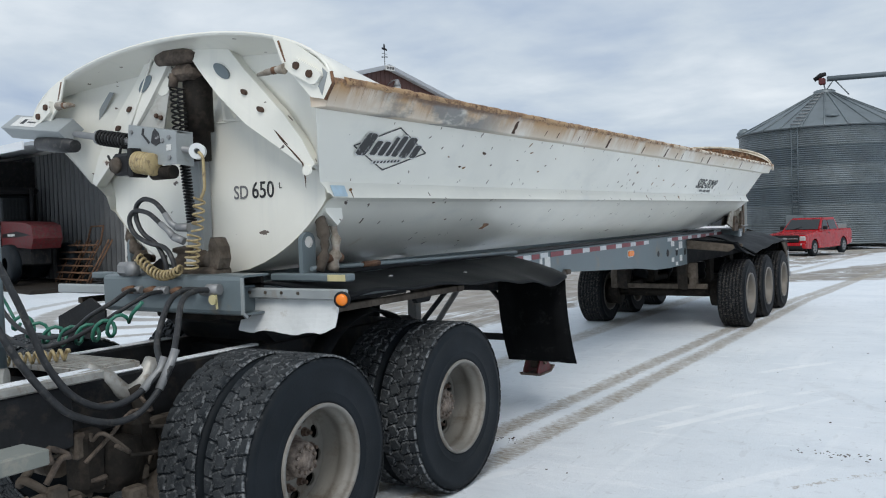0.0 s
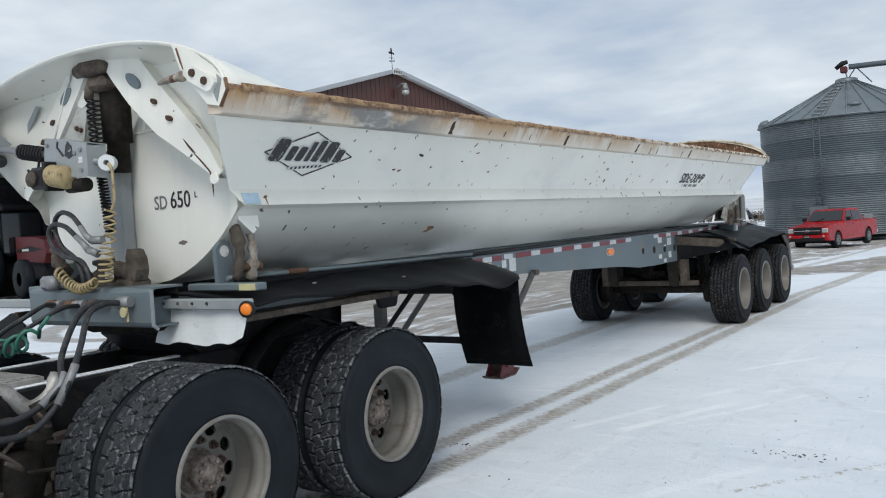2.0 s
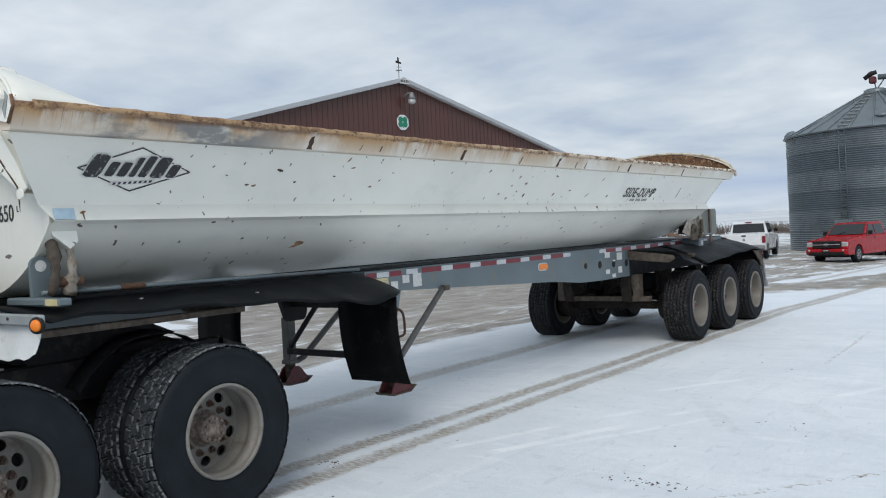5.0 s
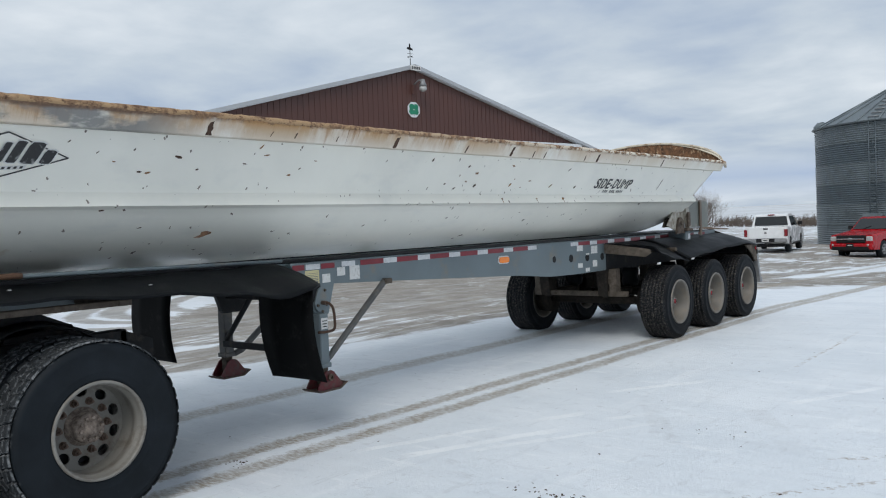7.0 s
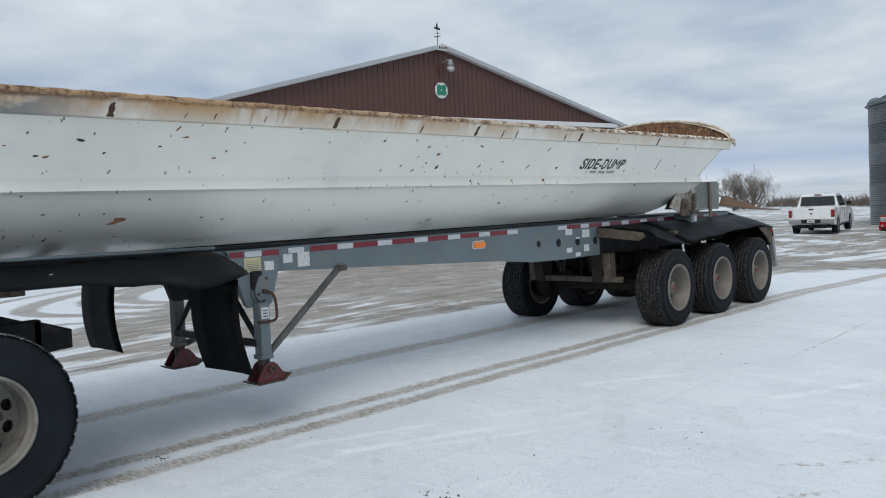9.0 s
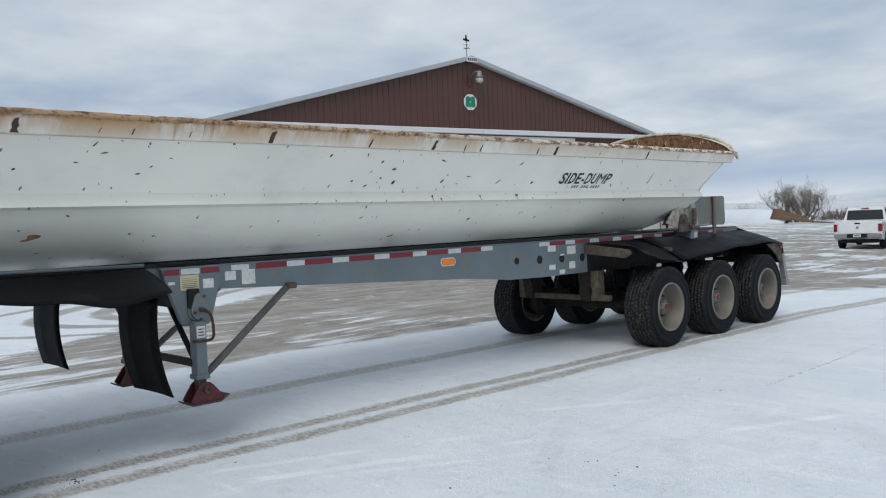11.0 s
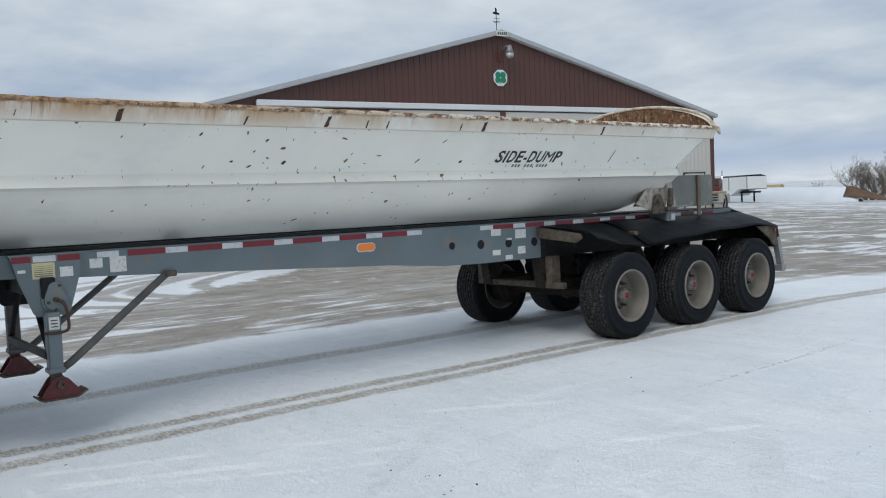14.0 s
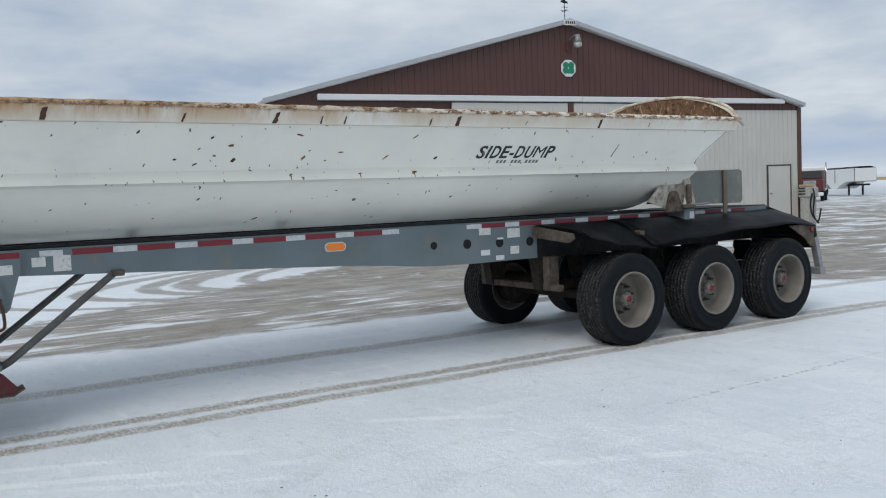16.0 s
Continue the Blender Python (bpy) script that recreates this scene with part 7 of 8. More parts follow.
for u, w, mat in ((-0.26, 0.05, "rust"), (-0.18, 0.035, "steel"), (-0.06, 0.05, "rust"), (0.0, 0.035, "steel"), (0.05, 0.03, "steel"), (0.16, 0.04, "rust"), (0.25, 0.045, "steel"), (0.41, 0.05, "steel")):
    part("glad_hand", Build().tube([(CX + u - w, 3.365, 1.372), (CX + u, 3.365, 1.376), (CX + u + w, 3.365, 1.375)], [0.016, 0.024, 0.02], 10).box((CX + u - 0.012, 3.37, 1.355), (CX + u + 0.012, 3.402, 1.40), 0.005), mat, trailer, "worn steel hose coupler")
part("dust_cap", Build().tube([(CX + 0.43, 3.36, 1.385), (CX + 0.51, 3.37, 1.39)], [0.036, 0.03], 12), "steel", trailer)
part("tag_strap", Build().plate([(0, 0), (0.016, 0.002), (0.022, -0.075), (0.006, -0.08)], plane((CX + 0.49, 3.35, 1.36), (1, 0, 0), (0, 0, 1)), 0.003), "yellow", trailer)
part("brass_tag", Build().lathe([(0, 0), (0, 0.028), (0.008, 0.028), (0.008, 0)], Matrix.Translation((CX + 0.485, 3.34, 1.335)) @ Matrix.Rotation(-math.pi / 2, 4, "Z"), 14, False), "yellow", trailer)



# greasy lines and brackets below the truck's frame
rnd = random.Random(21)
for i in range(16):
    p = Vector((rnd.uniform(-3.62, -3.36), rnd.uniform(2.15, 2.95), rnd.uniform(0.42, 0.80)))
    path = [p]
    for _ in range(4):
        path.append(path[-1] + Vector((rnd.uniform(-0.06, 0.06), rnd.uniform(-0.12, 0.14), rnd.uniform(-0.12, 0.1))))
    part("brake_line", Build().tube(curve_through(path, 4), rnd.choice((0.010, 0.014, 0.02)), 6), rnd.choice(("hubmud", "darkgrime", "grime", "grime")), truck)
for i in range(10):
    p = Vector((rnd.uniform(-3.58, -3.40), rnd.uniform(2.2, 2.95), rnd.uniform(0.40, 0.78)))
    q = Vector((rnd.uniform(0.02, 0.06), rnd.uniform(0.02, 0.08), rnd.uniform(0.02, 0.07)))
    part("frame_bracket", Build().box(p - q, p + q, 0.012), rnd.choice(("hubmud", "grime", "grime")), truck)


# ---------------------------------------------------------------- machine barn
barn = thing("machine_barn", (-18.62, 26.19, 0), "brown steel machine barn with white trim and light grey doors", "barn", yaw=-10.0)
HALF, EAVE, PEAK, DEEP = 10.60, 4.80, 7.60, 32.0


def gable_z(u):
    return PEAK - (PEAK - EAVE) * abs(u) / HALF


wall = Build()
wall.prism([(-HALF, 4.60), (HALF, 4.60), (HALF, EAVE), (0, PEAK), (-HALF, EAVE)], "x", -0.12, 0.0)
gable = part("gable_wall", wall, "brown", barn, "dark brown ribbed steel gable", True)
low = part("lower_wall", Build().box((-0.12, -HALF, -0.2), (0.0, HALF, 4.598), 0.003), "siding", barn, "light grey ribbed steel wall", True)
for i in range(97):
    u = -HALF + 0.1 + i * 0.2275
    if u < HALF - 0.05:
        part("wall_rib", Build().box((0.0, u - 0.012, 4.6), (0.016, u + 0.012, gable_z(u) - 0.05), 0.003), "brown", gable, "", True)
        part("wall_rib", Build().box((0.0, u - 0.014, 0.1), (0.02, u + 0.014, 4.6), 0.003), "siding", low, "", True)
for s in (1, -1):
    part("side_wall", Build().box((-DEEP, s * HALF - 0.06, -0.2), (-0.12, s * HALF + 0.06, EAVE), 0.003), "siding", barn, "", True)
    part("roof_slope", Build().prism([(s * (HALF + 0.08), EAVE - 0.02), (0, PEAK), (0, PEAK + 0.07), (s * (HALF + 0.08), EAVE + 0.05)], "x", -DEEP - 0.3, 0.20), "roof", barn, "grey steel roof", True)
    part("rake_trim", Build().prism([(s * (HALF + 0.10), EAVE - 0.07), (0, PEAK - 0.045), (0, PEAK + 0.10), (s * (HALF + 0.10), EAVE + 0.07)], "x", 0.20, 0.24), "trimgrey", barn, "white rake trim", True)
    part("corner_trim", Build().box((0.0, s * HALF - 0.14, -0.2), (0.035, s * HALF + 0.06, EAVE - 0.08), 0.004), "brown" if s > 0 else "siding", barn, "", True)
    part("soffit", Build().prism([(s * (HALF + 0.06), EAVE - 0.08), (0, PEAK - 0.06), (0, PEAK - 0.03), (s * (HALF + 0.06), EAVE - 0.05)], "x", 0.02, 0.20), "trim", barn, "", True)
part("back_wall", Build().prism([(-HALF, -0.2), (HALF, -0.2), (HALF, EAVE), (0, PEAK), (-HALF, EAVE)], "x", -DEEP, -DEEP + 0.1), "siding", barn, "", True)
for u0, u1 in ((-9.0, 0.45), (0.45, 9.70)):
    part("door_track", Build().box((0.02, u0, 4.84), (0.20, u1 - 0.01, 5.03), 0.02), "trim", barn, "white sliding door track", True)
for u0, u1 in ((-4.50, -0.12), (0.12, 5.1)):
    d = part("sliding_door", Build().box((0.06, u0, 0.05), (0.13, u1, 4.80), 0.01), "siding", barn, "light grey ribbed sliding door", True)
    for i in range(int((u1 - u0) / 0.2275)):
        part("door_rib", Build().box((0.13, u0 + 0.12 + 0.2275 * i, 0.2), (0.147, u0 + 0.146 + 0.2275 * i, 4.65), 0.003), "siding", d, "", True)
part("door_post", Build().box((0.03, -0.10, 0.05), (0.15, 0.10, 4.82), 0.01), "brown", barn, "", True)
part("dark_bay", Build().box((0.01, -8.9, 0.1), (0.03, -4.55, 4.80), 0.004), "brown", barn, "", True)
wd = part("walk_door", Build().box((0.02, 8.90, 0.33), (0.06, 10.02, 2.42), 0.006), "siding", barn, "light grey steel walk door", True)
fr = Build()
for lo, hi in (((0.015, 8.85, 0.33), (0.075, 8.90, 2.47)), ((0.015, 10.02, 0.33), (0.075, 10.07, 2.47)), ((0.015, 8.85, 2.42), (0.075, 10.07, 2.47))):
    fr.box(lo, hi, 0.004)
part("door_frame", fr, "doorframe", wd, "", True)
part("door_knob", Build().lathe([(0, 0), (0, 0.03), (0.05, 0.03), (0.07, 0)], Matrix.Translation((0.06, 9.02, 1.35)), 10), "steel", wd, "", True)
oc = [(0.31 * math.cos(radians(22.5 + 45 * i)), 6.02 + 0.31 * math.sin(radians(22.5 + 45 * i))) for i in range(8)]
sign = part("gable_sign", Build().prism(oc, "x", 0.03, 0.05), "trim", barn, "white octagonal sign with a green clover", True)
oc2 = [(0.285 * math.cos(radians(22.5 + 45 * i)), 6.02 + 0.285 * math.sin(radians(22.5 + 45 * i))) for i in range(8)]
part("sign_field", Build().prism(oc2, "x", 0.05, 0.053), "trim", sign, "", True)
for dy, dz in ((0.105, 0.10), (-0.105, 0.10), (0.115, -0.075), (-0.115, -0.075)):
    part("sign_leaf", Build().prism(arc(dy, 6.02 + dz, 0.118, 0, 342, 19), "x", 0.053, 0.057), "gsign", sign, "", True)
part("sign_leaf", Build().prism([(-0.02, 5.82), (0.02, 5.80), (0.03, 6.0), (-0.03, 6.0)], "x", 0.053, 0.056), "gsign", sign, "", True)
lamp = part("gable_lamp", Build().tube([(0.02, 0.05, 6.95), (0.30, 0.10, 7.10), (0.42, 0.18, 7.08)], 0.025, 8).tube([(0.42, 0.18, 7.12), (0.42, 0.18, 6.98), (0.42, 0.18, 6.86)], [0.07, 0.10, 0.16], 14), "steel", barn, "grey yard lamp on an arm", True)
part("lamp_bowl", Build().tube([(0.42, 0.18, 6.86), (0.42, 0.18, 6.72), (0.42, 0.18, 6.66)], [0.14, 0.15, 0.06], 14), "lamp", lamp, "", True)
part("lamp_box", Build().box((0.02, -0.05, 6.60), (0.08, 0.05, 6.95), 0.01), "brown", lamp, "", True)
part("name_board", Build().box((0.24, -0.24, 7.45), (0.27, 0.24, 7.64), 0.01), "paper", barn, "small white name board with dark bars", True)
for i in range(5):
    part("board_bar", Build().box((0.27, -0.20 + 0.085 * i, 7.50), (0.275, -0.145 + 0.085 * i, 7.60), 0.001), "decal", barn, "", True)
vane = part("weather_vane", Build().tube([(0.1, -0.12, 7.6), (0.1, -0.12, 8.48)], 0.012, 6).tube([(0.1, -0.27, 7.98), (0.1, 0.03, 7.98)], 0.010, 6).tube([(-0.05, -0.12, 7.98), (0.25, -0.12, 7.98)], 0.010, 6).tube([(0.1, -0.24, 8.10), (0.1, 0.02, 8.10)], 0.008, 6), "black", barn, "black weather vane", True)
part("vane_figure", Build().prism([(-0.26, 8.27), (-0.15, 8.24), (-0.09, 8.24), (0.02, 8.23), (0.0, 8.30), (-0.09, 8.31), (-0.10, 8.44), (-0.15, 8.47), (-0.16, 8.33), (-0.25, 8.33)], "x", 0.09, 0.11), "black", vane, "", True)

# ---------------------------------------------------------------- open shed with a red farm tractor
SHED = pose(-18.62, 26.19, 0, 0, 0, -10.0)
shed = thing("open_shed", (-18.62, 26.19, 0), "open lean-to shed with galvanised ribbed wall", "shed", yaw=-10.0)
# ribbed lining on the barn's side, lean-to roof, end wall blackened for shade
wv = []
for i in range(46):
    x = -0.05 - i * 0.31
    wv += [(x, -HALF - 0.07), (x - 0.05, -HALF - 0.17), (x - 0.13, -HALF - 0.17), (x - 0.18, -HALF - 0.07)]
outline = wv + [(wv[-1][0], -HALF - 0.062), (wv[0][0], -HALF - 0.062)]
part("ribbed_wall", Build().prism(outline, "z", 0.0, 4.3), "galvwall", shed, "galvanised ribbed wall", True)
part("shed_roof", Build().prism([(-HALF - 0.07, 4.42), (-HALF - 2.9, 4.02), (-HALF - 2.9, 4.10), (-HALF - 0.07, 4.50)], "x", -15.0, 0.3), "roof", shed, "grey steel lean-to roof", True)
part("fascia", Build().box((-15.0, -HALF - 2.96, 3.92), (0.3, -HALF - 2.90, 4.14), 0.006), "trim", shed, "white fascia board", True)
# near-black partition added in place of the dim depth of the shed
part("end_wall", Build().box((-5.9, -HALF - 2.9, 0), (-5.8, -HALF - 0.2, 4.1), 0.005), "chassis", shed, "added black wall for the shed's shaded depth", True)
part("side_sheet", Build().box((-15.0, -HALF - 2.9, 0), (-6.0, -HALF - 2.85, 4.0), 0.005), "brown", shed, "", True)
part("shed_post", Build().box((-5.95, -HALF - 2.88, 0), (-5.78, -HALF - 2.72, 4.0), 0.01), "brown", shed, "", True)
# floor colour is lowered to carry the shade under the roof
part("shed_floor", Build().box((-15, -HALF - 2.9, -0.25), (0.2, -HALF - 0.07, 0.24), 0.01), "darkgrime", shed, "shed floor coloured near-black for the shade inside", True)


def farm_tractor(at, yaw):
    t = thing("farm_tractor", at, "red farm tractor parked in the shed, colours darkened for shade", "tractor", yaw=yaw)
    hood = Build().prism([(-1.6, 1.05), (-1.75, 1.35), (-1.65, 1.72), (-1.2, 1.82), (0.6, 1.9), (0.6, 1.15)], "x", -0.42, 0.42)
    # hood takes a darker red that stands in for the shed's shade
    part("hood", hood, "darkred", t, "red engine hood", True)
    for s in (1, -1):
        part("hood_stripe", Build().prism([(-1.6, 1.45), (-0.5, 1.40), (0.5, 1.40), (0.5, 1.50), (-0.6, 1.58)], "x", s * 0.422, s * 0.428), "black", t, "", True)
        for i in range(5):
            part("hood_bar", Build().box((min(s * 0.429, s * 0.434), -0.45 + 0.11 * i, 1.43), (max(s * 0.429, s * 0.434), -0.37 + 0.11 * i, 1.50), 0.001), "paper", t, "", True)
        part("front_wheel", Build().lathe([(-0.14, 0.2), (-0.15, 0.5), (-0.1, 0.58), (0.1, 0.58), (0.15, 0.5), (0.14, 0.2)], Matrix.Translation((s * 0.85, -1.1, 0.62)), 28), "tyre", t, "", True)
        part("rear_wheel", Build().lathe([(-0.22, 0.3), (-0.25, 0.75), (-0.18, 0.9), (0.18, 0.9), (0.25, 0.75), (0.22, 0.3)], Matrix.Translation((s * 0.95, 1.6, 0.94)), 28), "tyre", t, "", True)
    part("chassis", Build().box((-0.3, -1.3, 0.55), (0.3, 2.0, 1.1), 0.05), "chassis", t, "", True)
    part("cab", Build().box((-0.7, 0.7, 1.3), (0.7, 2.3, 2.75), 0.12), "glass", t, "dark glazed cab", True)
    # roof is black in place of the shade that hides it
    part("cab_roof", Build().box((-0.8, 0.6, 2.75), (0.8, 2.4, 2.95), 0.08), "black", t, "", True)
    part("exhaust", Build().tube([(0.5, 0.5, 1.8), (0.5, 0.5, 2.9)], 0.06, 10), "black", t, "", True)
    return t


tp = SHED @ Vector((-3.75, -HALF - 1.45, 0.24))
farm_tractor(tuple(tp), 80)

rp = SHED @ Vector((-1.7, -HALF - 0.95, 0.24))
rack = thing("steel_rack", tuple(rp), "rusty tubular steel gates stacked in the shed", "gate", yaw=-10)
for k in range(2):
    for i in range(6):
        part("rack_rail", Build().tube([(-1.1, 0.1 * k + 0.10 * i * 0.5, 0.1 + 0.2 * i), (0.95, 0.1 * k + 0.10 * i * 0.5, 0.1 + 0.2 * i)], 0.025, 6), "rust", rack, "", True)
    for x in (-1.1, -0.4, 0.3, 0.95):
        part("rack_upright", Build().tube([(x, 0.1 * k, 0.0), (x + 0.25, 0.1 * k + 0.6, 1.25)], 0.028, 6), "rust", rack, "", True)
part("rack_top", Build().tube([(0.0, 0.5, 1.1), (0.12, 0.6, 1.65), (0.9, 0.6, 1.65), (0.85, 0.5, 1.1)], 0.03, 6), "rust", rack, "", True)

# ---------------------------------------------------------------- grain bin
BIN = (-7.55, 59.3)
gzb = ground_z(*BIN)
grain = thing("grain_bin", (*BIN, gzb), "round galvanised corrugated grain bin with conical roof", "grain bin")
R0, TOP = 5.25, 6.62 - gzb
UP = Matrix.Rotation(-math.pi / 2, 4, "Y")
RING = 1.18
base = TOP - 6 * RING
for j in range(6):
    low, high = max(base + RING * j, 0.0), base + RING * (j + 1)
    steps = max(4, int((high - low) / 0.031))
    prof = [(low + (high - low) * i / steps, R0 + 0.015 * (j % 2) + 0.024 * math.sin(2 * math.pi * i / 4)) for i in range(steps + 1)]
    part("wall_ring", Build().lathe(prof, UP, 88, False), "galv" if j in (0, 1, 3, 5) else "galvold", grain, "corrugated galvanised wall ring", True)
seg = 26
for i in range(seg):
    a0, a1 = 2 * math.pi * i / seg, 2 * math.pi * (i + 1) / seg
    r0, r1 = R0 + 0.18, 0.62
    z0, z1 = TOP - 0.06, TOP + 2.45
    pan = Build()
    pan.add([(r0 * math.cos(a0), r0 * math.sin(a0), z0), (r0 * math.cos(a1), r0 * math.sin(a1), z0), (r1 * math.cos(a1), r1 * math.sin(a1), z1), (r1 * math.cos(a0), r1 * math.sin(a0), z1)], [(0, 1, 2, 3)])
    pan.tube([(r0 * math.cos(a0), r0 * math.sin(a0), z0 + 0.02), (r1 * math.cos(a0), r1 * math.sin(a0), z1 + 0.02)], 0.045, 6)
    part("roof_panel", pan, "galv", grain, "", True)
part("eave_ring", Build().lathe([(TOP - 0.10, R0 + 0.05), (TOP - 0.04, R0 + 0.20), (TOP, R0 + 0.18)], UP, 72), "galv", grain, "", True)
part("roof_cap", Build().lathe([(TOP + 2.40, 0.66), (TOP + 2.62, 0.66), (TOP + 2.70, 0.5), (TOP + 2.74, 0.0)], UP, 24), "galv", grain, "", True)
face = math.radians(-101)
for off in (-0.035, 0.035):
    a = face + off
    part("ladder_rail", Build().tube([((R0 + 0.14) * math.cos(a), (R0 + 0.14) * math.sin(a), 1.0), ((R0 + 0.14) * math.cos(a), (R0 + 0.14) * math.sin(a), TOP + 0.1)], 0.03, 6), "galvold", grain, "", True)
for i in range(18):
    z = 1.1 + 0.32 * i
    if z < TOP:
        part("ladder_rung", Build().tube([((R0 + 0.14) * math.cos(face - 0.035), (R0 + 0.14) * math.sin(face - 0.035), z), ((R0 + 0.14) * math.cos(face + 0.035), (R0 + 0.14) * math.sin(face + 0.035), z)], 0.016, 5), "galv", grain, "", True)
for i in range(10):
    k = (i + 0.5) / 10
    r2, z = R0 * (1 - k) + 0.6 * k, TOP + 2.45 * k + 0.08
    w = 0.32 / max(r2, 0.8)
    part("roof_step", Build().tube([(r2 * math.cos(face - w * 1.1), r2 * math.sin(face - w * 1.1), z), (r2 * math.cos(face + w * 0.7), r2 * math.sin(face + w * 0.7), z)], 0.035, 6), "steel", grain, "", True)
hx, hy = 0.75 * R0 * math.cos(face + 0.42), 0.75 * R0 * math.sin(face + 0.42)
part("roof_hatch", Build().tube([(hx, hy, TOP + 0.55), (hx, hy, TOP + 0.72)], [0.42, 0.40], 16), "galv", grain, "", True)
ev = math.radians(-184)
part("roof_vent", Build().tube([(5.15 * math.cos(ev), 5.15 * math.sin(ev), TOP + 0.1), (5.15 * math.cos(ev), 5.15 * math.sin(ev), TOP + 0.38), (5.2 * math.cos(ev), 5.2 * math.sin(ev), TOP + 0.62)], [0.44, 0.46, 0.22], 16), "galv", grain, "", True)
part("bin_door", Build().box((-1.6, -R0 - 0.10, 1.55), (-0.6, -R0 + 0.25, 2.2), 0.03), "galv", grain, "", True)
part("bin_base", Build().lathe([(-0.2, R0 + 0.25), (0.06, R0 + 0.25), (0.06, R0 - 0.1)], UP, 64), "concrete", grain, "", True)
part("control_box", Build().box((1.3, -R0 - 0.25, 0.9), (1.75, -R0 - 0.02, 1.6), 0.03), "steel", grain, "", True)
auger = part("grain_auger", Build().tube([(0.2, -0.3, TOP + 3.35), (14, 2.0, TOP + 3.3)], 0.17, 14), "galv", grain, "galvanised auger tube", True)
part("auger_head", Build().box((-0.28, -0.50, TOP + 3.0), (0.12, -0.10, TOP + 3.42), 0.06), "darkred", auger, "red auger drive head", True)
part("auger_motor", Build().tube([(-0.55, -0.3, TOP + 3.35), (-0.15, -0.3, TOP + 3.62), (0.15, -0.3, TOP + 3.68)], [0.13, 0.16, 0.12], 12), "chassis", auger, "", True)
for p, q in (((0.0, -0.3, TOP + 3.1), (0.1, -0.2, TOP + 2.6)), ((0.6, -0.2, TOP + 3.3), (0.1, -0.2, TOP + 2.6)), ((0.6, -0.2, TOP + 3.3), (1.5, -0.6, TOP + 2.2)), ((6.5, 0.5, TOP + 3.3), (5.2, -0.3, TOP + 0.1))):
    part("auger_stay", Build().tube([p, q], 0.04, 6), "galv", auger, "", True)


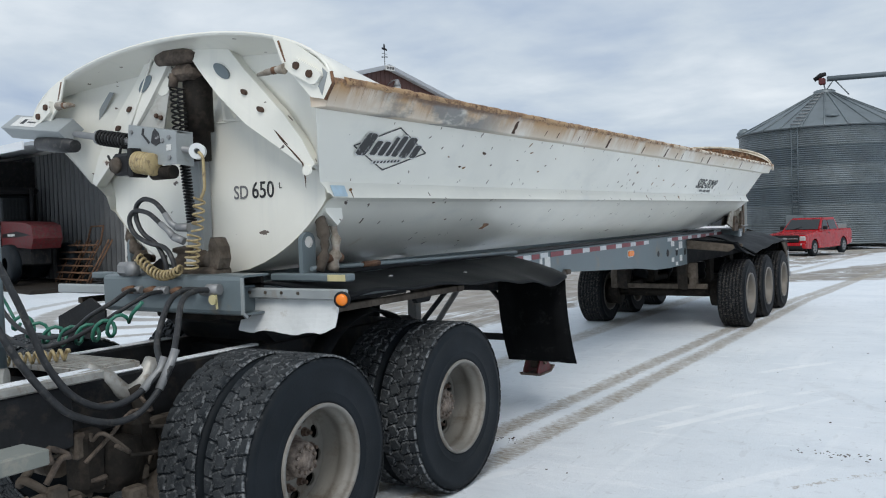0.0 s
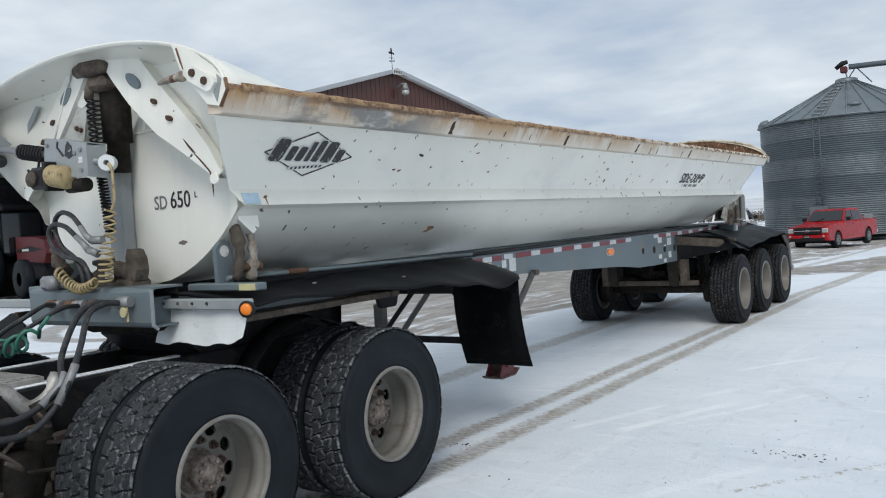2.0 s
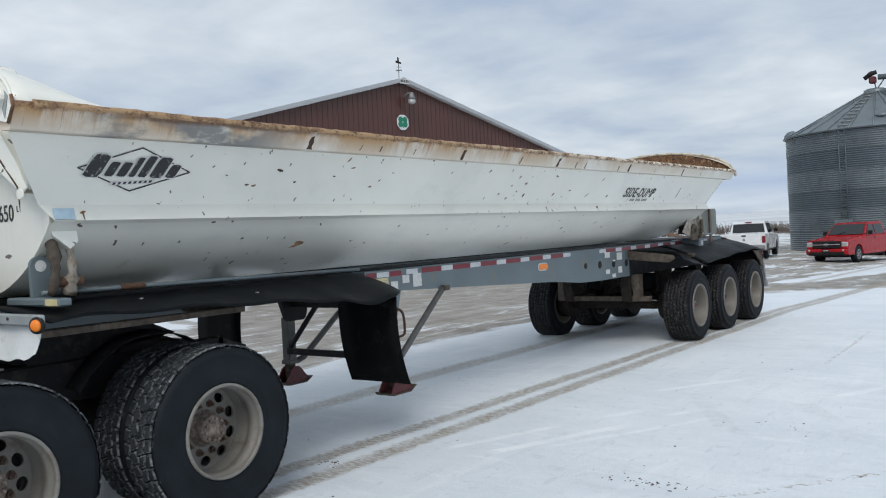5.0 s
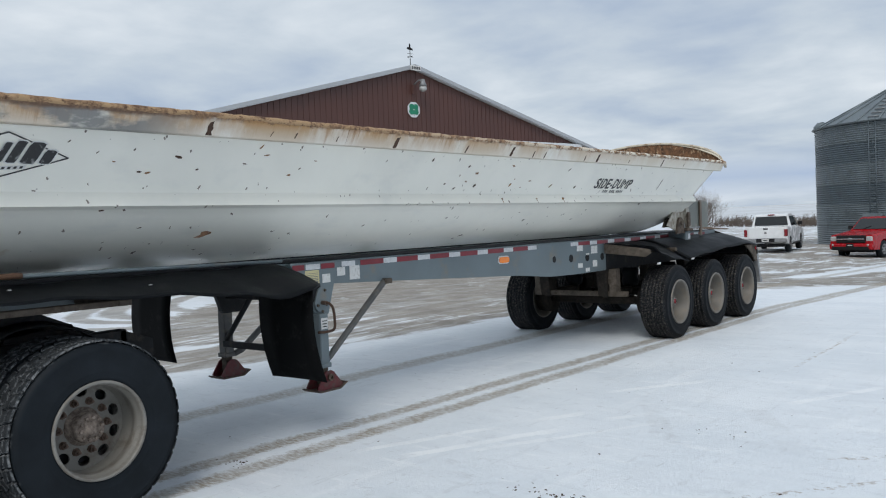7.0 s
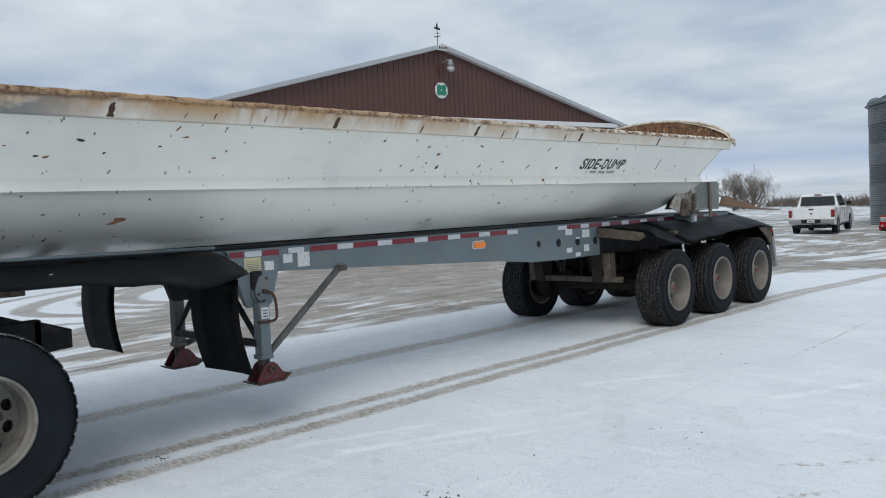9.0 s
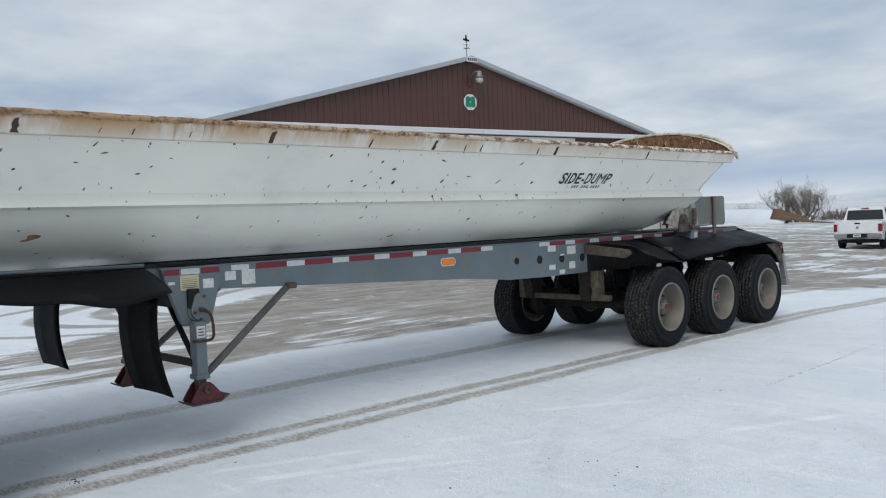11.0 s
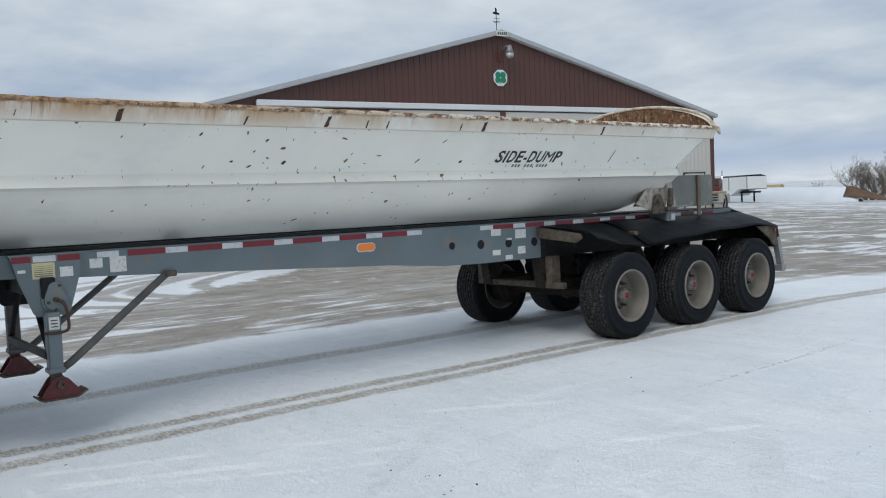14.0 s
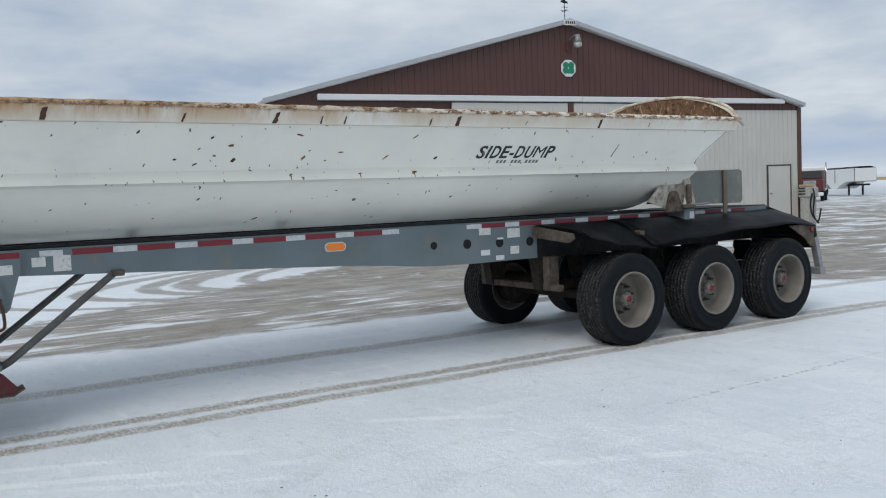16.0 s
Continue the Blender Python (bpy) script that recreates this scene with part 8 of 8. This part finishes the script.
# ---------------------------------------------------------------- pickups
def pickup(name, at, yaw, paint, label, red_tail):
    """A pickup truck: local y runs to its nose."""
    t = thing(name, at, label, "pickup truck", yaw=yaw)
    w = 0.98
    arch_f = arc(1.85, 0.40, 0.47, 0, 180, 12)
    arch_r = arc(-1.80, 0.40, 0.47, 0, 180, 12)
    side = [(2.88, 0.42), (2.93, 0.75), (2.86, 1.08), (1.35, 1.22), (0.9, 1.25), (-2.85, 1.25), (-2.90, 0.62), (-2.86, 0.50), (-2.27, 0.40)] + arch_r[::-1][1:-1] + [(-1.33, 0.40), (1.38, 0.40)] + arch_f[::-1][1:-1] + [(2.32, 0.40)]
    body = Build()
    n = len(side)
    rows = []
    for x, kx in ((-w, 0.0), (-w + 0.06, 1.0), (w - 0.06, 1.0), (w, 0.0)):
        rows.append([(x, y * (0.985 if kx == 0 else 1.0), z - (0.0 if kx else 0.05) * (z > 1.0)) for y, z in side])
    body.add([p for row in rows for p in row], [(i * n + j, i * n + (j + 1) % n, (i + 1) * n + (j + 1) % n, (i + 1) * n + j) for i in range(3) for j in range(n)] + [tuple(range(n)), tuple(3 * n + j for j in range(n))])
    part("body", body, paint, t, "", True)
    cabp = [(1.15, 1.22), (0.45, 1.80), (0.2, 1.86), (-0.95, 1.86), (-1.15, 1.78), (-1.25, 1.22)]
    v = []
    for s in (-1, 1):
        for y, z in cabp:
            v.append((s * (0.93 - 0.17 * smooth01((z - 1.22) / 0.64)), y, z))
    m = len(cabp)
    part("cab", Build().add(v, [tuple(range(m)), tuple(range(m, 2 * m))] + [(i, (i + 1) % m, m + (i + 1) % m, m + i) for i in range(m)]), paint, t, "", True)
    ws = Build()
    ws.add([(-0.83, 1.08, 1.29), (0.83, 1.08, 1.29), (0.72, 0.50, 1.77), (-0.72, 0.50, 1.77)], [(0, 1, 2, 3)])
    part("windscreen", Build().add([(p[0], p[1] + 0.018, p[2] + 0.018) for p in ws.v] + [tuple(p) for p in ws.v], [(0, 1, 2, 3), (7, 6, 5, 4), (0, 4, 5, 1), (1, 5, 6, 2), (2, 6, 7, 3), (3, 7, 4, 0)]), "glass", t, "tinted windscreen", True)
    part("rear_window", Build().add([(-0.78, -1.265, 1.30), (0.78, -1.265, 1.30), (0.72, -1.185, 1.74), (-0.72, -1.185, 1.74), (-0.78, -1.245, 1.30), (0.78, -1.245, 1.30), (0.72, -1.165, 1.74), (-0.72, -1.165, 1.74)],
                                   [(0, 1, 2, 3), (7, 6, 5, 4), (0, 4, 5, 1), (1, 5, 6, 2), (2, 6, 7, 3), (3, 7, 4, 0)]), "glass", t, "dark rear window", True)
    for s in (1, -1):
        for ya, yb, yc, yd in ((0.88, -0.02, -0.02, 0.40), (-0.10, -1.08, -1.0, -0.10)):
            q = [(ya, 1.28), (yb, 1.28), (yc, 1.75), (yd, 1.75)]
            vv = [(s * (0.945 - 0.17 * (z - 1.22) / 0.64), y, z) for y, z in q] + [(s * (0.925 - 0.17 * (z - 1.22) / 0.64), y, z) for y, z in q]
            part("side_window", Build().add(vv, [(0, 1, 2, 3), (7, 6, 5, 4), (0, 4, 5, 1), (1, 5, 6, 2), (2, 6, 7, 3), (3, 7, 4, 0)]), "glass", t, "", True)
        part("mirror", Build().box((min(s * 0.97, s * 1.18), 0.75, 1.28), (max(s * 0.97, s * 1.18), 0.87, 1.47), 0.03), "black", t, "", True)
        part("headlight", Build().box((min(s * 0.66, s * 0.96), 2.72, 0.78), (max(s * 0.66, s * 0.96), 2.935, 1.02), 0.04), "lamp", t, "clear headlight", True)
        part("tail_light", Build().box((min(s * 0.84, s * 0.985), -2.935, 0.80), (max(s * 0.84, s * 0.985), -2.75, 1.14), 0.02), "redlens", t, "red tail light", True)
        part("door_handle", Build().box((min(s * 0.975, s * 1.0), 0.02, 1.10), (max(s * 0.975, s * 1.0), 0.2, 1.14), 0.008), "black", t, "", True)
        for y in (1.85, -1.80):
            tyre = part("wheel", Build().lathe([(0.1, 0.0), (0.1, 0.18), (0.125, 0.24), (0.09, 0.25), (-0.12, 0.25)], Matrix.Translation((s * 0.86, y, 0.40)) @ Matrix.Rotation(0 if s > 0 else math.pi, 4, "Z"), 24), "steel", t, "grey spoked wheel", True)
            part("tyre", Build().lathe([(-0.125, 0.24), (-0.135, 0.33), (-0.10, 0.395), (0.10, 0.395), (0.135, 0.33), (0.125, 0.24)], Matrix.Translation((s * 0.86, y, 0.40)), 32), "tyre", tyre, "", True)
            for i in range(6):
                a = 2 * math.pi * i / 6
                part("spoke_gap", Build().lathe([(0, 0), (0, 0.045), (0.004, 0.045)], Matrix.Translation((s * 0.963, y + 0.14 * math.cos(a), 0.40 + 0.14 * math.sin(a))) @ Matrix.Rotation(0 if s > 0 else math.pi, 4, "Z"), 10, False), "black", tyre, "", True)
    part("grille", Build().box((-0.66, 2.86, 0.72), (0.66, 2.99, 1.07), 0.03), "black", t, "black grille", True)
    part("grille_bar", Build().box((-0.64, 2.985, 0.88), (0.64, 3.005, 0.92), 0.008), "chrome" if not red_tail else "black", t, "", True)
    part("badge", Build().lathe([(0, 0), (0, 0.085), (0.012, 0.08), (0.012, 0)], Matrix.Translation((0, 2.995, 0.90)) @ Matrix.Rotation(math.pi / 2, 4, "Z") @ Matrix.Diagonal((1, 1.5, 0.7, 1)), 16), "steel", t, "", True)
    part("front_bumper", Build().box((-0.98, 2.72, 0.42), (0.98, 3.03, 0.70), 0.06), paint, t, "", True)
    part("air_intake", Build().box((-0.86, 2.90, 0.395), (0.86, 3.04, 0.585), 0.03), "black", t, "black lower valance", True)
    for s in (1, -1):
        part("fog_lamp", Build().lathe([(0, 0), (0, 0.05), (0.012, 0.045), (0.012, 0)], Matrix.Translation((s * 0.80, 3.03, 0.635)) @ Matrix.Rotation(math.pi / 2, 4, "Z"), 12), "lamp", t, "", True)
        part("wiper", Build().tube([(s * 0.62 - 0.25, 1.13, 1.30), (s * 0.62 - 0.60, 0.97, 1.44)], 0.012, 5), "black", t, "", True)
    part("front_plate", Build().box((-0.17, 3.03, 0.56), (0.17, 3.045, 0.69), 0.004), "black", t, "", True)
    part("plate_bar", Build().box((-0.11, 3.045, 0.61), (0.11, 3.047, 0.64), 0.0005), "paper", t, "", True)
    part("rear_bumper", Build().box((-0.97, -3.02, 0.50), (0.97, -2.80, 0.70), 0.04), "chrome" if not red_tail else "steel", t, "steel rear bumper", True)
    part("bumper_recess", Build().box((-0.42, -3.028, 0.53), (0.42, -3.0, 0.70), 0.01), "black", t, "", True)
    part("tow_hitch", Build().box((-0.05, -3.06, 0.40), (0.05, -2.8, 0.48), 0.01), "black", t, "", True)
    part("rear_plate", Build().box((-0.16, -3.04, 0.56), (0.16, -3.03, 0.68), 0.003), "paper", t, "", True)
    part("plate_bar", Build().box((-0.11, -3.044, 0.60), (0.11, -3.041, 0.64), 0.0005), "decal", t, "", True)
    gate = part("tailgate", Build().box((-0.80, -2.925, 0.70), (0.80, -2.86, 1.255), 0.02), paint, t, "", True)
    part("gate_handle", Build().box((-0.11, -2.935, 1.13), (0.11, -2.92, 1.20), 0.005), "black", gate, "", True)
    part("gate_badge", Build().lathe([(0, 0), (0, 0.06), (0.01, 0.055), (0.01, 0)], Matrix.Translation((0, -2.925, 0.98)) @ Matrix.Rotation(-math.pi / 2, 4, "Z"), 12), "steel", gate, "", True)
    part("underbody", Build().box((-0.8, -2.6, 0.28), (0.8, 2.5, 0.45), 0.05), "chassis", t, "", True)
    part("brake_light", Build().box((-0.16, -1.20, 1.80), (0.16, -1.08, 1.845), 0.008), "redlens", t, "", True)
    part("rocker_trim", Build().box((-1.0, -1.2, 0.38), (1.0, 1.25, 0.46), 0.02), "black" if red_tail else paint, t, "", True)
    return t


pickup("pickup_truck", (-6.64, 46.05, ground_z(-6.64, 46.05) + 0.02), math.degrees(math.atan2(-0.970, -0.242)) - 90, "red", "red pickup truck parked beside the grain bin", False)
pickup("pickup_truck", (-11.5, 45.9, ground_z(-11.5, 44.5)), math.degrees(math.atan2(0.99, -0.146)) - 90, "white", "white four-door pickup truck seen from its tailgate", True)

# ---------------------------------------------------------------- fuel pump, far trucks, silage bag
gp = ground_z(-16, 36.1)
pump = thing("fuel_pump", (-16.40, 36.6, gp), "old white fuel pump with black hose", "fuel pump")
part("pump_body", Build().box((-16.62, 36.35, gp), (-16.22, 36.85, 1.20), 0.03), "pumpgrey", pump)
part("pump_head", Build().box((-16.68, 36.3, 1.12), (-16.14, 36.9, 1.54), 0.05), "pumpgrey", pump, "grubby white pump head with slotted dial")
part("pump_cap", Build().box((-16.66, 36.32, 1.54), (-16.30, 36.88, 1.64), 0.03), "straw", pump, "tan cap")
part("pump_nozzle", Build().box((-16.16, 36.34, 1.20), (-16.02, 36.50, 1.56), 0.04), "pumpgrey", pump)
part("pump_hose", Build().tube(curve_through([(-16.07, 36.35, 1.30), (-16.12, 36.3, 0.9), (-16.05, 36.3, 0.45), (-15.78, 36.3, 0.12)], 8), 0.03, 8), "black", pump)
for i in range(3):
    part("pump_dial", Build().box((-16.62, 36.28, 1.24 + 0.11 * i), (-16.34, 36.30, 1.30 + 0.11 * i), 0.005), "decal", pump)
part("pump_hose", Build().tube(curve_through([(-16.10, 36.4, 1.55), (-15.95, 36.3, 1.2), (-16.00, 36.3, 0.5), (-15.80, 36.3, 0.2), (-15.70, 36.35, 0.7)], 8), 0.03, 8), "black", pump)


def far_semi(at, yaw):
    t = thing("hopper_semi", at, "red and white semi truck parked across the yard", "truck", yaw=yaw)
    part("cab", Build().prism([(0.9, 0.9), (2.1, 1.0), (2.2, 2.0), (1.0, 2.15), (0.6, 2.9), (-1.2, 2.95), (-1.2, 0.9)], "x", -1.15, 1.15), "darkred", t, "dark red cab", True)
    part("windscreen", Build().prism([(1.0, 2.18), (0.62, 2.85), (0.67, 2.87), (1.06, 2.2)], "x", -1.0, 1.0), "glass", t, "", True)
    part("grille", Build().box((-0.55, 2.15, 1.0), (0.55, 2.25, 1.95), 0.04), "chrome", t, "chrome grille", True)
    part("bumper", Build().box((-1.2, 2.05, 0.5), (1.2, 2.3, 0.85), 0.05), "white", t, "", True)
    part("sleeper", Build().box((-1.2, -3.2, 0.9), (1.2, -1.2, 3.3), 0.1), "white", t, "", True)
    for s in (1, -1):
        for y in (1.4, -2.6, -3.9):
            part("wheel", Build().lathe([(-0.15, 0.2), (-0.15, 0.5), (0.15, 0.5), (0.15, 0.2)], Matrix.Translation((s * 1.05, y, 0.5)), 20), "tyre", t, "", True)
        part("exhaust", Build().tube([(s * 1.25, -1.1, 1.2), (s * 1.25, -1.1, 3.7)], 0.07, 8), "chrome", t, "", True)
    return t


def far_trailer(at, yaw):
    t = thing("hopper_trailer", at, "white grain hopper trailer with dark rolled tarp", "trailer", yaw=yaw)
    part("hopper_body", Build().prism([(-6, 3.0), (6, 3.0), (6, 1.6), (4.0, 1.55), (2.2, 0.8), (1.2, 0.8), (0.2, 1.5), (-0.2, 1.5), (-1.2, 0.8), (-2.2, 0.8), (-4, 1.55), (-6, 1.6)], "x", -1.2, 1.2), "panel", t, "", True)
    part("tarp", Build().prism([(-1.2, 3.0), (-0.6, 3.2), (0.6, 3.2), (1.2, 3.0)], "y", -6, 6), "rubber", t, "dark rolled tarp", True)
    for y in (-5.9, -2.0, 2.0, 5.9):
        part("body_post", Build().box((-1.24, y - 0.07, 1.5), (1.24, y + 0.07, 3.02), 0.01), "steel", t, "", True)
    part("chassis", Build().box((-0.5, -6, 1.1), (0.5, 6, 1.3), 0.02), "chassis", t, "", True)
    for s in (1, -1):
        part("landing_leg", Build().box((s * 0.8 - 0.08, 4.0, 0.05), (s * 0.8 + 0.08, 4.16, 1.3), 0.01), "chassis", t, "", True)
        for y in (-4.2, -5.4):
            part("wheel", Build().lathe([(-0.15, 0.2), (-0.15, 0.5), (0.15, 0.5), (0.15, 0.2)], Matrix.Translation((s * 1.05, y, 0.5)), 20), "tyre", t, "", True)
    return t


far_semi((-45.3, 80.1, ground_z(-45.3, 80.1)), -150)
far_trailer((-53.4, 96.9, ground_z(-53.4, 96.9)), -118)
rows = []
for i in range(31):
    t = i / 30
    x, y = -37.3 - 63 * t, 96.0 + 26 * t
    gz_ = ground_z(x, y)
    taper = smooth01(t / 0.04) * 0.75 + 0.25 if t < 0.04 else 1.0
    rows.append([(x + 1.4 * taper * math.cos(a) * 0.35, y + 1.4 * taper * math.cos(a), gz_ - 0.1 + 1.75 * taper * math.sin(a) + 0.02 * math.sin(9 * t * 30 + a)) for a in (math.pi * j / 14 for j in range(15))])
solo("silage_bag", Build().sheet(rows, (0, 0, -0.03)), "bagfilm", "long white plastic silage bag lying on snow", "silage bag", (-60, 105, 0.2))
rows = [[(-39.0 + 7.0 * u, 95.6 - 0.4 * u + 0.9 * v, ground_z(-40 + 4 * u, 96.0) - 0.02 + (1.65 * (1 - u) ** 1.2 + 0.16 * math.sin(7 * u) + 0.10 * (1 - u) * math.sin(17 * u)) * (0.35 + 0.65 * v)) for u in (i / 16 for i in range(17))] for v in (0, 0.33, 0.66, 1.0)]
solo("torn_sheet", Build().sheet(rows, (0, 0.03, -0.03)), "rag", "torn brown sheet at the bag's open end", "tarpaulin", (-39, 96.5, 0))
solo("straw_bale", Build().tube([(-63, 122, ground_z(-63, 122) + 0.9), (-60.5, 122.5, ground_z(-61, 122) + 0.9)], 0.95, 20), "straw", "round tan straw bale", "bale", (-62, 122, 0))


# ---------------------------------------------------------------- bare trees
def branches(rnd, start, direction, length, radius, depth, out, spread=0.55):
    """Grows a branching skeleton; out gathers (points, radii, depth)."""
    pts, p, d = [Vector(start)], Vector(start), Vector(direction).normalized()
    for _ in range(3):
        d = (d + Vector((rnd.uniform(-0.18, 0.18), rnd.uniform(-0.18, 0.18), rnd.uniform(-0.02, 0.16)))).normalized()
        p = p + d * length / 3
        pts.append(p.copy())
    out.append((pts, [radius, radius * 0.88, radius * 0.75, radius * 0.6], depth))
    if depth == 0:
        return
    for _ in range(rnd.choice((3, 4, 4))):
        t = rnd.choice((1, 2, 3))
        turn = Vector((rnd.uniform(-1, 1), rnd.uniform(-1, 1), rnd.uniform(-0.25, 0.7)))
        branches(rnd, pts[t], d + turn * spread * 1.5, length * rnd.uniform(0.56, 0.78), radius * 0.52, depth - 1, out, spread)


def bare_tree(at, height, seed, label, stems=5, depth=4, lean=0.5):
    rnd = random.Random(seed)
    t = thing("bare_tree", at, label, "tree", "bare trees")
    out = []
    for i in range(stems):
        a = 2 * math.pi * (i + rnd.random() * 0.6) / stems
        tilt = lean * rnd.uniform(0.3, 2.0)
        branches(rnd, (at[0] + 0.2 * math.cos(a), at[1] + 0.2 * math.sin(a), at[2] - 0.1), (tilt * math.cos(a), tilt * math.sin(a), 1.0), height * 0.31, height * 0.015, depth, out, 0.7)
    trunk, crown = Build(), Build()
    for pts, radii, dd in out:
        if dd >= depth - 1:
            trunk.tube(pts, radii, 6)
        else:
            crown.tube(pts, [max(r2 * 0.6, 0.0035) for r2 in radii], 3, False, False)
    part("trunk", trunk, "bark", t)
    part("crown", crown, "bark", t, "bare grey-brown twigs")
    return t


bare_tree((-38.0, 101.0, ground_z(-38.0, 101) - 0.6), 7.6, 5, "wide bare shrubby tree on snowy field", 13, 5, 0.85)
bare_tree((-57.5, 128.0, ground_z(-57.5, 128)), 3.4, 9, "small bare bush on snowy field", 6, 3, 0.9)
rnd = random.Random(21)
scrub = Build()
for i in range(300):
    x = -40 + 24 * rnd.random()
    y = rnd.uniform(104, 116)
    hgt = rnd.uniform(0.9, 2.0)
    gz_ = ground_z(x, y)
    out = []
    for j in range(3):
        a = rnd.uniform(0, 6.28)
        branches(rnd, (x + rnd.uniform(-0.9, 0.9), y, gz_ - 0.2), (0.6 * math.cos(a), 0.6 * math.sin(a), 1), hgt * 0.45, 0.04, 2, out)
    for pts, radii, dd in out:
        scrub.tube(pts, [max(r2 * 0.6, 0.008) for r2 in radii], 3, False, False)
solo("far_scrub", scrub, "scrub", "belt of brown bare scrub along the far field", "scrub", (-28, 110, 0), kind="stuff")


# ---------------------------------------------------------------- crumbs of soil on the snow
rnd = random.Random(31)
clods = Build()
for cx, cy, n, sx, sy in ((-0.78, 6.50, 46, 0.30, 0.10), (-3.05, 5.88, 26, 0.22, 0.07), (-0.55, 8.35, 10, 0.5, 0.2), (-1.0, 10.5, 10, 2.2, 1.8), (0.8, 9.0, 12, 2.5, 2.2), (-1.9, 7.0, 12, 1.8, 2.4)):
    for _ in range(n):
        x, y = cx + rnd.gauss(0, sx * 0.5), cy + rnd.gauss(0, sy * 0.5)
        r2 = rnd.uniform(0.002, 0.0075)
        m = Matrix.Translation((x, y, ground_z(x, y) + r2 * 0.3)) @ Matrix.Rotation(rnd.uniform(0, 3), 4, "Z") @ Matrix.Diagonal((rnd.uniform(0.7, 2.2), rnd.uniform(0.5, 1.0), rnd.uniform(0.3, 0.6), 1))
        clods.box((-r2, -r2, -r2), (r2, r2, r2), r2 * 0.5, m)
solo("soil_crumbs", clods, "mould", "dark brown crumbs of soil scattered on snow", "soil", (-1.5, 7.5, 0), kind="stuff")
